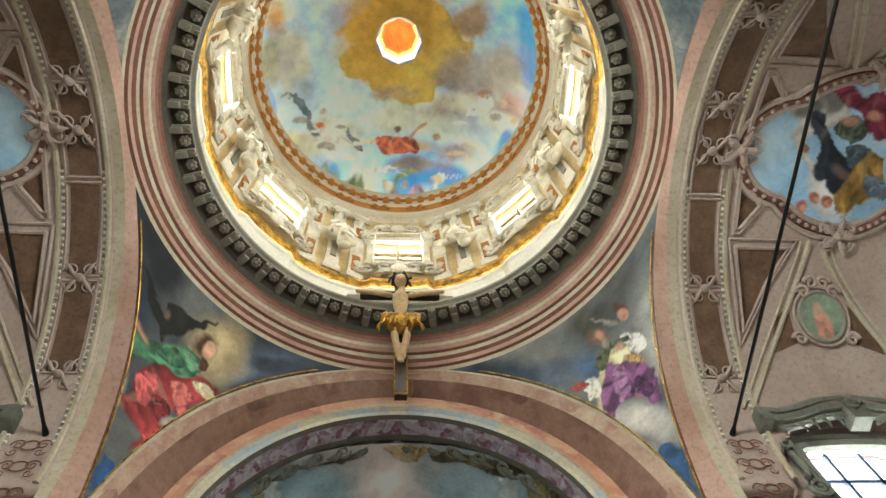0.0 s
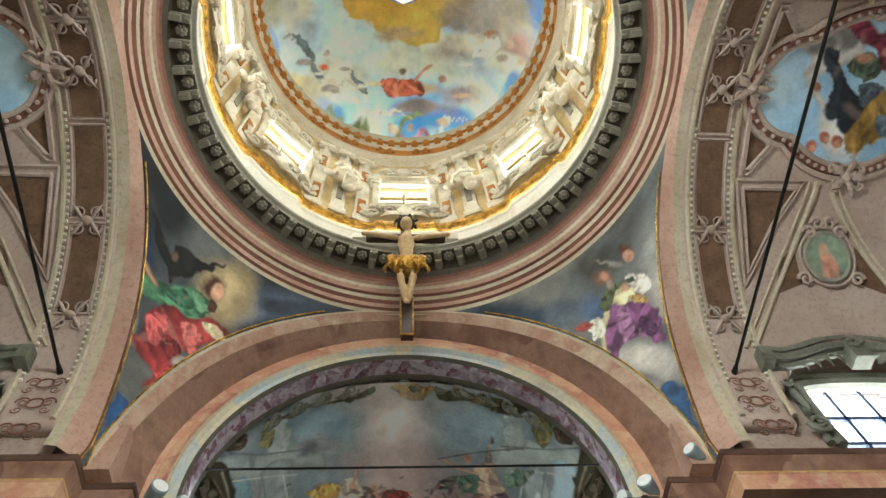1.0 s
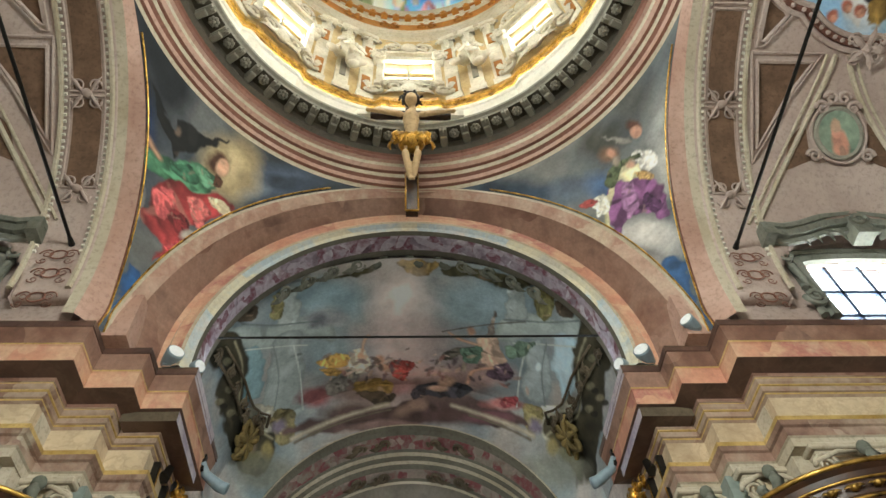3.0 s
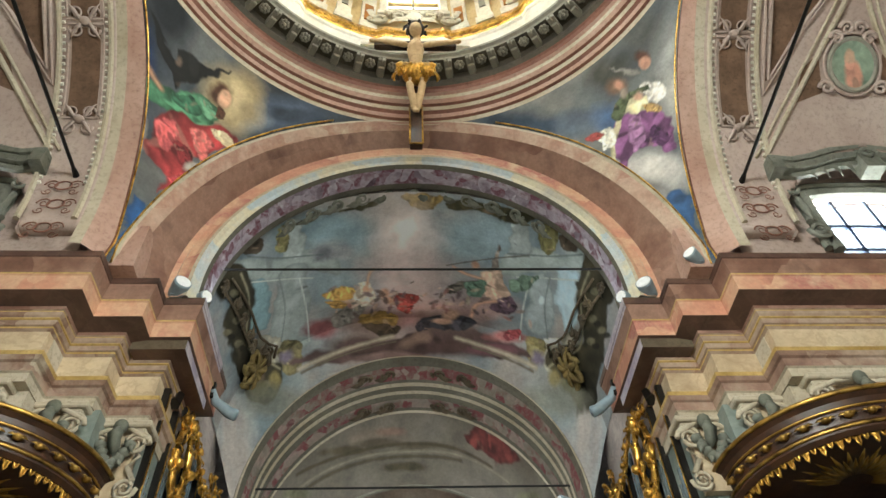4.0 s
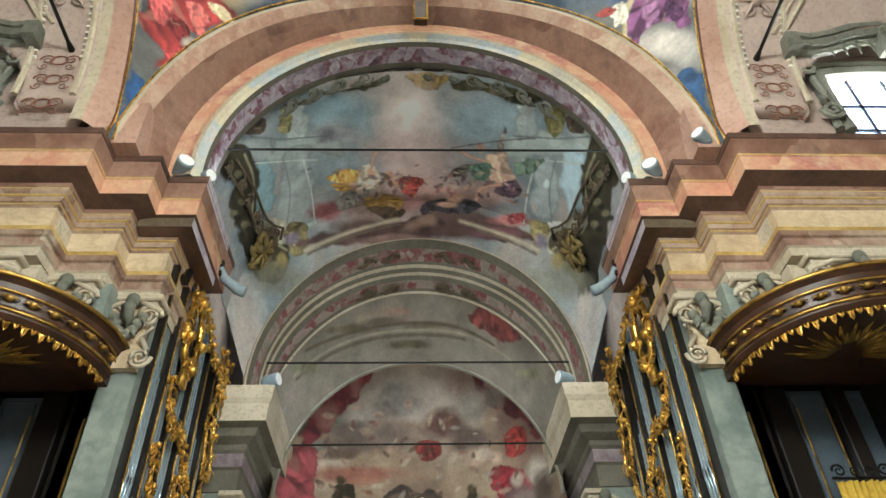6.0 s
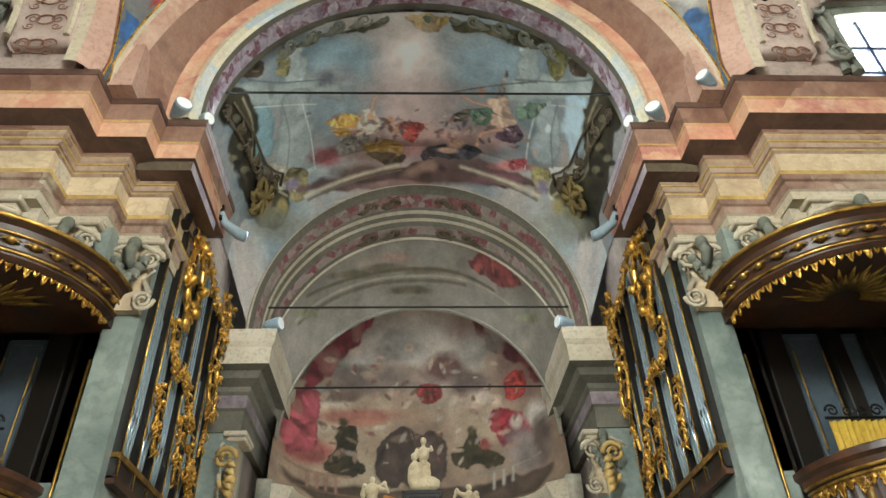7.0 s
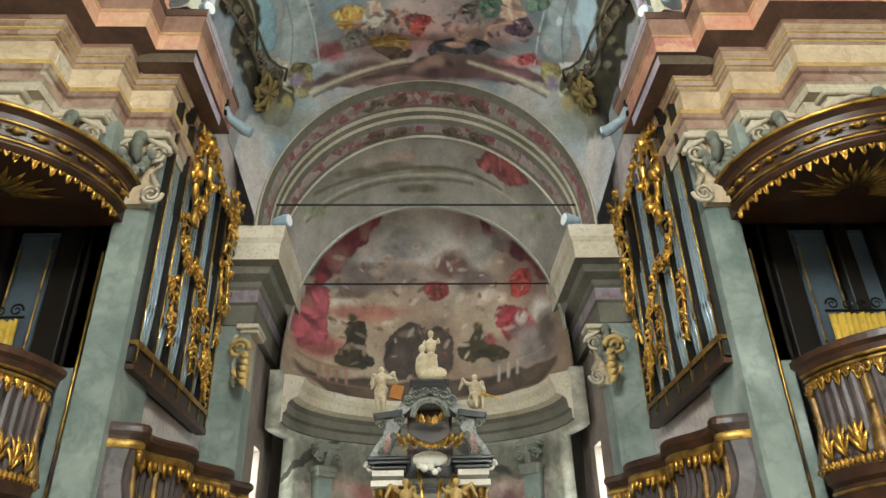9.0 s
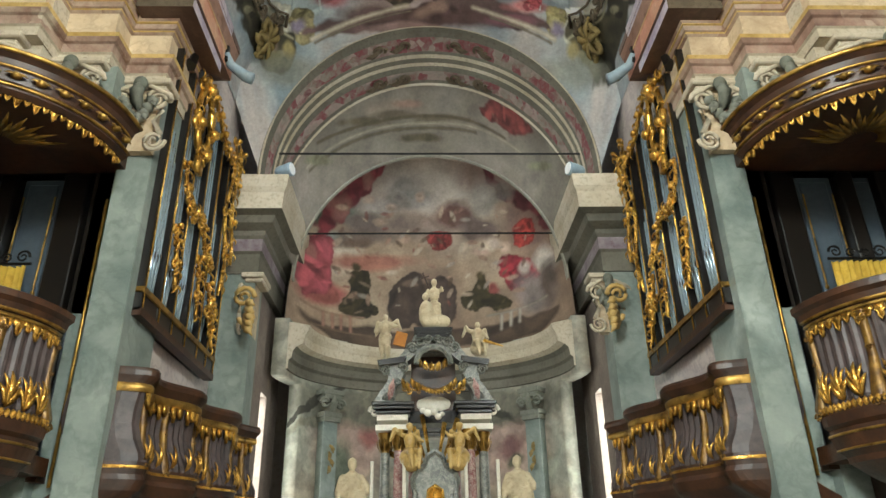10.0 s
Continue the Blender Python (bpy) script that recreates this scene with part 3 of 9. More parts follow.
wash(VAULT, "211e15", (4.42, 0.92), (0.10, -0.07), (0.04, 0.05), 0.9, 0.4)
wash(VAULT, "6c6752", (4.34, 1.60), (0.14, -0.12), (0.02, 0.11), 0.9, 0.4)
wash(VAULT, "211e15", (4.51, 1.60), (0.11, -0.10), (0.03, 0.07), 0.9, 0.4)
wash(VAULT, "6c6752", (4.46, 2.14), (0.14, -0.12), (0.04, 0.10), 0.9, 0.4)
wash(VAULT, "211e15", (4.64, 2.13), (0.13, -0.11), (0.04, 0.06), 0.9, 0.4)
wash(VAULT, "6c6752", (4.22, 3.22), (0.15, -0.12), (0.03, 0.12), 0.9, 0.4)
wash(VAULT, "211e15", (4.40, 3.21), (0.14, -0.12), (0.03, 0.08), 0.9, 0.4)
wash(VAULT, "6c6752", (3.90, 3.70), (0.14, -0.07), (0.03, 0.07), 0.9, 0.4)
wash(VAULT, "211e15", (4.07, 3.70), (0.12, -0.06), (0.03, 0.04), 0.9, 0.4)
wash(VAULT, "6c6752", (4.70, 1.62), (0.14, -0.13), (0.03, 0.09), 0.9, 0.4)
wash(VAULT, "211e15", (4.89, 1.59), (0.12, -0.11), (0.03, 0.07), 0.9, 0.4)
stroke(VAULT, "7a7560", 0.085, [(3.97, 0.62), (3.90, 1.33), (4.14, 2.08), (4.15, 2.64), (3.74, 3.26), (3.44, 3.64)])
wash(VAULT, "55522f", (4.19, 3.62), (0.34, -0.17), (0.08, 0.11), 0.9, 0.5)
wash(VAULT, "7d7146", (3.65, 3.75), (0.18, -0.09), (0.07, 0.16), 0.9, 0.5)
stroke(VAULT, "9aa09c", 0.046, [(3.75, 1.00), (3.17, 1.32), (2.28, 1.73)])
stroke(VAULT, "5c6566", 0.049, [(3.72, 0.35), (2.96, 0.84), (2.02, 1.20)])
stroke(VAULT, "6a7272", 0.045, [(3.05, 1.35), (3.04, 2.20), (3.26, 3.02)])
stroke(VAULT, "9fa5a2", 0.060, [(2.60, 1.58), (2.52, 2.48), (2.54, 3.44)])
drape(VAULT, "b6904a", [(-2.03, 2.28), (-1.48, 2.26), (-1.22, 2.49), (-1.41, 2.67), (-1.77, 2.64), (-1.95, 2.44)], 0.9)
drape(VAULT, "9f7c3c", [(-2.00, 2.57), (-1.57, 2.65), (-1.36, 2.82), (-1.65, 2.89)], 0.8)
drape(VAULT, "bdb2a4", [(-1.29, 2.42), (-0.96, 2.32), (-0.81, 2.80), (-1.08, 3.05), (-1.47, 3.08), (-1.72, 3.07), (-1.41, 2.80)], 0.9)
stroke(VAULT, "a88d78", 0.103, [(-1.04, 2.47), (-0.97, 2.07), (-0.88, 1.94)])
drape(VAULT, "6d6964", [(-1.86, 3.08), (-1.39, 2.80), (-1.12, 3.04), (-1.35, 3.31), (-1.68, 3.45)], 0.9)
drape(VAULT, "7c6330", [(-1.22, 3.23), (-0.64, 3.17), (-0.29, 3.45), (-0.50, 3.74), (-1.06, 3.64)], 1)
drape(VAULT, "45392c", [(-1.18, 3.56), (-0.52, 3.58), (-0.32, 3.70), (-0.69, 3.86)], 0.8)
wash(VAULT, "b28c76", (-0.65, 2.69), (0.14, 0.02), (0.01, 0.19), 1, 0.6)
wash(VAULT, "b28c76", (-0.51, 2.87), (0.20, 0.02), (0.01, 0.15), 1, 0.6)
stroke(VAULT, "a77f6b", 0.090, [(-0.51, 2.93), (-0.23, 3.14), (-0.07, 3.29)])
drape(VAULT, "a04a44", [(-0.45, 2.74), (0.09, 2.76), (-0.03, 3.19), (-0.23, 3.32), (-0.40, 3.05)], 0.9)
wash(VAULT, "a8866e", (-1.06, 2.49), (0.11, 0.04), (-0.01, 0.14), 1, 0.6)
drape(VAULT, "756b64", [(1.64, 1.83), (1.70, 1.40), (1.77, 0.98), (1.82, 1.50), (1.78, 1.79)], 0.7)
drape(VAULT, "56524b", [(0.68, 2.61), (1.19, 2.17), (1.69, 2.10), (1.35, 2.38), (1.06, 2.54)], 0.8)
drape(VAULT, "a38b7b", [(1.51, 2.00), (1.81, 1.77), (2.08, 2.13), (2.24, 2.54), (1.95, 2.90), (1.71, 2.58)], 0.9)
drape(VAULT, "5d4a56", [(1.75, 2.73), (2.19, 2.31), (2.34, 2.63), (2.01, 2.92)], 0.9)
stroke(VAULT, "a5836f", 0.124, [(1.86, 2.60), (1.42, 2.84), (1.33, 3.21)])
stroke(VAULT, "a5836f", 0.102, [(1.56, 2.07), (1.14, 2.02), (0.85, 1.87)])
wash(VAULT, "94725f", (1.33, 1.74), (0.11, -0.02), (0.02, 0.15), 1, 0.6)
stroke(VAULT, "4d463d", 0.037, [(0.70, 1.86), (1.41, 1.57), (2.50, 1.06)])
drape(VAULT, "566f61", [(1.14, 2.27), (1.56, 2.14), (1.57, 2.54), (1.27, 2.62)], 0.8)
drape(VAULT, "6a8070", [(2.18, 1.79), (2.73, 1.44), (2.56, 1.92), (2.19, 2.18)], 0.8)
drape(VAULT, "37363d", [(0.10, 3.56), (0.63, 3.31), (1.31, 3.28), (1.41, 3.50), (0.79, 3.70), (0.28, 3.72)], 1)
wash(VAULT, "a38572", (0.84, 3.28), (0.20, -0.04), (0.00, 0.16), 1, 0.6)
wash(VAULT, "a38572", (0.64, 3.49), (0.26, -0.02), (0.00, 0.08), 1, 0.6)
drape(VAULT, "3f3a40", [(0.06, 3.59), (0.38, 3.50), (0.32, 3.72), (0.13, 3.78)], 0.7)
drape(VAULT, "8a4348", [(2.12, 3.43), (2.56, 3.17), (2.51, 3.45), (2.23, 3.55)], 0.9)
stroke(VAULT, "8f8676", 0.144, [(-2.88, 3.91), (-1.97, 3.95), (-1.10, 3.93), (-0.48, 3.87)])
stroke(VAULT, "5d5548", 0.059, [(-2.84, 4.00), (-1.91, 4.05), (-1.05, 4.04), (-0.42, 4.00)])
stroke(VAULT, "8f8676", 0.140, [(3.11, 3.80), (2.24, 3.86), (1.50, 3.87), (1.01, 3.84)])
stroke(VAULT, "5d5548", 0.065, [(3.06, 3.90), (2.19, 3.95), (1.45, 3.97)])
wash(VAULT, "6f6e62", (-3.70, 4.10), (1.05, 0.56), (-0.14, 0.24), 0.7, 0.6)
wash(VAULT, "6f6e62", (3.87, 4.02), (1.13, -0.59), (0.15, 0.25), 0.7, 0.6)
wash(VAULT, "8f8a80", (-1.79, 4.40), (0.67, 0.11), (-0.04, 0.04), 0.7, 0.6)
wash(VAULT, "8f8a80", (1.79, 4.39), (0.71, -0.08), (0.05, 0.02), 0.7, 0.6)

wash(CONCH, "a99d92", (0.06, 10.16), (2.14, -0.04), (-0.00, -0.85), 0.9, 0.8)
wash(CONCH, "b0a294", (0.61, 9.41), (1.26, -0.10), (-0.01, -0.70), 0.7, 0.9)
wash(CONCH, "7d6259", (2.34, 8.99), (0.69, -0.36), (-0.01, -0.86), 0.8, 0.6)
wash(CONCH, "8a6d62", (1.45, 10.27), (0.93, -0.26), (0.02, -0.40), 0.7, 0.6)
drape(CONCH, "853a40", [(-0.89, 10.69), (-1.46, 10.48), (-2.11, 10.00), (-2.56, 9.22), (-2.85, 8.25), (-2.42, 8.91), (-1.88, 9.55), (-1.41, 10.20)], 1)
drape(CONCH, "954a50", [(-2.85, 8.24), (-2.43, 8.64), (-2.22, 8.55), (-2.33, 7.85), (-2.43, 7.38), (-2.71, 7.20), (-2.90, 7.22)], 1)
drape(CONCH, "73393c", [(1.06, 10.60), (1.97, 9.94), (2.66, 8.89), (2.88, 8.15), (2.54, 8.84), (1.98, 9.55), (1.46, 10.14)], 1)
wash(CONCH, "566250", (-2.48, 9.07), (0.32, 0.23), (-0.01, -0.19), 1, 0.6)
wash(CONCH, "5e6a5c", (-1.88, 9.39), (0.30, 0.10), (-0.00, -0.21), 1, 0.6)
wash(CONCH, "bdae9b", (-2.04, 8.27), (0.52, 0.16), (0.01, -0.50), 1, 0.6)
wash(CONCH, "9a5a52", (-2.39, 7.32), (0.57, 0.19), (0.00, -0.29), 1, 0.6)
wash(CONCH, "a5705f", (-1.41, 8.31), (1.07, 0.18), (0.02, -0.23), 1, 0.6)
wash(CONCH, "7f8d88", (-2.25, 8.70), (0.41, 0.17), (0.01, -0.18), 0.8, 0.6)
wash(CONCH, "8f857d", (-0.54, 10.14), (0.59, 0.04), (-0.01, -0.32), 1, 0.6)
wash(CONCH, "8b847e", (-0.30, 9.95), (0.52, 0.02), (0.00, -0.23), 1, 0.6)
wash(CONCH, "7d726a", (-0.80, 9.87), (0.36, 0.04), (-0.00, -0.20), 1, 0.6)
wash(CONCH, "9a9088", (-1.35, 9.66), (0.53, 0.12), (-0.01, -0.24), 1, 0.6)
wash(CONCH, "7f736b", (-1.62, 9.26), (0.53, 0.13), (0.01, -0.24), 1, 0.6)
wash(CONCH, "7a685d", (-1.61, 8.94), (0.66, 0.15), (0.01, -0.24), 1, 0.6)
wash(CONCH, "75665e", (-0.80, 9.19), (1.25, 0.12), (-0.01, -0.36), 0.9, 0.6)
wash(CONCH, "6a584c", (-1.82, 8.71), (0.51, 0.13), (-0.00, -0.14), 1, 0.6)
wash(CONCH, "8d7a6f", (-0.31, 9.43), (0.71, 0.01), (-0.01, -0.28), 1, 0.6)
wash(CONCH, "6f5048", (0.62, 9.55), (0.56, -0.05), (-0.00, -0.35), 1, 0.6)
wash(CONCH, "a58f80", (-0.94, 9.76), (0.16, 0.03), (-0.00, -0.10), 1, 0.6)
wash(CONCH, "a58f80", (-1.49, 9.82), (0.18, 0.04), (-0.01, -0.11), 1, 0.6)
wash(CONCH, "a58f80", (-0.23, 10.04), (0.15, 0.00), (-0.00, -0.13), 1, 0.6)
wash(CONCH, "9c8676", (-1.24, 9.35), (0.19, 0.03), (-0.00, -0.11), 1, 0.6)
wash(CONCH, "a58a78", (-0.63, 8.99), (0.19, 0.03), (-0.00, -0.13), 1, 0.6)
wash(CONCH, "9c958b", (1.32, 9.84), (0.29, -0.06), (0.01, -0.50), 0.8, 0.6)
wash(CONCH, "8f877e", (1.72, 9.91), (0.39, -0.13), (-0.00, -0.23), 0.7, 0.6)
wash(CONCH, "74625a", (1.31, 9.11), (0.67, -0.13), (-0.02, -0.34), 1, 0.6)
drape(CONCH, "9c3b34", [(2.08, 9.08), (2.28, 9.11), (2.47, 8.91), (2.44, 8.55), (2.18, 8.51), (2.02, 8.72)], 1)
drape(CONCH, "92303a", [(1.66, 8.33), (2.29, 8.25), (2.55, 7.74), (2.29, 7.62), (1.98, 7.48), (1.77, 7.71)], 1)
drape(CONCH, "8a3a36", [(-0.06, 9.13), (0.47, 9.23), (0.53, 8.85), (0.15, 8.69)], 1)
wash(CONCH, "b8a596", (1.55, 8.75), (0.24, -0.05), (-0.01, -0.16), 1, 0.6)
wash(CONCH, "b59c8a", (1.83, 8.58), (0.15, -0.05), (-0.01, -0.18), 1, 0.6)
wash(CONCH, "ae9282", (1.30, 8.59), (0.27, -0.05), (-0.01, -0.14), 1, 0.6)
wash(CONCH, "c4b9ae", (2.64, 7.97), (0.23, -0.15), (-0.02, -0.32), 1, 0.6)
wash(CONCH, "bcaea2", (2.24, 7.97), (0.15, -0.04), (-0.01, -0.20), 1, 0.6)
wash(CONCH, "8d4a44", (1.52, 7.59), (0.16, -0.03), (-0.01, -0.21), 1, 0.6)
wash(CONCH, "887c78", (2.37, 7.38), (0.44, -0.16), (-0.04, -0.55), 0.9, 0.6)
wash(CONCH, "5d4f47", (2.71, 7.43), (0.18, -0.10), (-0.03, -0.56), 1, 0.6)
drape(CONCH, "3c331e", [(-1.94, 7.90), (-1.72, 8.10), (-1.49, 8.05), (-1.49, 7.63), (-1.61, 7.03), (-2.13, 7.02), (-1.94, 7.46)], 0.9)
wash(CONCH, "4a3f28", (-1.77, 8.14), (0.12, 0.02), (0.02, -0.12), 1, 0.6)
drape(CONCH, "40371f", [(0.79, 7.66), (1.25, 7.98), (1.42, 7.67), (1.91, 7.32), (1.83, 7.09), (1.12, 7.20), (0.77, 7.38)], 0.9)
wash(CONCH, "51452c", (1.23, 8.00), (0.12, -0.03), (-0.00, -0.13), 1, 0.6)
drape(CONCH, "342d1e", [(-1.59, 7.34), (-1.25, 7.24), (-1.32, 7.03), (-1.77, 6.94)], 0.6)
drape(CONCH, "4f4038", [(-1.07, 7.60), (-0.59, 8.00), (0.48, 7.94), (0.65, 7.27), (0.32, 6.84), (-0.92, 6.82)], 0.6)
wash(CONCH, "6b4f46", (-2.72, 7.43), (0.18, 0.10), (0.01, -0.25), 1, 0.6)
wash(CONCH, "a98a76", (-2.78, 7.49), (0.08, 0.06), (0.00, -0.11), 1, 0.6)
wash(CONCH, "a98a76", (-2.65, 7.42), (0.09, 0.05), (0.01, -0.09), 1, 0.6)
wash(CONCH, "925b50", (-2.56, 7.36), (0.14, 0.06), (-0.00, -0.11), 1, 0.6)
drape(CONCH, "5a493c", [(-2.98, 7.06), (-2.54, 6.94), (-1.58, 6.95), (0.02, 6.93), (1.50, 6.96), (2.61, 7.20), (2.91, 7.09), (2.62, 6.55), (1.34, 6.31), (0.02, 6.16), (-1.56, 6.31), (-2.58, 6.54)], 0.5)
stroke(CONCH, "856c5a", 0.071, [(-2.86, 6.96), (-2.37, 6.89), (-1.58, 6.93)])
stroke(CONCH, "8a8074", 0.075, [(1.36, 6.98), (2.26, 7.04), (2.66, 7.13)])
stroke(CONCH, "94705f", 0.088, [(-2.45, 6.87), (-2.44, 6.56)])
stroke(CONCH, "94705f", 0.101, [(-2.27, 6.88), (-2.25, 6.56)])
stroke(CONCH, "94705f", 0.097, [(-2.08, 6.89), (-2.07, 6.56)])
stroke(CONCH, "94705f", 0.102, [(-1.88, 6.89), (-1.86, 6.54)])
stroke(CONCH, "9d9488", 0.106, [(1.70, 6.94), (1.68, 6.62)])
stroke(CONCH, "9d9488", 0.102, [(1.91, 6.98), (1.89, 6.67)])
stroke(CONCH, "9d9488", 0.097, [(2.11, 7.00), (2.09, 6.72)])
stroke(CONCH, "6d5a4a", 0.060, [(-2.68, 6.55), (-2.06, 6.52), (-1.30, 6.49)])
drape(CONCH, "853a40", [(-0.89, 10.69), (-1.46, 10.48), (-2.11, 10.00), (-2.56, 9.22), (-2.85, 8.25), (-2.42, 8.91), (-1.88, 9.55), (-1.41, 10.20)], 1)
drape(CONCH, "954a50", [(-2.85, 8.24), (-2.43, 8.64), (-2.22, 8.55), (-2.33, 7.85), (-2.43, 7.38), (-2.71, 7.20), (-2.90, 7.22)], 1)

drape(SWAG, "8a4844", [(1.21, 0.24), (1.55, 0.01), (2.06, 0.00), (2.67, 0.01), (2.60, 0.26), (2.15, 0.52), (1.63, 0.40)], 1)
wash(SWAG, "a39385", (-0.94, 0.34), (0.84, 0.15), (-0.01, 0.19), 0.8, 0.6)
wash(SWAG, "7f7462", (-0.81, 0.47), (0.85, 0.14), (-0.00, 0.09), 1, 0.6)
wash(SWAG, "746a55", (-1.69, 0.37), (0.72, 0.26), (-0.01, 0.09), 1, 0.6)
wash(SWAG, "7d7360", (0.35, 0.58), (0.86, -0.07), (0.02, 0.08), 1, 0.6)
wash(SWAG, "a58a7c", (-0.52, 0.31), (0.42, 0.05), (-0.00, 0.09), 1, 0.6)
wash(SWAG, "6f6650", (-0.24, 0.96), (0.60, 0.03), (-0.00, 0.09), 1, 0.6)
stroke(SWAG, "6a604a", 0.074, [(-2.98, 0.15), (-2.01, 0.39), (-0.96, 0.53), (0.01, 0.56), (1.07, 0.55), (2.01, 0.59)])
stroke(SWAG, "a89f8e", 0.080, [(-3.46, 0.34), (-2.37, 0.50), (-1.12, 0.64), (0.01, 0.70), (1.23, 0.64), (2.52, 0.65)])
stroke(SWAG, "6f6752", 0.080, [(-3.40, 0.45), (-2.31, 0.60), (-1.10, 0.73), (0.02, 0.79), (1.21, 0.73)])
wash(SWAG, "8d8a70", (-3.08, 0.44), (0.41, 0.28), (-0.03, 0.10), 1, 0.6)
wash(SWAG, "8d8a70", (3.07, 0.58), (0.42, -0.28), (0.03, 0.09), 1, 0.6)

wash(PEND_L, "22262c", (-4.51, 14.32), (0.50, 0.64), (0.06, -0.73), 1, 0.9)
wash(PEND_L, "24344c", (-4.67, 13.43), (0.13, 0.15), (0.07, -0.53), 1, 0.6)
wash(PEND_L, "6a6a68", (-4.46, 11.64), (0.40, 0.37), (0.11, -0.61), 0.9, 0.8)
wash(PEND_L, "93908c", (-4.65, 12.18), (0.06, 0.14), (0.00, -0.37), 0.8, 0.6)
wash(PEND_L, "56657a", (-2.76, 14.14), (1.10, 0.60), (0.03, -0.32), 0.9, 0.9)
wash(PEND_L, "717a84", (-3.14, 13.81), (0.47, 0.29), (0.03, -0.32), 0.8, 0.6)
wash(PEND_L, "3c4654", (-2.35, 14.30), (0.85, 0.38), (0.01, -0.17), 1, 0.6)
wash(PEND_L, "b7a37c", (-3.46, 13.90), (0.50, 0.36), (0.06, -0.58), 0.95, 0.8)
wash(PEND_L, "c2b08a", (-3.53, 13.96), (0.31, 0.23), (0.04, -0.35), 0.8, 0.8)
drape(PEND_L, "1b1a19", [(-4.66, 13.99), (-4.50, 13.97), (-4.36, 13.84), (-4.24, 14.02), (-4.11, 14.05), (-3.73, 14.33), (-3.51, 14.46), (-4.00, 13.92), (-4.21, 13.58), (-4.31, 13.32), (-4.39, 13.51), (-4.50, 13.65)], 0.5)
drape(PEND_L, "4f8264", [(-4.65, 13.05), (-4.49, 13.29), (-4.34, 13.30), (-4.05, 13.58), (-3.82, 13.57), (-3.60, 13.43), (-3.88, 13.08), (-4.06, 12.99), (-4.25, 12.98), (-4.46, 12.87), (-4.64, 12.82)], 1)
drape(PEND_L, "3c6a52", [(-4.35, 13.26), (-4.12, 13.45), (-3.93, 13.34), (-4.08, 13.16), (-4.27, 13.11)], 0.8)
drape(PEND_L, "6b9c7e", [(-4.01, 13.55), (-3.82, 13.57), (-3.67, 13.44), (-3.84, 13.32)], 0.6)
stroke(PEND_L, "b08a70", 0.124, [(-4.50, 13.19), (-4.61, 13.26), (-4.66, 13.32)])
drape(PEND_L, "9e3a3c", [(-4.66, 12.24), (-4.53, 12.65), (-4.24, 13.06), (-3.94, 13.09), (-3.65, 13.37), (-3.48, 13.25), (-3.53, 12.91), (-3.76, 12.58), (-3.91, 12.34), (-3.89, 12.36), (-4.09, 11.98), (-4.27, 11.60), (-4.31, 11.54), (-4.28, 11.99), (-4.53, 12.09), (-4.65, 12.13)], 1.3)
drape(PEND_L, "b85a5a", [(-4.50, 12.59), (-4.30, 12.88), (-4.18, 12.71), (-4.28, 12.31), (-4.42, 12.33)], 1)
drape(PEND_L, "c26a66", [(-4.04, 12.83), (-3.87, 13.05), (-3.71, 12.88), (-3.86, 12.53)], 1)
drape(PEND_L, "7c2a2e", [(-4.25, 12.54), (-4.07, 12.59), (-3.97, 12.32), (-4.15, 12.24)], 0.8)
drape(PEND_L, "b24a4c", [(-4.24, 11.95), (-4.00, 12.17), (-3.96, 12.24), (-4.19, 11.77)], 1)
wash(PEND_L, "5f3f2c", (-3.65, 13.86), (0.18, 0.15), (0.03, -0.22), 1, 0.6)
wash(PEND_L, "c79e84", (-3.60, 13.85), (0.11, 0.10), (0.02, -0.16), 1, 0.3)
drape(PEND_L, "5f3f2c", [(-3.70, 13.63), (-3.59, 13.65), (-3.60, 13.45), (-3.71, 13.45)], 0.4)
drape(PEND_L, "c8bb9c", [(-3.77, 13.17), (-3.52, 13.25), (-3.36, 13.12), (-3.44, 13.03), (-3.62, 13.03)], 0.4)
wash(PEND_L, "b2aca4", (-3.47, 12.98), (0.32, 0.41), (-0.08, -0.10), 0.9, 0.8)
wash(PEND_L, "a39d95", (-3.96, 12.30), (0.14, 0.10), (0.02, -0.09), 1, 0.6)
wash(PEND_L, "c0b9b0", (-3.83, 12.46), (0.17, 0.27), (-0.04, -0.07), 0.8, 0.6)
wash(PEND_L, "8e8a86", (-4.42, 11.19), (0.08, 0.24), (-0.06, -0.19), 0.8, 0.6)
drape(PEND_L, "2b5a88", [(-4.66, 11.16), (-4.44, 11.14), (-4.42, 11.20), (-4.55, 10.73), (-4.65, 10.13), (-4.65, 10.08)], 0.2)

wash(PEND_R, "34475a", (2.48, 14.09), (1.27, -0.60), (-0.03, -0.30), 1, 0.8)
wash(PEND_R, "4a6d98", (3.66, 13.50), (0.40, -0.30), (-0.04, -0.32), 0.9, 0.8)
wash(PEND_R, "8d8e8c", (4.64, 13.75), (0.26, -0.33), (-0.07, -0.70), 0.9, 0.9)
wash(PEND_R, "b3b0aa", (4.64, 13.02), (0.16, -0.19), (-0.06, -0.51), 0.8, 0.9)
wash(PEND_R, "5a5a54", (4.24, 14.49), (0.40, -0.45), (-0.05, -0.48), 0.8, 0.9)
wash(PEND_R, "4f4c40", (3.76, 14.29), (0.45, -0.39), (-0.03, -0.29), 0.8, 0.9)
wash(PEND_R, "6c7a8a", (3.09, 13.77), (0.49, -0.30), (-0.03, -0.29), 0.7, 0.9)
wash(PEND_R, "b5b0a9", (4.08, 12.20), (0.49, -0.38), (-0.06, -0.35), 1, 0.7)
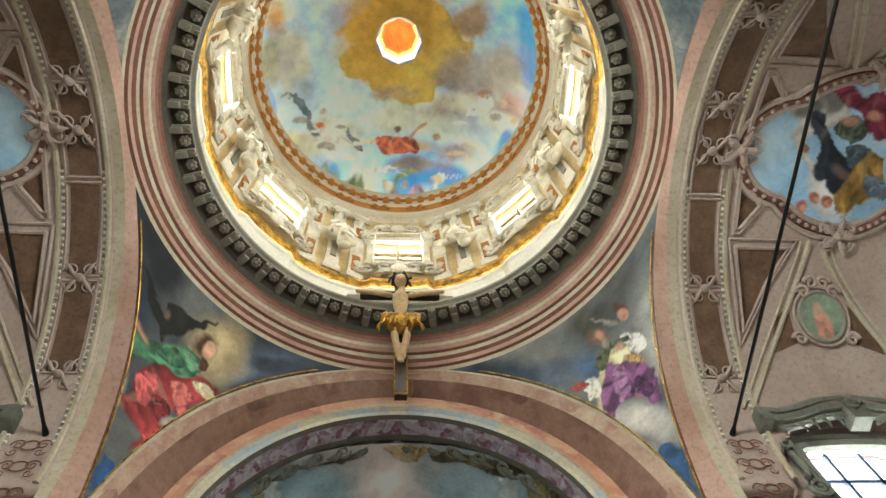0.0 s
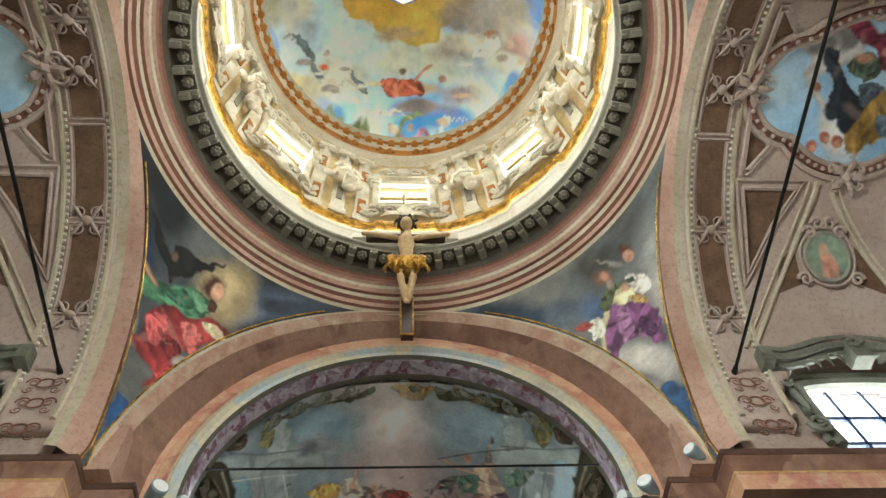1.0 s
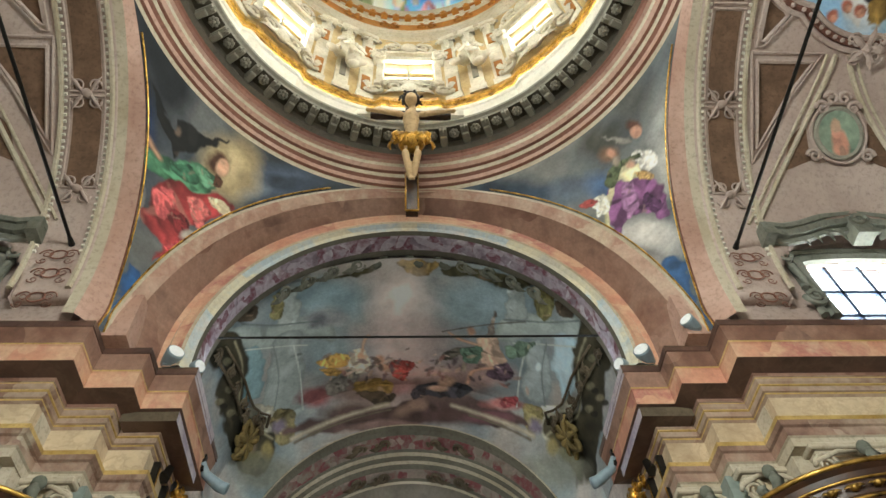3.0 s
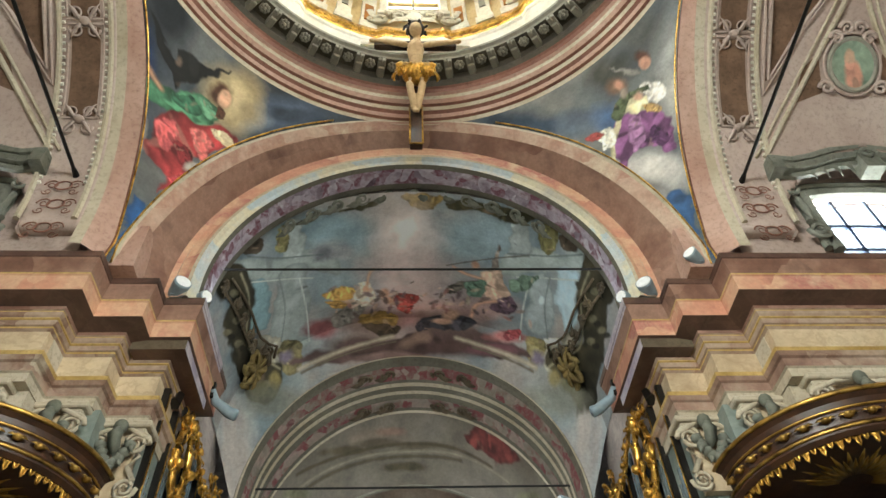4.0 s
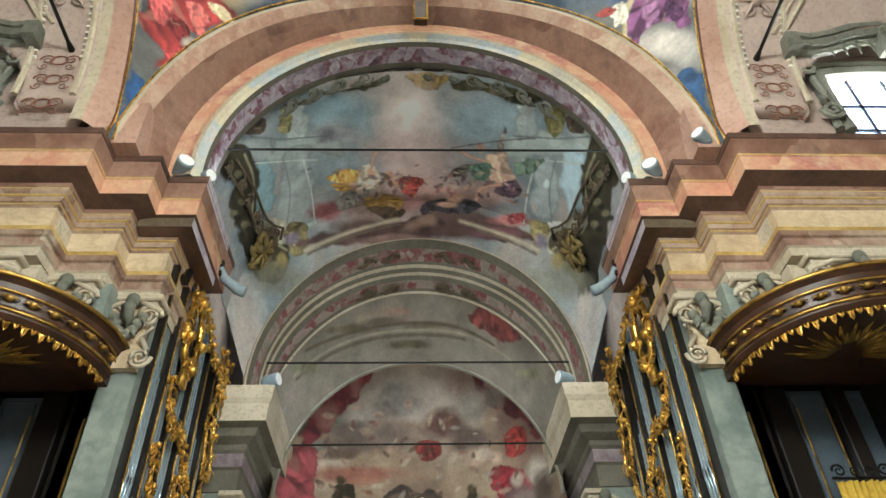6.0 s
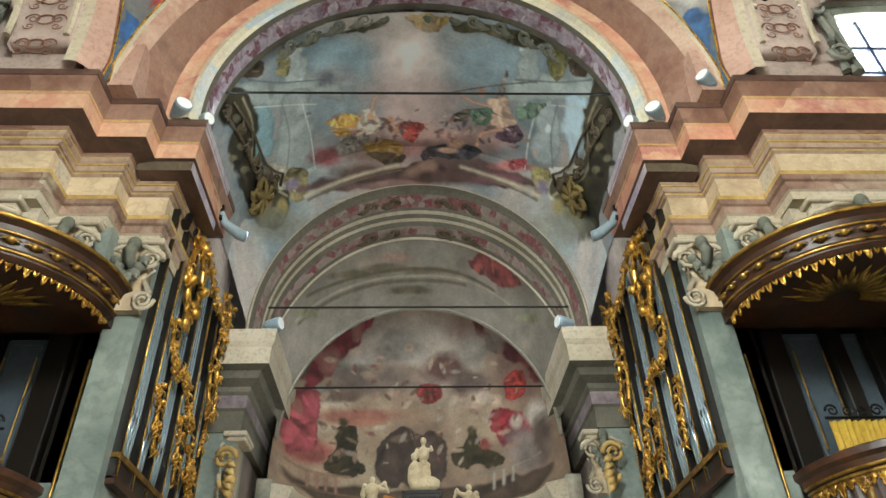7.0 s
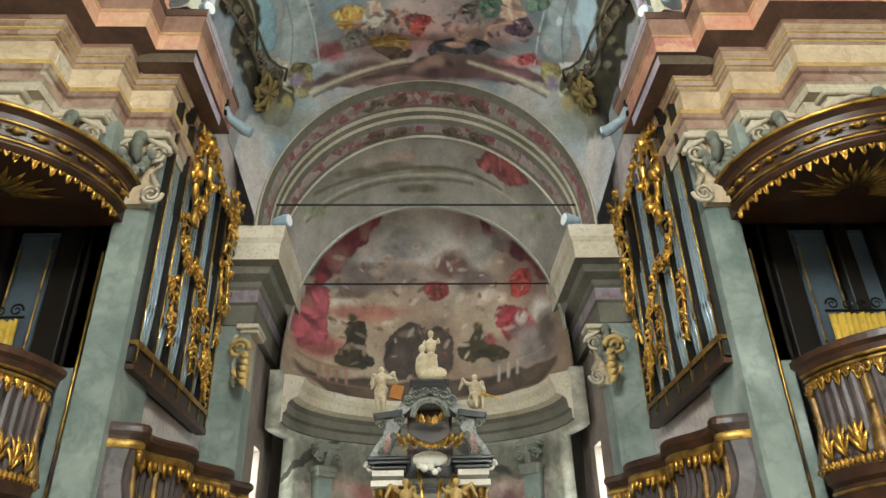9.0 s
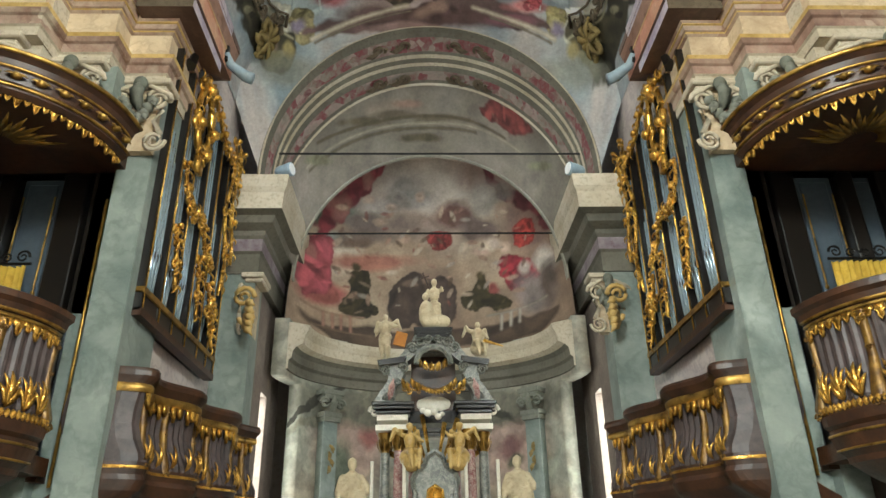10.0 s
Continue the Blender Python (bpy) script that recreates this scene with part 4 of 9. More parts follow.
wash(PEND_R, "c4beb6", (4.29, 12.13), (0.27, -0.24), (-0.04, -0.22), 0.9, 0.7)
wash(PEND_R, "87837f", (4.22, 11.71), (0.33, -0.43), (0.01, -0.19), 0.9, 0.7)
wash(PEND_R, "9a9692", (4.53, 11.81), (0.21, -0.19), (-0.07, -0.38), 0.8, 0.7)
wash(PEND_R, "a09c97", (3.75, 12.59), (0.18, -0.24), (0.05, -0.12), 0.8, 0.6)
drape(PEND_R, "2f5f8c", [(4.41, 11.49), (4.60, 11.54), (4.64, 10.88), (4.70, 9.92), (4.65, 10.03), (4.49, 10.96)], 0.2)
drape(PEND_R, "7d4a78", [(3.91, 13.46), (4.21, 13.34), (4.48, 12.79), (4.65, 12.30), (4.57, 12.18), (4.27, 12.50), (4.03, 12.55), (3.84, 12.46), (3.75, 12.86), (3.83, 13.24)], 1.3)
drape(PEND_R, "9a6a94", [(3.97, 13.26), (4.17, 13.20), (4.21, 12.73), (4.01, 12.69)], 1)
drape(PEND_R, "5f3560", [(4.32, 12.84), (4.51, 12.45), (4.42, 12.40), (4.25, 12.62)], 0.8)
drape(PEND_R, "cac194", [(3.61, 13.19), (3.79, 13.41), (3.96, 13.53), (4.14, 13.52), (4.32, 13.41), (4.26, 13.27), (3.92, 13.36), (3.77, 12.87), (3.77, 12.63), (3.64, 12.86)], 1)
drape(PEND_R, "dad6c4", [(3.49, 13.34), (3.72, 13.30), (3.76, 13.01), (3.60, 12.99)], 0.8)
drape(PEND_R, "d8d2c8", [(4.23, 13.65), (4.48, 13.44), (4.52, 13.15), (4.33, 13.22), (4.23, 13.48)], 0.9)
drape(PEND_R, "b8924a", [(4.24, 13.33), (4.48, 13.03), (4.39, 13.00), (4.25, 13.21)], 0.8)
drape(PEND_R, "5b6644", [(3.75, 13.56), (3.92, 13.72), (4.20, 13.67), (4.28, 13.46), (4.04, 13.56), (3.84, 13.34)], 1)
wash(PEND_R, "7d5f49", (3.86, 13.95), (0.17, -0.14), (-0.03, -0.15), 1, 0.6)
wash(PEND_R, "b27e64", (3.89, 13.96), (0.08, -0.08), (-0.00, -0.10), 1, 0.6)
wash(PEND_R, "9a8a7a", (3.95, 13.76), (0.06, -0.05), (-0.02, -0.09), 1, 0.6)
wash(PEND_R, "653d2b", (4.27, 14.07), (0.12, -0.13), (-0.01, -0.10), 1, 0.6)
wash(PEND_R, "ba886e", (4.29, 13.95), (0.09, -0.10), (-0.02, -0.09), 1, 0.3)
drape(PEND_R, "a8453c", [(3.29, 13.40), (3.48, 13.41), (3.58, 13.27), (3.40, 13.27)], 0.6)
wash(PEND_R, "b58a70", (4.16, 13.51), (0.08, -0.07), (-0.01, -0.07), 1, 0.6)
drape(PEND_R, "8a867e", [(3.77, 14.38), (4.11, 14.06), (4.18, 13.87), (3.94, 14.14)], 0.4)

wash(DOME, "3f86dc", (-4.12, 4.42), (0.11, 0.22), (0.34, 1.14), 0.95, 0.6)
wash(DOME, "3f86dc", (-2.74, 6.38), (1.00, 0.64), (0.13, 0.18), 0.95, 0.6)
wash(DOME, "3f86dc", (1.36, 6.99), (1.96, -0.43), (-0.03, 0.19), 0.95, 0.6)
wash(DOME, "3f86dc", (4.23, 2.41), (0.25, -0.25), (0.26, 2.14), 0.95, 0.6)
wash(DOME, "3f86dc", (3.65, 5.39), (0.41, -0.50), (-0.29, 0.52), 0.95, 0.6)
wash(DOME, "3f86dc", (-4.31, 2.35), (0.01, -0.07), (-0.14, 0.91), 0.95, 0.6)
wash(DOME, "3f86dc", (-2.09, 2.32), (0.82, 0.03), (-0.01, 0.84), 0.95, 0.6)
wash(DOME, "a4c0d4", (-2.69, 3.94), (0.95, 0.12), (0.06, 2.38), 0.8, 0.9)
wash(DOME, "b9c6c2", (-1.40, 5.58), (2.33, 0.17), (0.05, 0.90), 0.8, 0.9)
wash(DOME, "c8c6b4", (0.37, 5.78), (2.64, -0.15), (0.01, 0.54), 0.8, 0.9)
drape(DOME, "bfa258", [(-2.33, 2.86), (-1.47, 2.20), (-0.82, 1.46), (1.32, 1.36), (2.00, 2.14), (2.37, 3.19), (1.50, 4.52), (1.42, 5.24), (-0.08, 5.39), (-1.43, 4.68), (-1.88, 3.84), (-1.42, 3.52)], 0.2)
wash(DOME, "a9823f", (-0.50, 2.25), (2.42, -0.23), (-0.18, 2.50), 0.9, 0.4)
wash(DOME, "9a8d86", (2.89, 4.28), (0.94, -0.21), (0.01, 1.74), 0.9, 0.7)
wash(DOME, "a89c92", (3.75, 3.65), (0.54, -0.21), (0.03, 1.50), 0.9, 0.7)
wash(DOME, "85786f", (2.09, 4.04), (0.84, -0.13), (0.02, 0.82), 0.9, 0.7)
wash(DOME, "92867c", (1.89, 5.23), (0.96, -0.16), (-0.01, 0.40), 0.9, 0.7)
wash(DOME, "b0a898", (-3.74, 3.54), (0.60, 0.18), (0.02, 1.70), 0.9, 0.7)
wash(DOME, "8f8a72", (-4.23, 3.34), (0.18, 0.11), (0.02, 0.88), 0.9, 0.7)
wash(DOME, "a89a6a", (-3.32, 5.78), (0.61, 0.48), (0.09, 0.24), 0.9, 0.7)
wash(DOME, "a5733c", (-4.05, 1.92), (0.25, 0.09), (-0.09, 0.63), 0.9, 0.7)
wash(DOME, "93a0ae", (-3.36, 4.72), (0.50, 0.16), (0.05, 0.53), 0.9, 0.7)
wash(DOME, "c9c3b4", (-2.34, 6.09), (0.95, 0.23), (0.09, 0.57), 0.9, 0.7)
wash(DOME, "b4936a", (0.36, 6.55), (1.30, -0.08), (-0.00, 0.18), 0.9, 0.7)
wash(DOME, "86705f", (0.76, 6.93), (1.22, -0.13), (-0.00, 0.17), 0.9, 0.7)
wash(DOME, "8c7a80", (2.00, 6.47), (0.77, -0.22), (-0.05, 0.26), 0.9, 0.7)
wash(DOME, "c4bcae", (2.49, 4.94), (0.79, -0.16), (-0.01, 0.36), 0.9, 0.7)
wash(DOME, "b08a84", (3.91, 4.50), (0.33, -0.24), (-0.04, 0.43), 0.9, 0.7)
wash(DOME, "92704f", (2.59, 2.07), (0.76, -0.12), (0.07, 0.84), 0.9, 0.7)
wash(DOME, "c2c4b8", (3.52, 5.10), (0.59, -0.31), (-0.04, 0.28), 0.9, 0.7)
wash(DOME, "9e8468", (-0.09, 4.94), (0.98, -0.03), (0.01, 0.28), 0.9, 0.7)
drape(DOME, "b25d48", [(-0.84, 6.43), (-0.07, 6.29), (0.62, 6.35), (0.63, 6.65), (-0.23, 6.78), (-0.74, 6.67)], 1)
wash(DOME, "6b5a50", (-0.00, 6.11), (0.15, -0.01), (-0.00, 0.11), 1, 0.6)
stroke(DOME, "b07a66", 0.109, [(0.47, 6.36), (0.84, 6.02), (1.10, 5.88)])
drape(DOME, "5f6c72", [(-3.91, 4.35), (-3.51, 4.78), (-3.09, 5.42), (-2.77, 5.96), (-3.13, 5.64), (-3.58, 4.99)], 0.8)
drape(DOME, "5d6a74", [(-1.90, 5.96), (-1.60, 6.22), (-1.32, 6.62), (-1.57, 6.53)], 0.8)
drape(DOME, "d4d0c4", [(-3.24, 5.61), (-2.54, 5.97), (-1.32, 6.57), (-2.13, 6.35)], 0.8)
wash(DOME, "c2603c", (-2.81, 5.70), (0.16, 0.06), (0.01, 0.08), 1, 0.6)
drape(DOME, "7d8a60", [(-2.50, 6.57), (-1.04, 7.13), (0.74, 7.22), (0.32, 7.33), (-1.20, 7.18), (-2.25, 6.74)], 0.9)
drape(DOME, "a06f7c", [(-0.15, 7.35), (0.97, 7.20), (1.31, 7.16), (0.39, 7.34)], 0.8)
drape(DOME, "cfc9be", [(-1.28, 6.96), (-0.06, 7.13), (0.36, 7.18), (-0.87, 7.12)], 0.8)
drape(DOME, "e2ded4", [(1.26, 7.17), (1.51, 6.97), (1.69, 6.99), (2.31, 6.70), (1.65, 7.03)], 0.6)
wash(DOME, "4f7f4a", (-1.75, 6.99), (0.83, 0.35), (0.05, 0.02), 0.7, 0.6)
drape(DOME, "e0dcd0", [(2.57, 5.38), (3.00, 4.74), (3.36, 4.44), (3.43, 4.83), (3.05, 5.23)], 0.8)
wash(DOME, "b08c74", (3.49, 5.61), (0.04, -0.06), (-0.06, 0.08), 0.85, 0.4)
wash(DOME, "8f8078", (-2.77, 5.34), (0.12, 0.02), (0.00, 0.12), 0.85, 0.4)
wash(DOME, "b08c74", (3.15, 4.54), (0.12, -0.02), (0.00, 0.16), 0.85, 0.4)
wash(DOME, "8f8078", (-2.51, 6.26), (0.30, 0.10), (0.04, 0.09), 0.85, 0.4)
wash(DOME, "7c7470", (-2.14, 5.90), (0.20, 0.04), (0.00, 0.07), 0.85, 0.4)
wash(DOME, "c2a080", (1.40, 7.06), (0.23, -0.05), (-0.00, 0.05), 0.85, 0.4)
wash(DOME, "d8cfc0", (2.33, 5.64), (0.27, -0.07), (-0.02, 0.07), 0.85, 0.4)
wash(DOME, "d8cfc0", (-1.76, 6.69), (0.27, 0.07), (0.03, 0.07), 0.85, 0.4)
wash(DOME, "c9ac92", (-2.86, 6.29), (0.08, 0.07), (0.04, 0.04), 0.85, 0.4)
wash(DOME, "8f8078", (-0.43, 7.28), (0.11, 0.01), (0.02, 0.05), 0.85, 0.4)
wash(DOME, "d8cfc0", (0.83, 7.28), (0.21, -0.04), (0.00, 0.00), 0.85, 0.4)
wash(DOME, "d8cfc0", (-0.55, 7.32), (0.24, 0.03), (0.00, 0.00), 0.85, 0.4)
wash(DOME, "c9ac92", (-0.30, 7.30), (0.21, 0.01), (-0.00, 0.05), 0.85, 0.4)
wash(DOME, "7c7470", (-2.35, 6.37), (0.13, 0.03), (0.03, 0.06), 0.85, 0.4)
wash(DOME, "8f8078", (-3.39, 5.36), (0.21, 0.10), (0.02, 0.09), 0.85, 0.4)
wash(DOME, "a0705c", (3.18, 4.47), (0.23, -0.08), (0.00, 0.09), 0.85, 0.4)
wash(DOME, "8f8078", (-1.59, 7.06), (0.18, 0.07), (0.05, 0.02), 0.85, 0.4)
wash(DOME, "8f8078", (0.26, 7.29), (0.15, -0.01), (-0.00, 0.05), 0.85, 0.4)
wash(DOME, "8f8078", (-3.21, 5.95), (0.07, 0.08), (0.07, 0.08), 0.85, 0.4)
wash(DOME, "a0705c", (1.50, 6.20), (0.18, -0.03), (-0.00, 0.11), 0.85, 0.4)
wash(DOME, "8f8078", (3.48, 5.08), (0.20, -0.09), (-0.02, 0.12), 0.85, 0.4)
wash(DOME, "7c7470", (-3.34, 5.80), (0.04, 0.04), (0.07, 0.08), 0.85, 0.4)
wash(DOME, "c9ac92", (3.73, 4.60), (0.09, -0.05), (-0.02, 0.15), 0.85, 0.4)
wash(DOME, "c2a080", (3.89, 4.89), (0.07, -0.08), (-0.00, 0.05), 0.85, 0.4)
wash(DOME, "c9ac92", (2.12, 6.45), (0.32, -0.10), (-0.02, 0.06), 0.85, 0.4)
wash(DOME, "c9ac92", (-1.07, 6.42), (0.34, 0.03), (0.00, 0.08), 0.85, 0.4)

drape(MEDAL, "c4c1be", [(6.85, 2.02), (7.23, 1.80), (7.80, 1.67), (8.24, 2.18), (7.64, 2.65), (7.71, 3.29), (8.07, 4.24), (7.71, 4.04), (7.54, 3.29), (7.26, 2.43)], 0.5)
wash(MEDAL, "d0ccc8", (8.11, 3.60), (0.45, -0.01), (0.14, 0.73), 0.8, 0.6)
drape(MEDAL, "333c48", [(7.40, 2.37), (7.67, 2.25), (7.99, 2.74), (8.48, 3.14), (8.72, 3.59), (8.28, 3.73), (8.05, 3.41), (7.69, 3.20), (7.70, 2.75)], 1)
wash(MEDAL, "333c48", (7.85, 3.40), (0.13, -0.01), (0.04, 0.13), 1, 0.3)
drape(MEDAL, "8e3350", [(7.60, 1.78), (7.84, 1.54), (8.24, 1.87), (8.60, 1.83), (8.96, 2.66), (8.45, 2.42), (8.00, 2.11)], 1)
drape(MEDAL, "5a6a5a", [(7.86, 2.43), (8.27, 2.24), (8.57, 2.61), (8.24, 2.78)], 1)
drape(MEDAL, "566470", [(8.26, 2.84), (8.70, 2.82), (8.71, 3.26), (8.34, 3.16)], 0.8)
wash(MEDAL, "b07e66", (7.43, 2.90), (0.09, -0.01), (0.04, 0.09), 1, 0.3)
wash(MEDAL, "b98a70", (8.15, 2.35), (0.19, -0.01), (0.04, 0.10), 1, 0.6)
wash(MEDAL, "b98a70", (8.57, 2.23), (0.17, -0.01), (0.06, 0.13), 1, 0.6)
drape(MEDAL, "9a7a34", [(8.71, 2.93), (9.08, 3.03), (9.22, 3.57), (8.72, 3.91), (8.40, 4.19), (8.23, 3.84)], 1)
wash(MEDAL, "a5604a", (7.58, 4.00), (0.12, -0.01), (0.01, 0.13), 1, 0.3)
wash(MEDAL, "c08a70", (7.61, 4.03), (0.08, 0.00), (0.01, 0.07), 1, 0.3)
wash(MEDAL, "a5604a", (7.80, 3.82), (0.12, -0.00), (0.02, 0.12), 1, 0.3)
wash(MEDAL, "c08a70", (7.84, 3.86), (0.07, -0.01), (0.02, 0.08), 1, 0.3)
wash(MEDAL, "a5604a", (8.07, 3.90), (0.13, -0.00), (0.02, 0.13), 1, 0.3)
wash(MEDAL, "c08a70", (8.10, 3.93), (0.08, -0.01), (0.01, 0.08), 1, 0.3)
drape(MEDAL, "6b7a8a", [(8.75, 3.45), (9.19, 3.47), (9.26, 3.79), (8.87, 3.74)], 0.6)
wash(MEDAL, "b59a6a", (6.86, 2.08), (0.13, -0.00), (0.04, 0.11), 0.7, 0.6)


# small brushwork between the figures
touches = random.Random(4)
for k in range(90):
    x, z = touches.uniform(-2.3, 2.3), touches.uniform(7.3, 9.7)
    a, w = touches.uniform(0, 3.14), touches.uniform(0.05, 0.17)
    wash(CONCH, touches.choice(("b09a86", "8f6f60", "6a5346", "a58672", "7a4a42", "9a8f84", "5c4a3a", "b8a894")), (x, z), (w * math.cos(a), w * math.sin(a)), (-0.4 * w * math.sin(a), 0.4 * w * math.cos(a)), 0.75, 0.5)
for k in range(80):
    g = touches.choice((-1.25, -0.5, 0.7, 1.7)) + touches.gauss(0, 0.33)
    a, w = touches.uniform(0, 3.14), touches.uniform(0.05, 0.16)
    wash(VAULT, touches.choice(("a58a7a", "5a4a46", "7c6a62", "b09c90", "4a4044", "86605a", "8f8474", "6c5a60")), (g, 2.84 + touches.gauss(0, 0.22)), (w * math.cos(a), w * math.sin(a)), (-0.4 * w * math.sin(a), 0.4 * w * math.cos(a)), 0.8, 0.5)


# ---- building kit ----
def mesh_object(name, verts, faces, material, parent=None, smooth=False):
    me = bpy.data.meshes.new(name)
    me.from_pydata([tuple(v) for v in verts], [], faces)
    me.validate()
    bm = bmesh.new()
    bm.from_mesh(me)
    bmesh.ops.recalc_face_normals(bm, faces=bm.faces)
    bm.to_mesh(me)
    bm.free()
    mats = material if isinstance(material, (list, tuple)) else [material]
    for m in mats:
        me.materials.append(m)
    if smooth:
        me.polygons.foreach_set("use_smooth", [True] * len(me.polygons))
    ob = new(name, me)
    if parent:
        ob.parent = parent
    return ob


def part(name, bm, material, parent=None, label="", smooth=False):
    me = bpy.data.meshes.new(name)
    bmesh.ops.recalc_face_normals(bm, faces=bm.faces)
    bm.to_mesh(me)
    bm.free()
    for m in (material if isinstance(material, (list, tuple)) else [material]):
        me.materials.append(m)
    if smooth or name.startswith(("gilt", "volute", "garland", "scroll", "cartouche", "stucco", "fringe", "ray")):
        me.polygons.foreach_set("use_smooth", [True] * len(me.polygons))
    ob = new(name, me)
    if parent:
        ob.parent = parent
    if label:
        ob["label"] = label
    return ob


def thing(name, at, label, category, group="", kind=""):
    """An empty at the base of a thing; its parts are given in its own coordinates."""
    ob = new(name)
    ob.empty_display_size = 0.1
    ob.location = at
    return tagged(ob, label, category, group, kind)


def structure(ob, label, category):
    return tagged(ob, label, category, "", "structure")


def surface(name, fn, nu, nv, material, keep=None, thick=0.0, smooth=True, pick=None, parent=None):
    """A sheet fn(u, v), u and v from 0 to 1; keep(u, v) leaves openings; pick gives a face's material slot."""
    vs = [fn(i / nu, j / nv) for j in range(nv + 1) for i in range(nu + 1)]
    fs, slots = [], []
    for j in range(nv):
        for i in range(nu):
            u, v = (i + 0.5) / nu, (j + 0.5) / nv
            if keep and not keep(u, v):
                continue
            a = j * (nu + 1) + i
            fs.append((a, a + 1, a + nu + 2, a + nu + 1))
            slots.append(pick(u, v) if pick else 0)
    me = bpy.data.meshes.new(name)
    me.from_pydata([tuple(p) for p in vs], [], fs)
    for m in (material if isinstance(material, (list, tuple)) else [material]):
        me.materials.append(m)
    me.polygons.foreach_set("material_index", slots)
    me.polygons.foreach_set("use_smooth", [smooth] * len(fs))
    ob = new(name, me)
    if thick:
        s = ob.modifiers.new("wall", "SOLIDIFY")
        s.thickness, s.offset = thick, 1
    if parent:
        ob.parent = parent
    return ob


def sweep(name, path, profile, material, closed=False, pick=None, smooth=False, parent=None):
    """A moulding: profile (out, z) carried along a plan path, mitred; out is to the left of the way."""
    n, k = len(path), len(profile)
    P = [Vector((p[0], p[1])) for p in path]
    vs = []
    for i in range(n):
        a = P[i] - P[i - 1] if (i > 0 or closed) else P[1] - P[0]
        b = P[(i + 1) % n] - P[i] if (i < n - 1 or closed) else P[-1] - P[-2]
        a, b = a.normalized(), b.normalized()
        na, nb = Vector((-a.y, a.x)), Vector((-b.y, b.x))
        m = na + nb
        m = m / max(0.25, m.dot(na))
        for o, z in profile:
            q = P[i] + m * o
            vs.append((q.x, q.y, z))
    fs, slots = [], []
    for i in range(n if closed else n - 1):
        for j in range(k - 1):
            a, b = i * k + j, ((i + 1) % n) * k + j
            fs.append((a, b, b + 1, a + 1))
            slots.append(pick(j) if pick else 0)
    if not closed:
        fs += [tuple(range(k)), tuple(range((n - 1) * k, n * k))]
        slots += [0, 0]
    me = bpy.data.meshes.new(name)
    me.from_pydata(vs, [], fs)
    for m in (material if isinstance(material, (list, tuple)) else [material]):
        me.materials.append(m)
    me.polygons.foreach_set("material_index", slots)
    me.polygons.foreach_set("use_smooth", [smooth] * len(fs))
    ob = new(name, me)
    if parent:
        ob.parent = parent
    return ob


CUBE = [(x, y, z) for x in (-0.5, 0.5) for y in (-0.5, 0.5) for z in (-0.5, 0.5)]
CUBE_F = [(0, 1, 3, 2), (4, 6, 7, 5), (0, 4, 5, 1), (2, 3, 7, 6), (0, 2, 6, 4), (1, 5, 7, 3)]


def box(bm, cx, cy, cz, sx, sy, sz, rot=None):
    m = Matrix.Translation((cx, cy, cz)) @ (rot or Matrix.Identity(4)) @ Matrix.Diagonal((sx, sy, sz, 1))
    vs = [bm.verts.new(m @ Vector(c)) for c in CUBE]
    for f in CUBE_F:
        bm.faces.new([vs[i] for i in f])
    return vs


def lathe(bm, profile, seg=24, at=(0, 0, 0), a0=0.0, a1=2 * math.pi, squash=(1, 1)):
    """Turns (radius, z) round the upright axis."""
    full = abs(a1 - a0 - 2 * math.pi) < 1e-6
    n = seg if full else seg + 1
    rows = []
    for r, z in profile:
        rows.append([bm.verts.new((at[0] + squash[0] * r * math.cos(a0 + (a1 - a0) * i / seg), at[1] + squash[1] * r * math.sin(a0 + (a1 - a0) * i / seg), at[2] + z)) for i in range(n)])
    for p, q in zip(rows, rows[1:]):
        for i in range(seg):
            j = (i + 1) % n
            bm.faces.new((p[i], p[j], q[j], q[i]))
    return bm


def tube(bm, pts, r, seg=8, taper=None):
    """A round bar along points; r or taper gives its radius at each."""
    pts = [Vector(p) for p in pts]
    rows = []
    for i, p in enumerate(pts):
        d = (pts[min(i + 1, len(pts) - 1)] - pts[max(i - 1, 0)]).normalized()
        q = d.to_track_quat("Z", "Y").to_matrix()
        rr = taper[i] if taper else r
        rows.append([bm.verts.new(p + q @ Vector((rr * math.cos(2 * math.pi * k / seg), rr * math.sin(2 * math.pi * k / seg), 0))) for k in range(seg)])
    for a, b in zip(rows, rows[1:]):
        for k in range(seg):
            bm.faces.new((a[k], a[(k + 1) % seg], b[(k + 1) % seg], b[k]))
    bm.faces.new(rows[0])
    bm.faces.new(rows[-1])
    return bm


BALLS = {}
for _n in (1, 2):
    _b = bmesh.new()
    bmesh.ops.create_icosphere(_b, subdivisions=_n, radius=1)
    _b.verts.index_update()
    BALLS[_n] = ([v.co.copy() for v in _b.verts], [[v.index for v in f.verts] for f in _b.faces])
    _b.free()


def blob(bm, c, r, sub=2, rot=None):
    m = Matrix.Translation(c) @ (rot or Matrix.Identity(4)) @ Matrix.Diagonal((*r, 1))
    vs = [bm.verts.new(m @ v) for v in BALLS[sub][0]]
    for f in BALLS[sub][1]:
        bm.faces.new([vs[i] for i in f])
    return vs


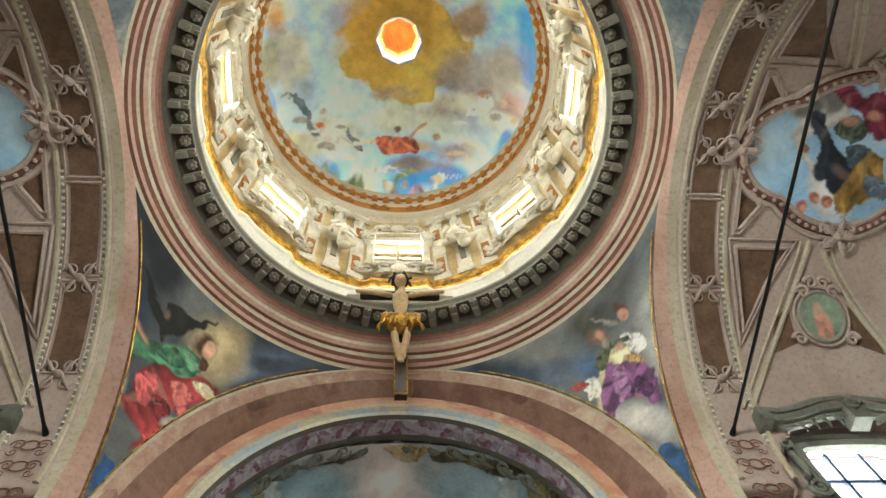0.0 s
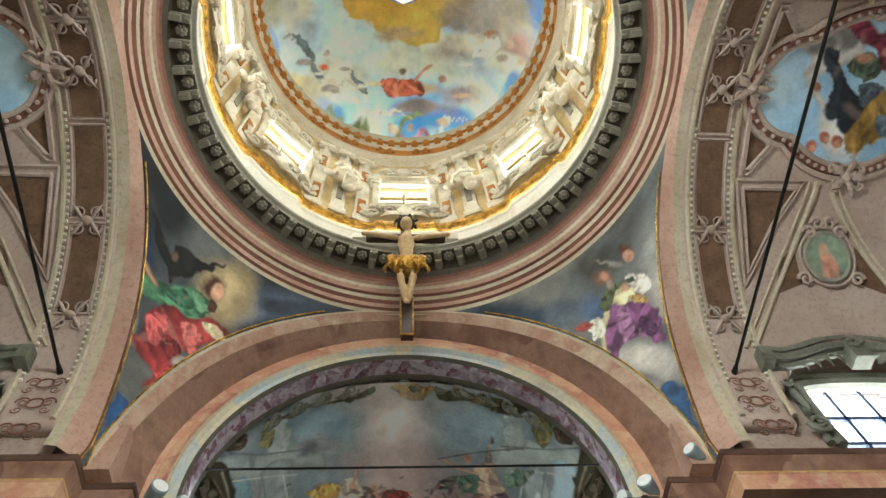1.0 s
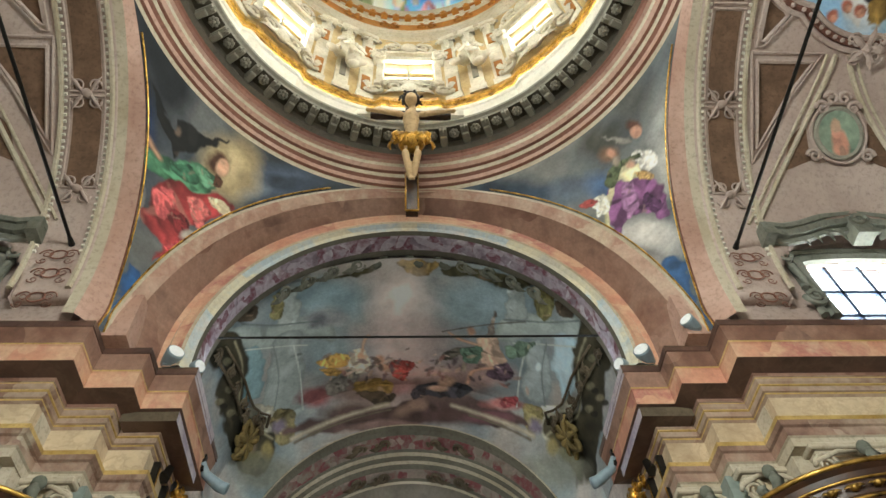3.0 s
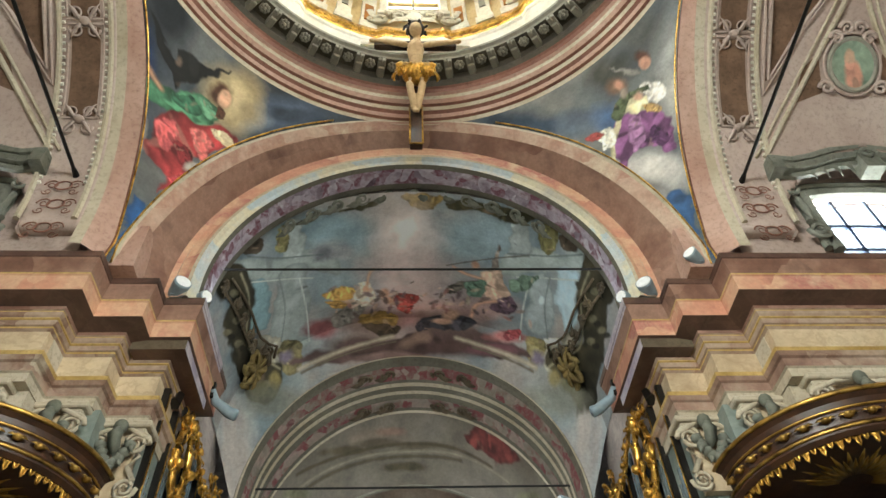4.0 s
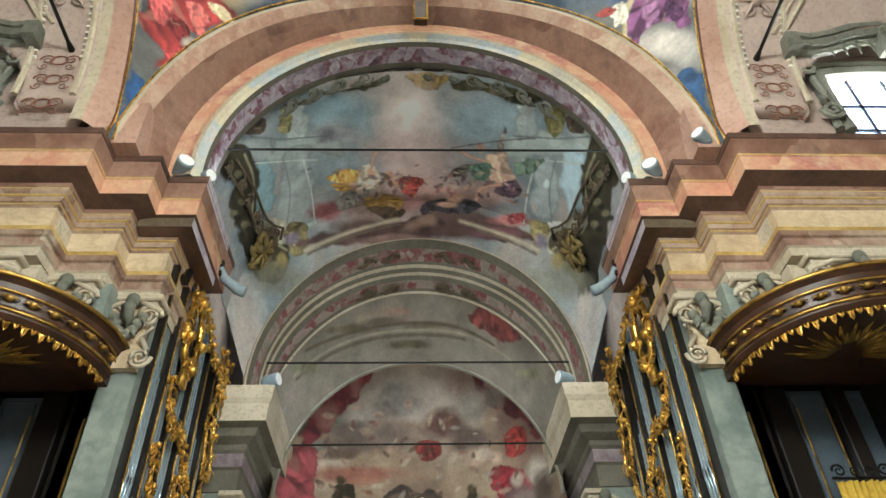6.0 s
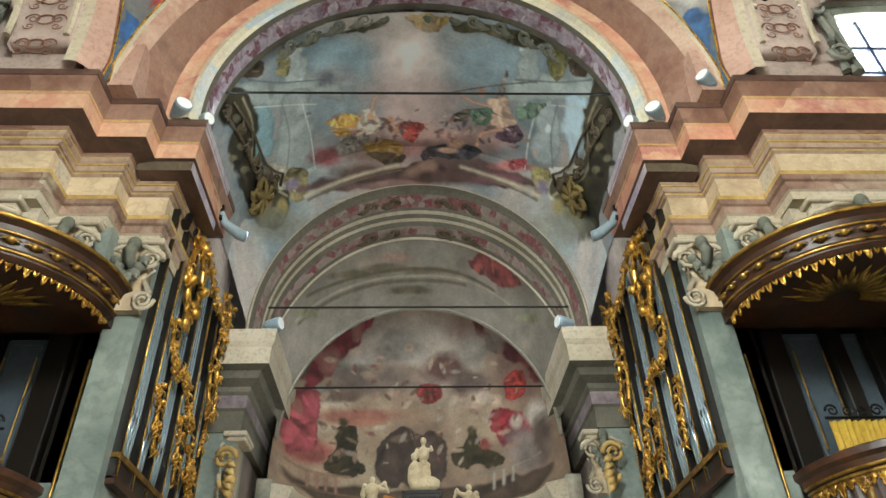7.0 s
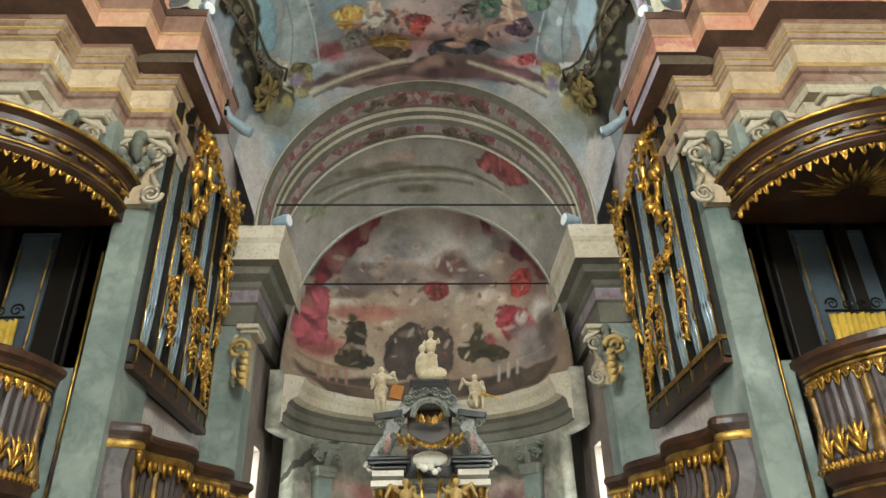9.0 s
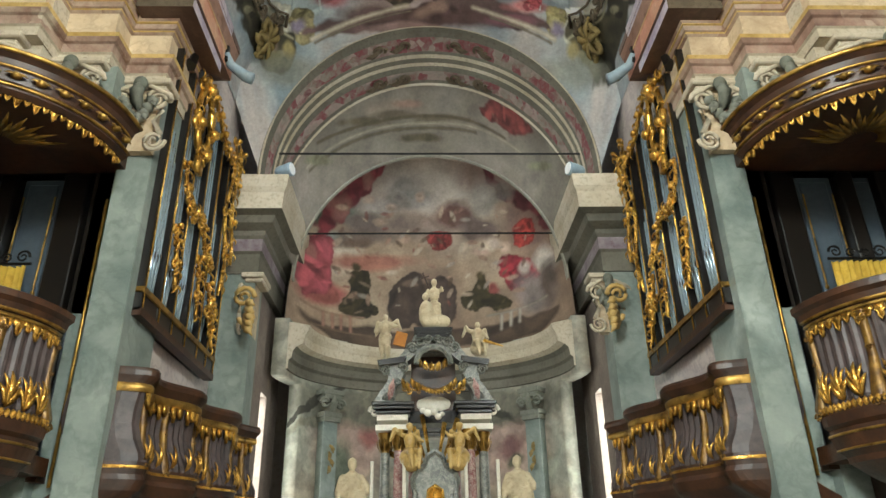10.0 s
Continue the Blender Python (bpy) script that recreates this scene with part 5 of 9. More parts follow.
def scroll(bm, centre, r, turns, thick, right, up, start=0.0, hand=1, seg=6):
    """A spiral bar in the plane of right and up."""
    right, up, centre = Vector(right), Vector(up), Vector(centre)
    n = max(8, int(turns * 12))
    pts, rad = [], []
    for i in range(n + 1):
        k = i / n
        a = start + hand * 2 * math.pi * turns * k
        rr = r * (1 - 0.82 * k)
        pts.append(centre + right * rr * math.cos(a) + up * rr * math.sin(a))
        rad.append(thick * (1 - 0.45 * k))
    return tube(bm, pts, thick, seg, rad)


def leaf(bm, base, tip, width, bulge, seg=5):
    """A carved leaf: a ridged, tapering blade with a curled tip."""
    base, tip = Vector(base), Vector(tip)
    d = tip - base
    side = d.cross(Vector(bulge)).normalized() * width
    b = Vector(bulge)
    rows = []
    for i in range(seg + 1):
        k = i / seg
        w = 0.75 * math.sin(math.pi * (0.12 + 0.85 * k)) * (1 + 0.3 * (i % 2))
        c = base + d * k + b * math.sin(math.pi * k * 0.9)
        rows.append([bm.verts.new(c - side * w), bm.verts.new(c + b * 0.35 * w), bm.verts.new(c + side * w), bm.verts.new(c - b * 0.3)])
    for p, q in zip(rows, rows[1:]):
        for i in range(4):
            bm.faces.new((p[i], p[(i + 1) % 4], q[(i + 1) % 4], q[i]))
    bm.faces.new(rows[0])
    bm.faces.new(rows[-1])
    return bm


def limb(bm, pts, radii, seg=8):
    tube(bm, pts, radii[0], seg, radii)
    for p, r in zip(pts, radii):
        blob(bm, p, (r, r, r), 1)


def statue(name, at, label, material, body, seated=False, arms=((0.5, 0.1, 1.15), (-0.5, 0.1, 1.0)), turn=0.0, size=1.0, wings=False, category="statue", drape=None, lean=0.0, group="", cell=0.03):
    """One carved figure in one mesh, about 1.7 high at size 1; arms: where the hands reach."""
    bm = bmesh.new()
    hip = 0.55 if seated else 0.9
    sh = hip + 0.52
    limb(bm, [(0, 0, hip), (0, -0.02, hip + 0.25), (0, 0.0, sh - 0.05)], [0.17 * body, 0.15 * body, 0.17 * body])
    for s in (-1, 1):
        blob(bm, (s * 0.19, 0, sh), (0.09, 0.09, 0.08), 1)
    limb(bm, [(0, 0, sh), (0, -0.02, sh + 0.16)], [0.07, 0.06])
    blob(bm, (0, -0.03, sh + 0.29), (0.105, 0.125, 0.14), 2)
    blob(bm, (0, 0.03, sh + 0.33), (0.12, 0.12, 0.12), 1)
    for s, hnd in zip((1, -1), arms):
        mid = (s * 0.19 + (hnd[0] - s * 0.19) * 0.5 + s * 0.06, hnd[1] * 0.5 + 0.02, (sh + hnd[2]) / 2 - 0.05)
        limb(bm, [(s * 0.2, 0, sh), mid, hnd], [0.065 * body, 0.055 * body, 0.045])
    if seated:
        for s in (-1, 1):
            limb(bm, [(s * 0.1, 0, hip), (s * 0.17, -0.4, hip + 0.02), (s * 0.12, -0.42, 0.05)], [0.12 * body, 0.09 * body, 0.06])
        blob(bm, (0, 0.05, hip - 0.15), (0.32, 0.28, 0.3), 2)
    else:
        limb(bm, [(0.1, 0, hip), (0.13, -0.08, hip * 0.52), (0.12, 0.02, 0.05)], [0.12 * body, 0.09 * body, 0.06])
        limb(bm, [(-0.1, 0, hip), (-0.12, 0.02, hip * 0.5), (-0.14, 0.08, 0.05)], [0.12 * body, 0.09 * body, 0.06])
    if drape:
        for p, r in drape:
            blob(bm, p, r, 2)
    if wings:
        for s in (-1, 1):
            limb(bm, [(s * 0.1, 0.12, sh), (s * 0.4, 0.25, sh + 0.2), (s * 0.55, 0.28, sh - 0.15)], [0.06, 0.11, 0.05])
    bmesh.ops.scale(bm, vec=(size,) * 3, verts=bm.verts)
    ob = part(name, bm, material, None, "", True)
    rm = ob.modifiers.new("carve", "REMESH")
    rm.mode, rm.voxel_size, rm.use_smooth_shade = "VOXEL", cell * size, True
    solid = bpy.data.meshes.new_from_object(ob.evaluated_get(bpy.context.evaluated_depsgraph_get()))
    ob.modifiers.clear()
    ob.data = solid
    ob.matrix_world = Matrix.Translation(at) @ Matrix.Rotation(turn, 4, "Z") @ Matrix.Rotation(lean, 4, "X")
    return tagged(ob, label, category, group)




# ---- the crossing: pendentives, ring, drum, dome ----
CX, CY = 0.0, 3.0
ARCH_Z, ARCH_R, ARCH_RO = 10.28, 3.52, 4.7
SIDE_R, SIDE_RO = 4.2, 4.6
RING_Z, RING_R = 14.66, 5.0

CORNER = (4.9, 7.55)


def chancel_ro(h):
    return 4.4 + 0.7 * (h - 0.6) ** 2


def side_ro(h):
    return 4.28 + 1.0 * (h - 0.5) ** 2


def arch_edge(z, ro):
    h = z - ARCH_Z
    r = ro(max(0.0, min(1.0, h / 4.5)))
    return r if h <= 0 else math.sqrt(max(0.0, r * r - h * h))


def pendentive(sx, sy):
    """Curved triangle between two arches and the ring."""
    def fn(u, v):
        z = 9.9 + (RING_Z - 9.9) * v
        k = ((z - 9.9) / (RING_Z - 9.9)) ** 1.5
        x0, y1 = arch_edge(z, chancel_ro), arch_edge(z, side_ro)
        r = 6.55 + (RING_R - 6.55) * k
        a0 = math.asin(min(1, x0 / r))
        a1 = math.acos(min(1, y1 / r))
        if a1 < a0:
            a0 = a1 = (a0 + a1) / 2
        a = a0 + (a1 - a0) * u
        return (CX + sx * r * math.sin(a), CY + sy * r * math.cos(a), z)
    return fn


for sx in (-1, 1):
    for sy in (-1, 1):
        ob = surface("pendentive", pendentive(sx, sy), *((130, 220) if sy > 0 else (24, 40)), M_PAINTING if sy > 0 else FRESCO_BACK)
        if sy > 0:
            paint(ob, PEND_L if sx < 0 else PEND_R, lambda q: (q.x, q.z))
        structure(ob, "curved pendentive painted with a robed figure on clouds", "pendentive")
        if sy > 0:
            fn = pendentive(sx, sy)
            axis = Vector((CX, CY, 0))
            for edge in (0.02, 0.98):
                bm = bmesh.new()
                pts = []
                for k in range(40):
                    q = Vector(fn(edge, k / 40 * 0.985))
                    pts.append(q + (Vector((CX, CY, q.z)) - q).normalized() * 0.02)
                tube(bm, pts, 0.016, 5)
                part("gilt_line", bm, M_GOLD, ob)


def lathe_structure(name, profile, mats, seg, label, cat, pick=None, at=(CX, CY, 0)):
    n = len(profile)
    def fn(u, v):
        r, z = profile[min(n - 1, round(v * (n - 1)))]
        a = 2 * math.pi * u
        return (at[0] + r * math.sin(a), at[1] + r * math.cos(a), z)
    ob = surface(name, fn, seg, n - 1, mats, pick=(lambda u, v: pick(int(v * (n - 1)))) if pick else None, smooth=False)
    return structure(ob, label, cat)


ring_profile = [(5.25, 14.5), (5.0, 14.66), (4.98, 14.78), (4.92, 14.8), (4.9, 14.92), (4.84, 14.98), (4.82, 15.1), (4.76, 15.12), (4.7, 15.2), (4.68, 15.3),
                (4.62, 15.34), (4.6, 15.46), (4.56, 15.5)]
# slot 2 colours the hollows dark in place of their shadows
lathe_structure("ring_moulding", ring_profile, [M_PINK, M_CREAM, M_PINK_DEEP_SHADE], 128, "round pink moulded ring below the dome", "moulding", pick=lambda j: (0, 1, 2, 0, 2, 1, 2, 0, 1, 0, 2, 2)[j])
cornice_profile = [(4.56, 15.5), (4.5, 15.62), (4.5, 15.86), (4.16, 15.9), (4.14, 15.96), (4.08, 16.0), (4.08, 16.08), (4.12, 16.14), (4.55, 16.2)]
# the first three bands, riser and underside, take the painted shade
lathe_structure("ring_cornice", cornice_profile, [M_DARK_SOFFIT, M_GREY_STUCCO], 128, "projecting cornice on carved brackets, its underside coloured dark for shade", "cornice", pick=lambda j: 0 if j < 3 else 1)

DRUM_R, WIN_HALF, WIN_Z0, WIN_Z1 = 4.5, 0.145, 19.0, 20.5


def drum_fn(u, v):
    a = 2 * math.pi * u
    return (CX + DRUM_R * math.sin(a), CY + DRUM_R * math.cos(a), 16.1 + 8.3 * v)


def drum_keep(u, v):
    a = (2 * math.pi * u + math.pi / 8) % (math.pi / 4) - math.pi / 8
    z = 16.1 + 8.3 * v
    return not (abs(a) < WIN_HALF and WIN_Z0 < z < WIN_Z1)


structure(surface("drum_wall", drum_fn, 176, 83, M_DRUM, keep=drum_keep, thick=-0.45), "round white drum wall pierced by eight windows", "wall")
lathe_structure("drum_entablature", [(4.5, 22.4), (4.4, 22.5), (4.4, 22.9), (4.36, 23.0), (4.36, 23.5), (4.3, 23.6), (4.3, 23.85), (4.24, 23.95), (4.2, 24.3), (4.24, 24.5), (4.34, 24.75)],
                [M_CREAM, M_OCHRE], 128, "cream and gilt entablature under the dome", "moulding", pick=lambda j: 1 if j in (3, 6) else 0)

DOME_Z0, DOME_Z1, DOME_R, EYE_R = 24.75, 31.0, 4.36, 0.9


def dome_fn(u, v):
    a = 2 * math.pi * u
    b = v * math.acos(EYE_R / DOME_R)
    h = (DOME_Z1 - DOME_Z0) / math.sin(math.acos(EYE_R / DOME_R))
    r = DOME_R * math.cos(b)
    return (CX + r * math.sin(a), CY + r * math.cos(a), DOME_Z0 + h * math.sin(b))


dome = surface("dome", dome_fn, 400, 140, M_PAINTING)
paint(dome, DOME, lambda q: (q.x, q.y))
structure(dome, "dome painted with sky, clouds and figures", "dome")
lathe_structure("lantern", [(EYE_R, 31.0), (0.86, 31.1), (0.9, 31.2), (0.9, 33.0), (0.5, 33.5), (0.0, 33.6)], [M_OCHRE, M_WHITE_STUCCO], 8, "small white and ochre lantern above the opening of the dome", "lantern", pick=lambda j: 0 if j > 2 else 1)


# ---- chancel arch ----
def arch_sheet(name, prof, mats, pick, label, cat, axis="y", centre=0.0, flip=1, z_low=9.9, seg=64):
    """prof: (radius, along); carried round a stilted half circle."""
    n = len(prof)
    def fn(u, v):
        r, s = prof[min(n - 1, round(v * (n - 1)))]
        stilt = 0.04
        rise = math.sin(math.pi * max(0.0, min(1.0, (u - stilt) / (1 - 2 * stilt))))
        if callable(r):
            r = r(rise)
        if u < stilt:
            c, z = -r, z_low + (ARCH_Z - z_low) * u / stilt
        elif u > 1 - stilt:
            c, z = r, z_low + (ARCH_Z - z_low) * (1 - u) / stilt
        else:
            a = math.pi * (u - stilt) / (1 - 2 * stilt)
            c, z = -r * math.cos(a), ARCH_Z + r * math.sin(a)
        if callable(s):
            s = s(c, z)
        return (c + centre, s, z) if axis == "y" else (s, c + centre, z)
    ob = surface(name, fn, seg, n - 1, mats, pick=(lambda u, v: pick(int(v * (n - 1)))), smooth=False)
    return structure(ob, label, cat)


def on_drum(c, z):
    k = max(0.0, min(1.0, (z - 9.9) / (RING_Z - 9.9))) ** 1.5
    r = 6.55 + (RING_R - 6.55) * k
    return CY + math.sqrt(max(1.0, r * r - c * c))


# slot 1 browns the hollow cove, whose shade is thus in the colour
chancel_prof = [(chancel_ro, on_drum), (lambda h: chancel_ro(h) - 0.06, lambda c, z: on_drum(c, z) - 0.03), (lambda h: chancel_ro(h) - 0.2, lambda c, z: on_drum(c, z) + 0.05), (4.05, 8.35), (3.95, 8.37), (3.92, 8.33), (3.8, 8.33), (3.72, 8.3), (3.66, 8.3), (3.6, 8.38), (3.52, 8.4), (3.5, 8.5), (3.5, 8.86), (3.52, 9.02)]
arch_sheet("chancel_arch", chancel_prof, [M_PEACH, M_COVE, M_CREAM, M_FLOWER_VIOLET, M_CHANCEL, M_SALMON_BAND, M_CREAM_BAND], lambda j: (2, 0, 1, 5, 2, 5, 5, 2, 6, 6, 4, 3, 4)[j], "wide pink stucco arch opening to the chancel", "arch")
back_prof = [(chancel_ro, lambda c, z: 2 * CY - on_drum(c, z)), (4.3, -2.4), (3.8, -2.4), (3.6, -2.6), (3.52, -3.4)]
arch_sheet("nave_arch", back_prof, [M_PINK, M_PINK_DEEP_SHADE], lambda j: j % 2, "wide pink stucco arch opening to the nave", "arch")


# ---- transept arms ----
def side_edge(s):
    def f(c, z):
        k = max(0.0, min(1.0, (z - 9.9) / (RING_Z - 9.9))) ** 1.5
        r = 6.55 + (RING_R - 6.55) * k
        return s * math.sqrt(max(1.0, r * r - c * c))
    return f


for s in (-1, 1):
    prof = [(side_ro, side_edge(s)), (lambda h: side_ro(h) - 0.04, lambda c, z, g=side_edge(s): g(c, z) - s * 0.03), (SIDE_R + 0.02, s * 4.98), (SIDE_R, s * 5.15)]
    arch_sheet("transept_arch", prof, [M_PINK, M_PINK_DEEP_SHADE, M_CREAM], lambda j: (1, 0, 2)[j], "pink stucco edge of a transept arch", "arch", axis="x", centre=CY)

    def vault_fn(u, v, s=s):
        a = math.pi * u
        return (s * (5.15 + 6.0 * v), CY - SIDE_R * math.cos(a), ARCH_Z + SIDE_R * math.sin(a))

    def vault_keep(u, v):
        x, a = 5.15 + 6.0 * v, math.pi * u
        z = ARCH_Z + SIDE_R * math.sin(a)
        return not (a > math.pi / 2 and (((x - 7.87) / 1.85) ** 2 + (max(0, z - 10.2) / 1.85) ** 2) < 1)
    structure(surface("transept_vault", vault_fn, 120, 100, M_ROSE_WHITE, keep=vault_keep, thick=-0.2 * s), "rosy stuccoed barrel vault over a transept arm", "vault")
    v0 = mesh_object("transept_end_wall", [(s * 11.1, -3, 0), (s * 11.1, 9, 0), (s * 11.1, 9, 15), (s * 11.1, -3, 15), (s * 11.4, -3, 0), (s * 11.4, 9, 0), (s * 11.4, 9, 15), (s * 11.4, -3, 15)],
                     [(0, 1, 2, 3), (4, 5, 6, 7), (0, 1, 5, 4), (1, 2, 6, 5), (2, 3, 7, 6), (3, 0, 4, 7)], M_NAVE)
    structure(v0, "plain plastered end wall of a transept arm", "wall")


# ---- piers, walls and entablature ----
ENT = [(-0.15, 7.8), (0.05, 7.8), (0.05, 7.94), (0.08, 7.96), (0.08, 8.1), (0.12, 8.12), (0.15, 8.18), (0.15, 8.25), (0.02, 8.28), (0.02, 8.7), (0.06, 8.73), (0.06, 8.76), (0.09, 8.77), (0.09, 8.86), (0.11, 8.87), (0.11, 8.89),
       (0.13, 8.92), (0.14, 8.97), (0.14, 8.99), (0.16, 9.0), (0.16, 9.06), (0.44, 9.12), (0.44, 9.4), (0.46, 9.42), (0.46, 9.45), (0.455, 9.46), (0.46, 9.52), (0.48, 9.62), (0.5, 9.7), (0.5, 9.74), (0.515, 9.75), (0.515, 9.86), (0.46, 9.9), (-0.15, 9.91)]
# slot 3: brown top edge, and the soffit's shadow as dark colour
ENT_SLOT = (0, 0, 0, 7, 7, 7, 1, 7, 2, 7, 1, 7, 7, 1, 1, 7, 7, 1, 7, 6, 3, 5, 5, 1, 6, 6, 6, 6, 6, 3, 3, 3, 3)


def pier_path(s):
    p = [(11.1, 7.85), (5.18, 7.85), (5.18, 8.4), (4.48, 8.4), (4.48, 8.85), (3.88, 8.85), (3.88, 9.98), (4.6, 9.98)]
    p = [(s * x, y) for x, y in p]
    return p if s > 0 else p[::-1]


def slab(name, x0, x1, y0, y1, z0, z1, material, label, cat="wall", bevel=0.0):
    bm = bmesh.new()
    box(bm, (x0 + x1) / 2, (y0 + y1) / 2, (z0 + z1) / 2, abs(x1 - x0), abs(y1 - y0), z1 - z0)
    if bevel:
        bmesh.ops.bevel(bm, geom=bm.edges[:], offset=bevel, segments=2, affect="EDGES")
    return structure(part(name, bm, material), label, cat)


for s in (-1, 1):
    ob = sweep("entablature", pier_path(s), ENT, [M_CREAM, M_GILT_CREAM, M_MARBLE_SALMON, M_MARBLE_BROWN_SHADE, M_MARBLE_RED, M_SALMON_BAND, M_COVE, M_BED], pick=lambda j: ENT_SLOT[j])
    structure(ob, "heavy stepped entablature in brown, salmon and cream marble", "entablature")
    bm = bmesh.new()
    prof = [(0.62, 8.93), (0.62, 9.42), (0.66, 9.46), (0.66, 9.55), (0.72, 9.7), (0.74, 9.78), (0.74, 9.9)]
    xs = lambda o: s * (4.1 - o)
    vs = [[bm.verts.new((xs(o), 8.97 - o + 0.12, z)), bm.verts.new((xs(o), 9.97, z))] for o, z in prof]
    outer = [bm.verts.new((s * 4.3, 8.97 - o + 0.12, z)) for o, z in prof]
    fi = []
    for k in range(len(prof) - 1):
        fi.append(bm.faces.new((vs[k][0], vs[k][1], vs[k + 1][1], vs[k + 1][0])))
    for k in range(len(prof) - 1):
        f = bm.faces.new((outer[k], vs[k][0], vs[k + 1][0], outer[k + 1]))
        f.material_index = 2
    back0, back1 = bm.verts.new((s * 4.3, 9.97, prof[0][1])), bm.verts.new((s * 4.3, 9.97, prof[-1][1]))
    f = bm.faces.new((outer[0], vs[0][0], vs[0][1], back0))
    f.material_index = 1
    f = bm.faces.new([back0] + [v[1] for v in vs] + [back1])
    f.material_index = 1
    bm.faces.new((outer[-1], vs[-1][0], vs[-1][1], back1))
    # inner side coloured as lit, underside coloured as shaded
    blk = part("chancel_cornice", bm, [M_MARBLE_VIOLET_LIT, M_MARBLE_BROWN_SHADE, M_STONE_BROWN])
    structure(blk, "projecting cornice block, marbled side tinted violet-white like floodlight spill", "cornice")
    slab("pier_core", s * 4.6, s * 11.1, 8.9, 9.97, 6.9, 9.9, M_CREAM, "masonry core of the pier above the loft", "pier")
    slab("pier_face", s * 4.35, s * 11.1, 8.45, 8.95, 6.75, 7.82, M_MARBLE_GREY, "grey marble wall face below the entablature", "wall")
    slab("upper_pier", s * 5.15, s * 11.1, 8.0, 8.4, 7.0, 9.85, M_CREAM, "masonry behind the frieze", "pier")
    slab("corner_pilaster", s * 3.86, s * 4.32, 8.9, 9.98, 0, 7.82, M_MARBLE_GREY, "tall pilaster of blue-grey marbled plaster", "pilaster", 0.012)
    slab("corner_strip", s * 4.32, s * 4.62, 9.1, 9.9, 0, 7.82, M_MARBLE_GREY, "recessed strip of grey marbled plaster", "pilaster")
    slab("nave_wall", s * 6.7, s * 11.1, 8.5, 9.0, 0, 6.76, M_MARBLE_GREY, "grey marbled wall beside the loft", "wall")
    slab("loft_base_wall", s * 4.62, s * 6.7, 8.9, 9.4, 0, 2.55, M_MARBLE_GREY, "grey marbled wall under the singers' loft", "wall")
    # inner faces of the loft, blackened to stand in for deep shade
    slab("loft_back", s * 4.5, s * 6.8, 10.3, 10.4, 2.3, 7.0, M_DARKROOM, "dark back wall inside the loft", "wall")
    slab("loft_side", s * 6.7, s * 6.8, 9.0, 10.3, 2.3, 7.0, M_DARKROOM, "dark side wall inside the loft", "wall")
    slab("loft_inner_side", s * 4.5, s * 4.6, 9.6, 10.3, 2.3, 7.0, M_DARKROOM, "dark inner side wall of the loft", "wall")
    slab("loft_ceiling", s * 4.5, s * 6.8, 8.95, 10.3, 6.76, 6.9, M_DARKROOM, "near-black ceiling inside the loft", "ceiling")
    slab("loft_floor", s * 4.5, s * 6.8, 8.9, 10.3, 2.4, 2.55, M_DARK_WOOD, "dark wooden floor inside the loft", "floor")
    # upper wall with the window, seen over the cornice
    wx0, wx1, wz0, wz1 = 6.75, 9.0, 9.95, 11.5

    def wall_fn(u, v, s=s):
        return (s * (5.1 + 6.0 * u), 7.42, 9.8 + 2.4 * v)

    def wall_keep(u, v):
        x, z = 5.1 + 6.0 * u, 9.8 + 2.4 * v
        top = 11.3 + 0.17 * math.sqrt(max(0, 1 - ((x - 7.87) / 1.12) ** 2))
        return not (6.75 < x < 9.0 and z < top)
    structure(surface("upper_wall", wall_fn, 90, 34, M_ROSE_WHITE, keep=wall_keep, thick=-0.3 * s, smooth=False), "rosy plastered upper wall with an arched window", "wall")


# ---- chancel ----
def chancel_vault(u, v):
    """Barrel, ending in the wall round the choir arch."""
    a = math.pi * u
    if v < 0.78:
        k = v / 0.78
        return (-3.95 * math.cos(a), 9.0 + 3.45 * k, 10.18 + (3.5 - 0.3 * k) * math.sin(a))
    k = (v - 0.78) / 0.22
    x0, z0 = -3.95 * math.cos(a), 10.18 + 3.2 * math.sin(a)
    x1, z1 = -3.36 * math.cos(a), 8.6 + 3.64 * math.sin(a)
    return (x0 + (x1 - x0) * k, 12.45 + 0.1 * math.sin(k * 1.57), z0 + (z1 - z0) * k)


def sheet_coords(nu, nv, width, height):
    return [((i / nu - 0.5) * width, j / nv * height) for j in range(nv + 1) for i in range(nu + 1)]


ob = surface("chancel_vault", chancel_vault, 440, 200, M_PAINTING)
paint(ob, VAULT, sheet_coords(440, 200, 11.9, 4.4))
structure(ob, "chancel vault painted with an open sky and angels", "vault")


def small_arch(name, ring, mats, slots, label):
    """ring: (half width, rise, springing height, y) of each edge, carried round with stilts."""
    n = len(ring)

    def fn(u, v):
        rx, rz, zc, y = ring[round(v * (n - 1))]
        if u < 0.06:
            return (-rx, y, 8.3 + (zc - 8.3) * u / 0.06)
        if u > 0.94:
            return (rx, y, 8.3 + (zc - 8.3) * (1 - u) / 0.06)
        a = math.pi * (u - 0.06) / 0.88
        return (-rx * math.cos(a), y, zc + rz * math.sin(a))
    ob = surface(name, fn, 72, n - 1, mats, pick=lambda u, v: slots[int(v * (n - 1))], smooth=False)
    return structure(ob, label, "arch")


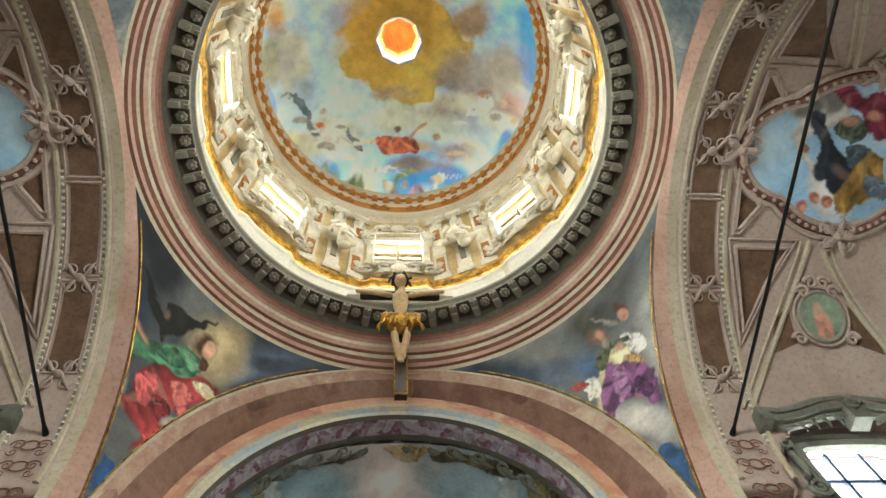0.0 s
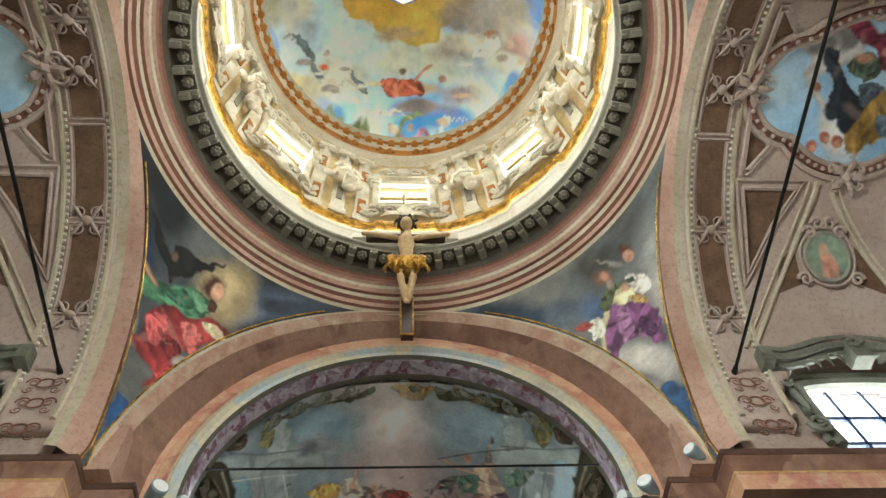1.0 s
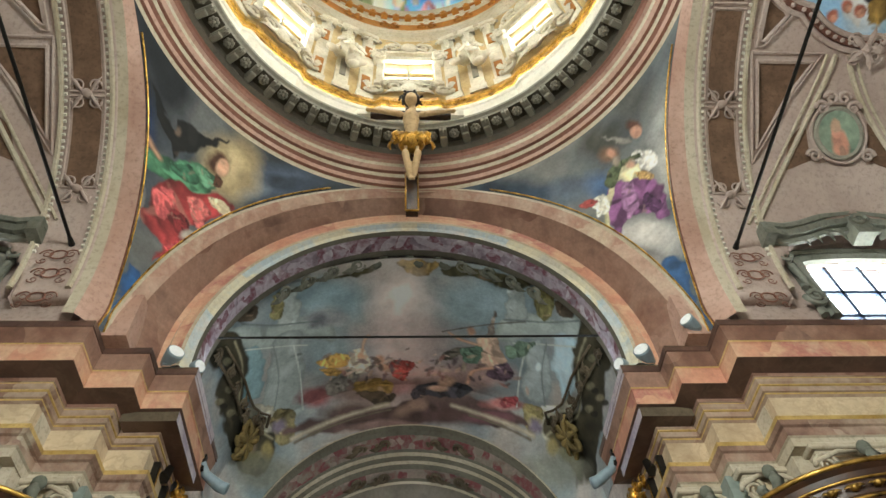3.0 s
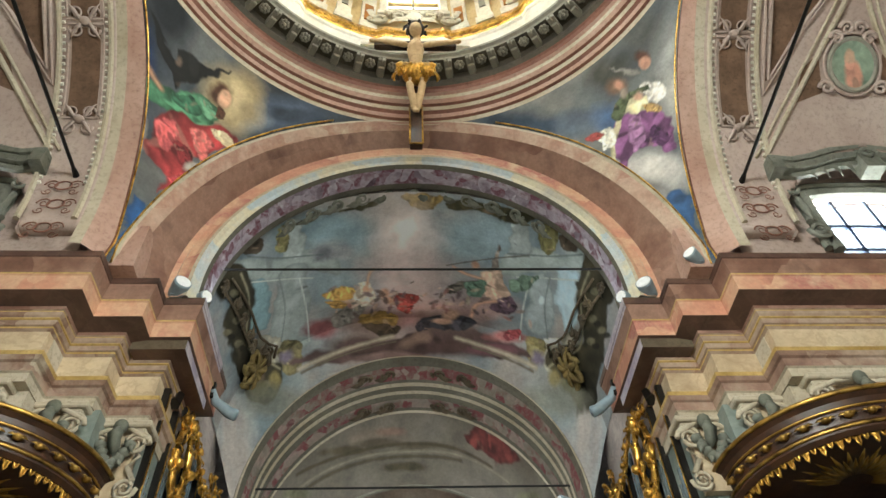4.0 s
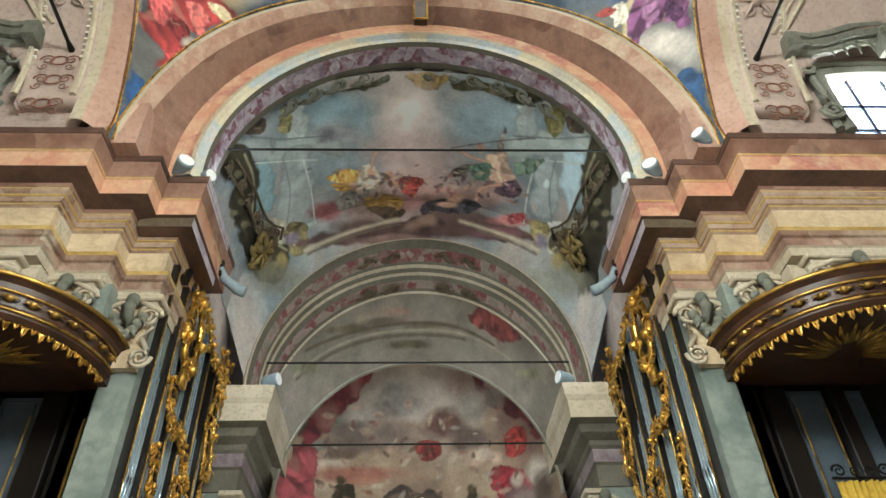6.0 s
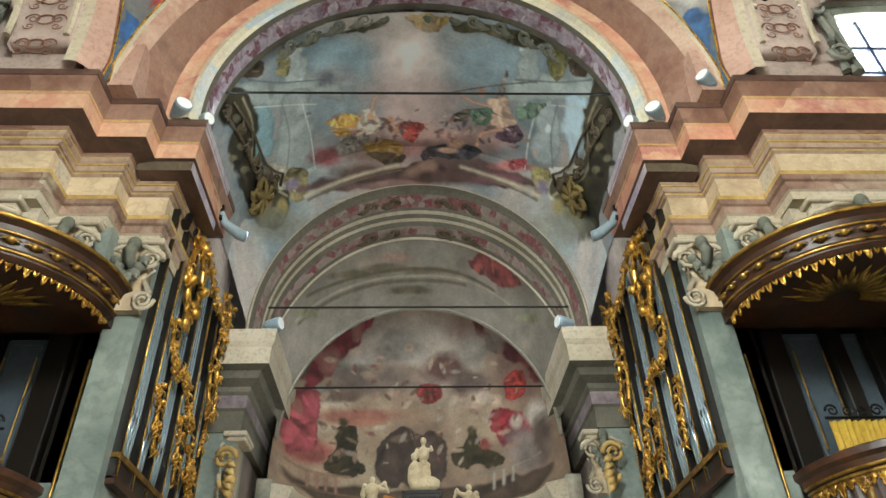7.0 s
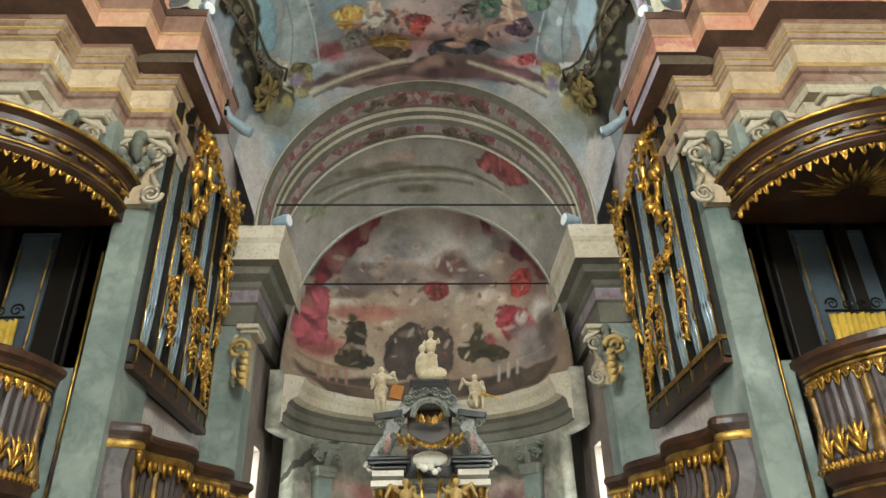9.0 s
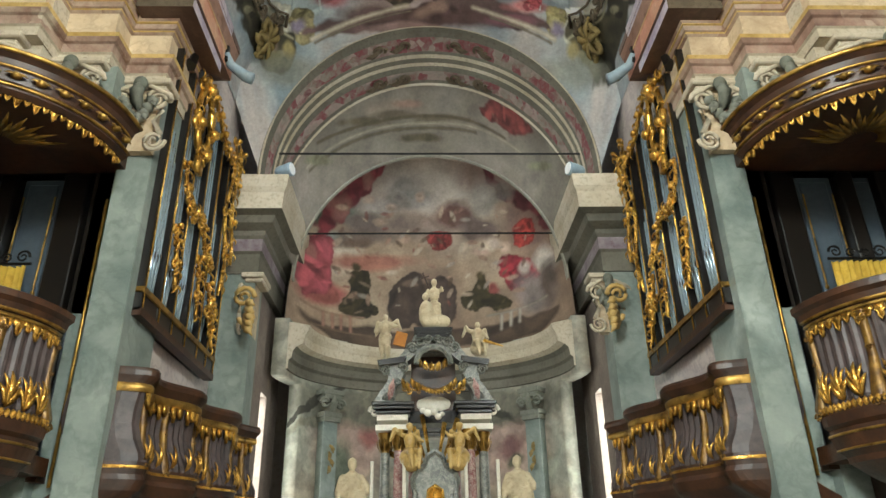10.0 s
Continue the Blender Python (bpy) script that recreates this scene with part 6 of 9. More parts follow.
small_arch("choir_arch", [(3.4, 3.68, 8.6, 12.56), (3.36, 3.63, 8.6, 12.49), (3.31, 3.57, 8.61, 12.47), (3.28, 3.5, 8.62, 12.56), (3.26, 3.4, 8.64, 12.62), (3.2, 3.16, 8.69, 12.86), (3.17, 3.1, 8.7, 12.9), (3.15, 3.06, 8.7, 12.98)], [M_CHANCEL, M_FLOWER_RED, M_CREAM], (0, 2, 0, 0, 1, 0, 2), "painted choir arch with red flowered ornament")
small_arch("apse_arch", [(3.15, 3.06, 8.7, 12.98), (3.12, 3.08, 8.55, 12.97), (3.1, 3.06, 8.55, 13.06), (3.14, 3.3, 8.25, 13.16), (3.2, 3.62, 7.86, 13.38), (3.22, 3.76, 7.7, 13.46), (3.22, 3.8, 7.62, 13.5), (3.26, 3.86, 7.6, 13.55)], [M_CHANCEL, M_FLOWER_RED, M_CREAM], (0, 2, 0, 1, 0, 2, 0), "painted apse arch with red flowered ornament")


def swag_fn(u, v):
    a = math.pi * (0.04 + 0.92 * u)
    return (-(3.26 - 0.28 * v) * math.cos(a), 13.55 + 1.07 * v, 7.6 - 0.55 * v + (3.86 - 0.62 * v) * math.sin(a))


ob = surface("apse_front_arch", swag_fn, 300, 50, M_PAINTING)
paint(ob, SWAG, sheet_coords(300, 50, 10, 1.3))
structure(ob, "plastered apse arch with painted swags", "arch")
small_arch("apse_rim", [(2.99, 3.25, 7.05, 14.61), (2.95, 3.21, 7.05, 14.6), (2.93, 3.19, 7.05, 14.66), (2.97, 3.23, 7.05, 14.72)], [M_GREY_STUCCO], (0, 0, 0), "narrow grey moulding at the edge of the apse")


def conch_fn(u, v):
    a = math.pi * u
    r = max(0.0, math.cos(math.pi / 2 * v)) ** 0.5
    return (-3.05 * math.cos(a) * r, 14.6 + 2.2 * math.sin(a) * r, 6.15 + 4.6 * math.sin(math.pi / 2 * v))


ob = surface("apse_conch", conch_fn, 340, 220, M_PAINTING)
paint(ob, CONCH, lambda q: (q.x, q.z))
structure(ob, "apse half dome painted with a crowd among clouds", "vault")


def apse_wall(u, v):
    a = math.pi * u
    return (-2.95 * math.cos(a), 14.6 + 2.25 * math.sin(a), 6.3 * v)


def apse_keep(u, v):
    z = 6.3 * v
    return 0.11 < u < 0.89 or z > 5.1


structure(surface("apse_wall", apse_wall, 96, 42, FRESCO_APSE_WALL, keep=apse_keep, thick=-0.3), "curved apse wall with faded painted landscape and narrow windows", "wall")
apse_path = [(-2.95 * math.cos(math.pi * k / 32), 14.6 + 2.25 * math.sin(math.pi * k / 32)) for k in range(33)]
apse_path = apse_path[::-1]
# lower bands in the dimmed plaster, upper ones cream
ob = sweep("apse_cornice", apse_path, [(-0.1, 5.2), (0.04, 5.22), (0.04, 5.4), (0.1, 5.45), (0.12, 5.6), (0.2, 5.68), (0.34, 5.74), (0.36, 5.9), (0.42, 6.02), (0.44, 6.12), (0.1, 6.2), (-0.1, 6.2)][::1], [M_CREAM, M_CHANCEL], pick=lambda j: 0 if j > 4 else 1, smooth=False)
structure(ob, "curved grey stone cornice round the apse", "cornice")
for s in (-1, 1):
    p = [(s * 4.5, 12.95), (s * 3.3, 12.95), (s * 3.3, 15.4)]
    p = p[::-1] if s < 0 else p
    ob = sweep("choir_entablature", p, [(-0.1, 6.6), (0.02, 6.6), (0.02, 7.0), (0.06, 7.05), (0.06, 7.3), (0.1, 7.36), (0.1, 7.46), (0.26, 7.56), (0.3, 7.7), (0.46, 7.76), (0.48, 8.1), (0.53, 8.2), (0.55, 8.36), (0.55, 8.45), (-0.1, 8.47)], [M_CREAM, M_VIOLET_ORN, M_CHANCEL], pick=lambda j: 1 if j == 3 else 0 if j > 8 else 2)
    structure(ob, "grey stone entablature block above a choir pier", "entablature")
    slab("choir_pier", s * 3.32, s * 4.5, 12.97, 13.55, 0, 8.4, M_MARBLE_GREY, "grey-green plastered choir pier", "pier", 0.01)
    slab("choir_wall", s * 3.4, s * 3.7, 13.55, 14.55, 0, 8.4, M_CHANCEL_ROSE, "plastered choir wall beside the window", "wall")
    slab("choir_wall_far", s * 3.4, s * 3.7, 15.1, 16.2, 0, 8.4, M_CHANCEL_ROSE, "plastered choir wall behind the window", "wall")
    slab("choir_wall_head", s * 3.4, s * 3.7, 14.55, 15.1, 4.75, 8.4, M_CHANCEL_ROSE, "plastered wall over the choir window", "wall")
    slab("choir_wall_sill", s * 3.4, s * 3.7, 14.55, 15.1, 0, 1.2, M_CHANCEL_ROSE, "plastered wall under the choir window", "wall")
    slab("chancel_wall", s * 3.97, s * 4.3, 9.9, 12.98, 0, 10.9, M_CHANCEL_MARBLE, "pale marbled chancel side wall", "wall")



def on_chancel(deg, v, lift=0.05):
    """Point on the chancel vault, degrees from the crown (right positive), v from 0 at the arch to 1 at the choir."""
    a = radians(deg)
    return Vector(((3.95 - lift) * math.sin(a), 9.25 + 3.35 * v, ARCH_Z - 0.1 + (3.5 - 0.35 * v - lift) * math.cos(a)))


vault = bpy.data.objects["chancel_vault"]
for s in (-1, 1):
    path = [(63, 0.12), (60, 0.3), (58, 0.45), (57, 0.6), (56, 0.7), (53, 0.8), (50, 0.86), (52, 0.94)]
    bm = bmesh.new()
    for off in (0, 5):
        tube(bm, [on_chancel(s * (d + off), v) for d, v in path], 0.035 if off else 0.03, 6)
    for k, (d, v) in enumerate(path):
        c = on_chancel(s * (d + 4), v, 0.08)
        n = (Vector((0, c.y, ARCH_Z)) - c).normalized()
        t1 = Vector((0, 1, 0))
        scroll(bm, c, 0.13, 1.6, 0.03, t1 * (1 if k % 2 else -1), n.cross(t1))
        for h in (-1, 0, 1):
            leaf(bm, c, c + t1 * 0.16 * h + n.cross(t1) * 0.17 * s * (-1 if k % 2 else 1), 0.07, n * 0.04)
    part("stucco_frame", bm, M_STONE_BROWN, vault, "dark brown-green rocaille frame")
    bm = bmesh.new()
    c = on_chancel(s * 62, 0.9, 0.1)
    n = (Vector((0, c.y, ARCH_Z)) - c).normalized()
    t1, t2 = Vector((0, 1, 0)), n.cross(Vector((0, 1, 0)))
    for k in range(7):
        a = k * 0.9
        leaf(bm, c, c + t1 * 0.5 * math.cos(a) + t2 * 0.5 * math.sin(a), 0.12, n * 0.1)
        scroll(bm, c + t1 * 0.3 * math.cos(a) + t2 * 0.3 * math.sin(a), 0.18, 1.5, 0.06, t1, t2, a)
    part("cartouche", bm, M_GOLD_FADED, vault, "faded ochre rocaille cartouche")
for y0, rr, zc, mt in ((9.1, 3.5, ARCH_Z, M_STONE_DARK), (12.72, 3.34, 8.63, M_STONE_BROWN), (13.26, 3.4, 8.1, M_STONE_BROWN)):
    bm = bmesh.new()
    for k in range(-5, 6):
        if abs(k) < 1 and y0 > 10:
            continue
        a = math.pi / 2 + k * (0.16 if y0 < 10 else 0.12) * (1.4 if y0 > 10 else 1)
        c = Vector((math.cos(a) * (rr - 0.05), y0, zc + math.sin(a) * (rr - 0.05)))
        t = Vector((-math.sin(a), 0, math.cos(a)))
        if y0 < 10 or abs(k) < 3:
            scroll(bm, c, 0.16, 1.5, 0.045, t * (1 if k % 2 else -1), (0, 1, 0))
            leaf(bm, c, c + t * 0.35 * (1 if k > 0 else -1) + Vector((0, 0.1, 0)), 0.1, (-math.cos(a) * 0.08, 0, -math.sin(a) * 0.08))
    structure(part("arch_ornament", bm, mt), "dark stucco leafwork under an arch", "ornament")

# ---- outer shell that closes the place ----
for s in (-1, 1):
    slab("outer_wall", s * 11.4, s * 11.7, -18, 17.6, -0.2, 15.2, M_NAVE, "plain outer masonry wall", "wall")
slab("east_wall", -11.7, 11.7, 17.6, 17.9, -0.2, 15.2, M_NAVE, "plain outer masonry wall", "wall")


def roof_fn(u, v):
    a = 2 * math.pi * u
    c, d = math.sin(a), math.cos(a)
    k = 1 / max(abs(c), abs(d))
    inner, outer = Vector((5.3 * c, 3.0 + 5.3 * d)), Vector((11.7 * c * k, -0.2 + 18 * d * k))
    q = inner.lerp(outer, v)
    return (q.x, q.y, 15.15)


structure(surface("roof", roof_fn, 64, 2, M_NAVE, thick=0.2), "plain roof slab round the drum", "roof")

# ---- floor and the nave behind ----
fl = mesh_object("floor", [(-12, -20, 0), (12, -20, 0), (12, 18, 0), (-12, 18, 0), (-12, -20, -0.3), (12, -20, -0.3), (12, 18, -0.3), (-12, 18, -0.3)],
                 [(0, 1, 2, 3), (4, 5, 6, 7), (0, 1, 5, 4), (1, 2, 6, 5), (2, 3, 7, 6), (3, 0, 4, 7)], M_FLOOR)
structure(fl, "worn stone floor", "floor")


def nave_fn(u, v):
    y = -3.4 - 14 * v
    if u < 0.3:
        return (-6.6, y, 10.3 * u / 0.3)
    if u > 0.7:
        return (6.6, y, 10.3 * (1 - u) / 0.3)
    a = math.pi * (u - 0.3) / 0.4
    return (-6.6 * math.cos(a), y, 10.3 + 4.6 * math.sin(a))


structure(surface("nave_vault", nave_fn, 40, 8, M_NAVE), "plain plastered nave walls and vault", "wall")
nw = mesh_object("nave_end_wall", [(-6.6, -17.4, 0), (6.6, -17.4, 0), (6.6, -17.4, 15), (-6.6, -17.4, 15), (-6.6, -17.7, 0), (6.6, -17.7, 0), (6.6, -17.7, 15), (-6.6, -17.7, 15)],
                 [(0, 1, 2, 3), (4, 5, 6, 7), (0, 1, 5, 4), (1, 2, 6, 5), (2, 3, 7, 6), (3, 0, 4, 7)], M_NAVE)
structure(nw, "plain plastered west wall of the nave", "wall")
for s in (-1, 1):
    for ya, yb in ((-1.7, -2.0),):
        w = mesh_object("transept_back_wall", [(s * 4.2, ya, 0), (s * 11.1, ya, 0), (s * 11.1, ya, 13), (s * 4.2, ya, 13), (s * 4.2, yb, 0), (s * 11.1, yb, 0), (s * 11.1, yb, 13), (s * 4.2, yb, 13)],
                        [(0, 1, 2, 3), (4, 5, 6, 7), (0, 1, 5, 4), (1, 2, 6, 5), (2, 3, 7, 6), (3, 0, 4, 7)], M_NAVE)
        structure(w, "plain plastered wall behind", "wall")


# blocks from which the chancel arch springs
for s in (-1, 1):
    x0, x1, y0, y1, z0, z1 = sorted((s * 4.3, s * 5.2)) + [7.62, 8.5, 9.85, 10.8]
    vs = [(x, y, z) for z in (z0, z1) for y in (y0, y1) for x in (x0, x1)]
    ob = mesh_object("arch_springer", vs, [(0, 1, 3, 2), (4, 5, 7, 6), (0, 1, 5, 4), (2, 3, 7, 6), (0, 2, 6, 4), (1, 3, 7, 5)], M_PINK)
    structure(ob, "pink stucco block under the chancel arch", "arch")


# ---- stucco of the transept vaults ----
def on_vault(s, x, deg, r=4.2):
    a = radians(deg)
    return (s * x, CY + r * math.sin(a), ARCH_Z + r * math.cos(a))


def vault_patch(name, s, corners, lift, material, label="", parent=None, n=10):
    """A raised panel on the barrel; corners (x, degrees) in turn round a quadrilateral."""
    (a, b, c, d) = corners

    def pt(u, v, r):
        x = (a[0] * (1 - u) + b[0] * u) * (1 - v) + (d[0] * (1 - u) + c[0] * u) * v
        g = (a[1] * (1 - u) + b[1] * u) * (1 - v) + (d[1] * (1 - u) + c[1] * u) * v
        return on_vault(s, x, g, r)
    bm = bmesh.new()
    top = [[bm.verts.new(pt(i / n, j / n, 4.2 - lift)) for i in range(n + 1)] for j in range(n + 1)]
    for j in range(n):
        for i in range(n):
            bm.faces.new((top[j][i], top[j][i + 1], top[j + 1][i + 1], top[j + 1][i]))
    rim = [top[0][i] for i in range(n)] + [top[j][n] for j in range(n)] + [top[n][i] for i in range(n, 0, -1)] + [top[j][0] for j in range(n, 0, -1)]
    low = [bm.verts.new(v.co + (v.co - Vector((v.co.x, CY, ARCH_Z))).normalized() * (lift + 0.03)) for v in rim]
    for k in range(len(rim)):
        m = (k + 1) % len(rim)
        bm.faces.new((rim[k], rim[m], low[m], low[k]))
    return part(name, bm, material, parent, label)


def vault_line(bm, s, pts, r, lift=0.02, seg=6):
    tube(bm, [on_vault(s, x, g, 4.2 - lift) for x, g in pts], r, seg)


def beads(bm, s, pts, step, size):
    for (x0, g0), (x1, g1) in zip(pts, pts[1:]):
        length = math.hypot(x1 - x0, radians(g1 - g0) * 4.2)
        for k in range(max(1, int(length / step))):
            t = k * step / length
            box(bm, *on_vault(s, x0 + (x1 - x0) * t, g0 + (g1 - g0) * t, 4.17), size, size, size)


def medal_edge(a):
    """Radius of the four-lobed frame round (8.3, 2.95) towards the angle a."""
    best = 1.38
    for cx in (-1.05, 1.05):
        c, q = math.cos(a), math.sin(a)
        b = cx * c
        disc = b * b - cx * cx + 0.86 ** 2
        if disc > 0:
            best = max(best, b + math.sqrt(disc)) if b > 0 else best
    return best


for s in (-1, 1):
    arch = bpy.data.objects["transept_vault" if s < 0 else "transept_vault.001"]
    # the broad band beside the crossing
    for k in range(7):
        g0 = -84 + 24 * k + 1.2
        g1 = g0 + 21.6
        if k == 3:
            g0, g1 = -10.8, 10.8
        if k in (0, 6):
            continue
        vault_patch("panel", s, ((5.42, g0), (5.9, g0), (5.9, g1), (5.42, g1)), 0.012, M_BROWN_PANEL, "", arch)
        bm = bmesh.new()
        for x in (5.36, 5.96):
            vault_line(bm, s, [(x, g0 + (g1 - g0) * i / 12) for i in range(13)], 0.022)
        for g in (g0 - 0.6, g1 + 0.6):
            vault_line(bm, s, [(5.36, g), (5.66, g), (5.96, g)], 0.022)
        part("panel_frame", bm, M_ROSE_WHITE, arch)
        # carved knot between the panels
        bm = bmesh.new()
        c = on_vault(s, 5.66, g1 + 1.2 if k != 3 else 0, 4.15)
        n = Vector((0, CY - c[1], ARCH_Z - c[2])).normalized()
        t1, t2 = Vector((1, 0, 0)), n.cross(Vector((1, 0, 0)))
        for h in (-1, 1):
            for q in (-1, 1):
                scroll(bm, Vector(c) + t1 * 0.14 * h + t2 * 0.14 * q, 0.12, 1.3, 0.02, t1 * h, t2 * q)
                leaf(bm, Vector(c) + t1 * 0.05 * h, Vector(c) + t1 * 0.26 * h + t2 * 0.3 * q, 0.045, n * 0.03)
        blob(bm, c, (0.1, 0.1, 0.05), 2)
        part("stucco_knot", bm, M_ROSE_WHITE, arch)
    bm = bmesh.new()
    for x in (5.24, 6.1):
        vault_line(bm, s, [(x, -88 + 176 * i / 60) for i in range(61)], 0.05)
    part("rib", bm, M_CREAM, arch)
    bm = bmesh.new()
    for x in (5.3, 6.02):
        beads(bm, s, [(x, -80), (x, -10)], 0.12, 0.045)
        beads(bm, s, [(x, 10), (x, 80)], 0.12, 0.045)
    tagged(part("bead_row", bm, M_WHITE_STUCCO, arch), kind="stuff")
    # four-lobed painting on the crown
    bm = bmesh.new()
    mid = bm.verts.new(on_vault(s, 8.3, math.degrees(math.asin(-0.05 / 4.2)), 4.17))
    N = 192
    rows = []
    for ring in [(i + 1) / 48 for i in range(48)]:
        row = []
        for k in range(N):
            a = 2 * math.pi * k / N
            e = medal_edge(a) * ring
            row.append(bm.verts.new(on_vault(s, 8.3 + e * math.cos(a), math.degrees((-0.05 + e * math.sin(a)) / 4.2), 4.17)))
        rows.append(row)
    for k in range(N):
        bm.faces.new((mid, rows[0][k], rows[0][(k + 1) % N]))
        for p, q in zip(rows, rows[1:]):
            bm.faces.new((p[k], q[k], q[(k + 1) % N], p[(k + 1) % N]))
    med = part("painted_medallion", bm, M_PAINTING, arch, "four-lobed sky painting with dark-robed figures", True)
    paint(med, MEDAL if s > 0 else canvas(MEDAL["ground"], MEDAL["gain"], 40), lambda q: (q.x, q.y))
    for off, rad, mt in ((0.05, 0.06, M_ROSE_WHITE), (0.17, 0.07, M_PINK_DEEP_SHADE), (0.3, 0.06, M_ROSE_WHITE)):
        bm = bmesh.new()
        pts = []
        for k in range(N + 1):
            a = 2 * math.pi * k / N
            e = medal_edge(a) + off
            pts.append((8.3 + e * math.cos(a), math.degrees((-0.05 + e * math.sin(a)) / 4.2)))
        vault_line(bm, s, pts, rad)
        part("medallion_frame", bm, mt, arch)
    bm = bmesh.new()
    for k in range(60):
        a = 2 * math.pi * k / 60
        e = medal_edge(a) + 0.17
        blob(bm, on_vault(s, 8.3 + e * math.cos(a), math.degrees((-0.05 + e * math.sin(a)) / 4.2), 4.11), (0.05, 0.05, 0.04), 1)
    tagged(part("egg_moulding", bm, M_ROSE_WHITE, arch), kind="stuff")
    for gx, gg in ((6.2, -0.6), (8.3, 21.5), (8.3, -22.5)):
        bm = bmesh.new()
        c = Vector(on_vault(s, gx, gg, 4.12))
        n = Vector((0, CY - c.y, ARCH_Z - c.z)).normalized()
        t1, t2 = Vector((1, 0, 0)), n.cross(Vector((1, 0, 0)))
        for h in (-1, 1):
            for q in (-1, 1):
                scroll(bm, c + t1 * 0.2 * h + t2 * 0.14 * q, 0.15, 1.4, 0.03, t1 * h, t2 * q)
        for k in range(5):
            leaf(bm, c, c + t1 * 0.42 * math.cos(k * 1.26) + t2 * 0.42 * math.sin(k * 1.26), 0.08, n * 0.06)
        blob(bm, c, (0.12, 0.12, 0.12), 1)
        part("shell_ornament", bm, M_ROSE_WHITE, arch)
    # framed brown fields round the painting and down the haunches
    for q in (-1, 1):
        for tri in (((6.3, 4.5 * q), (6.75, 14 * q), (6.4, 20 * q), (6.3, 20 * q)), ((6.3, 25 * q), (7.35, 25 * q), (6.9, 34 * q), (6.3, 47 * q))):
            vault_patch("field", s, tri, 0.01, M_BROWN_PANEL, "", arch)
            bm = bmesh.new()
            vault_line(bm, s, list(tri) + [tri[0]], 0.045)
            cx, cg = sum(p[0] for p in tri) / 4, sum(p[1] for p in tri) / 4
            vault_line(bm, s, [(cx + (x - cx) * 1.28, cg + (g - cg) * 1.28) for x, g in tri] + [(cx + (tri[0][0] - cx) * 1.28, cg + (tri[0][1] - cg) * 1.28)], 0.03)
            part("field_frame", bm, M_ROSE_WHITE, arch)
        # ribs of the sail over the window
        for h in (-1, 1):
            for off in (0.0, 0.16):
                bm = bmesh.new()
                vault_line(bm, s, [(7.9 + h * (0.12 + off + 1.75 * k ** 1.25), q * (23 + 45 * k)) for k in [i / 14 for i in range(15)]], 0.05 if off == 0 else 0.03)
                part("rib", bm, M_CREAM, arch)
            vault_patch("field", s, ((7.86 + h * 0.55, 50 * q), (7.86 + h * 1.1, 53 * q), (7.86 + h * 0.9, 44 * q), (7.86 + h * 0.6, 40 * q)), 0.01, M_BROWN_PANEL, "", arch)
    # the small round painting
    bm = bmesh.new()
    cv = bm.verts.new(on_vault(s, 7.86, 43, 4.12))
    rv = [bm.verts.new(on_vault(s, 7.86 + 0.4 * math.cos(2 * math.pi * k / 32), 43 + math.degrees(0.45 * math.sin(2 * math.pi * k / 32) / 4.2), 4.12)) for k in range(32)]
    for k in range(32):
        bm.faces.new((cv, rv[k], rv[(k + 1) % 32]))
    part("small_medallion", bm, FRESCO_SMALL, arch, "round painting of a figure in a garden")
    for rr, th, mt in ((0.43, 0.05, M_GREY_STUCCO), (0.53, 0.03, M_ROSE_WHITE)):
        bm = bmesh.new()
        vault_line(bm, s, [(7.86 + rr * math.cos(2 * math.pi * k / 32), 43 + math.degrees((rr + 0.05) * math.sin(2 * math.pi * k / 32) / 4.2)) for k in range(33)], th, 0.06)
        part("medallion_frame", bm, mt, arch)
    bm = bmesh.new()
    for h in (-1, 1):
        for g, w in ((34, 0.12), (36.5, 0.3), (49, 0.5)):
            c = Vector(on_vault(s, 7.86 + h * w, g, 4.13))
            n = Vector((0, CY - c.y, ARCH_Z - c.z)).normalized()
            scroll(bm, c, 0.14, 1.4, 0.045, (h, 0, 0), n.cross(Vector((1, 0, 0))))
    part("scrollwork", bm, M_ROSE_WHITE, arch)

    # window in the upper wall: reveal, frame, hood and panes
    win = thing("window", (s * 7.87, 7.42, 9.95), "arched window with grey stucco hood and blue-grey bars", "window", "arched transept windows")
    bm = bmesh.new()
    N = 24
    rows = []
    for k in range(N + 1):
        a = math.pi * k / N
        x, z = 1.85 * math.cos(a), 10.2 + 1.85 * math.sin(a)
        y = CY + math.sqrt(max(0.1, SIDE_R ** 2 - (z - ARCH_Z) ** 2)) - 7.42
        rows.append((bm.verts.new((x, y - 0.02, z - 9.95)), bm.verts.new((x * 0.99, 0.02, min(z - 9.95, 2.1)))))
    for p, q in zip(rows, rows[1:]):
        bm.faces.new((p[0], p[1], q[1], q[0]))
    part("reveal", bm, M_ROSE_WHITE, win)

    def arch_bar(bm, w, zb, rise, y, r, seg=6):
        pts = [(-w, y, 0.0)] + [(-w * math.cos(math.pi * k / 20), y, zb + rise * math.sin(math.pi * k / 20)) for k in range(21)] + [(w, y, 0.0)]
        tube(bm, pts, r, seg)
    for w, r, y, mt in ((1.2, 0.1, -0.06, M_STONE_DARK), (1.4, 0.07, -0.1, M_STONE_DARK)):
        bm = bmesh.new()
        arch_bar(bm, w, 1.36 + 0.6 * (w - 1.12), 0.17, y, r)
        part("window_frame", bm, mt, win)
    bm = bmesh.new()
    hood = [(-1.85, 1.85), (-1.75, 1.95), (-1.45, 1.9), (-1.1, 2.0), (-0.6, 2.22), (0, 2.32), (0.6, 2.22), (1.1, 2.0), (1.45, 1.9), (1.75, 1.95), (1.85, 1.85)]
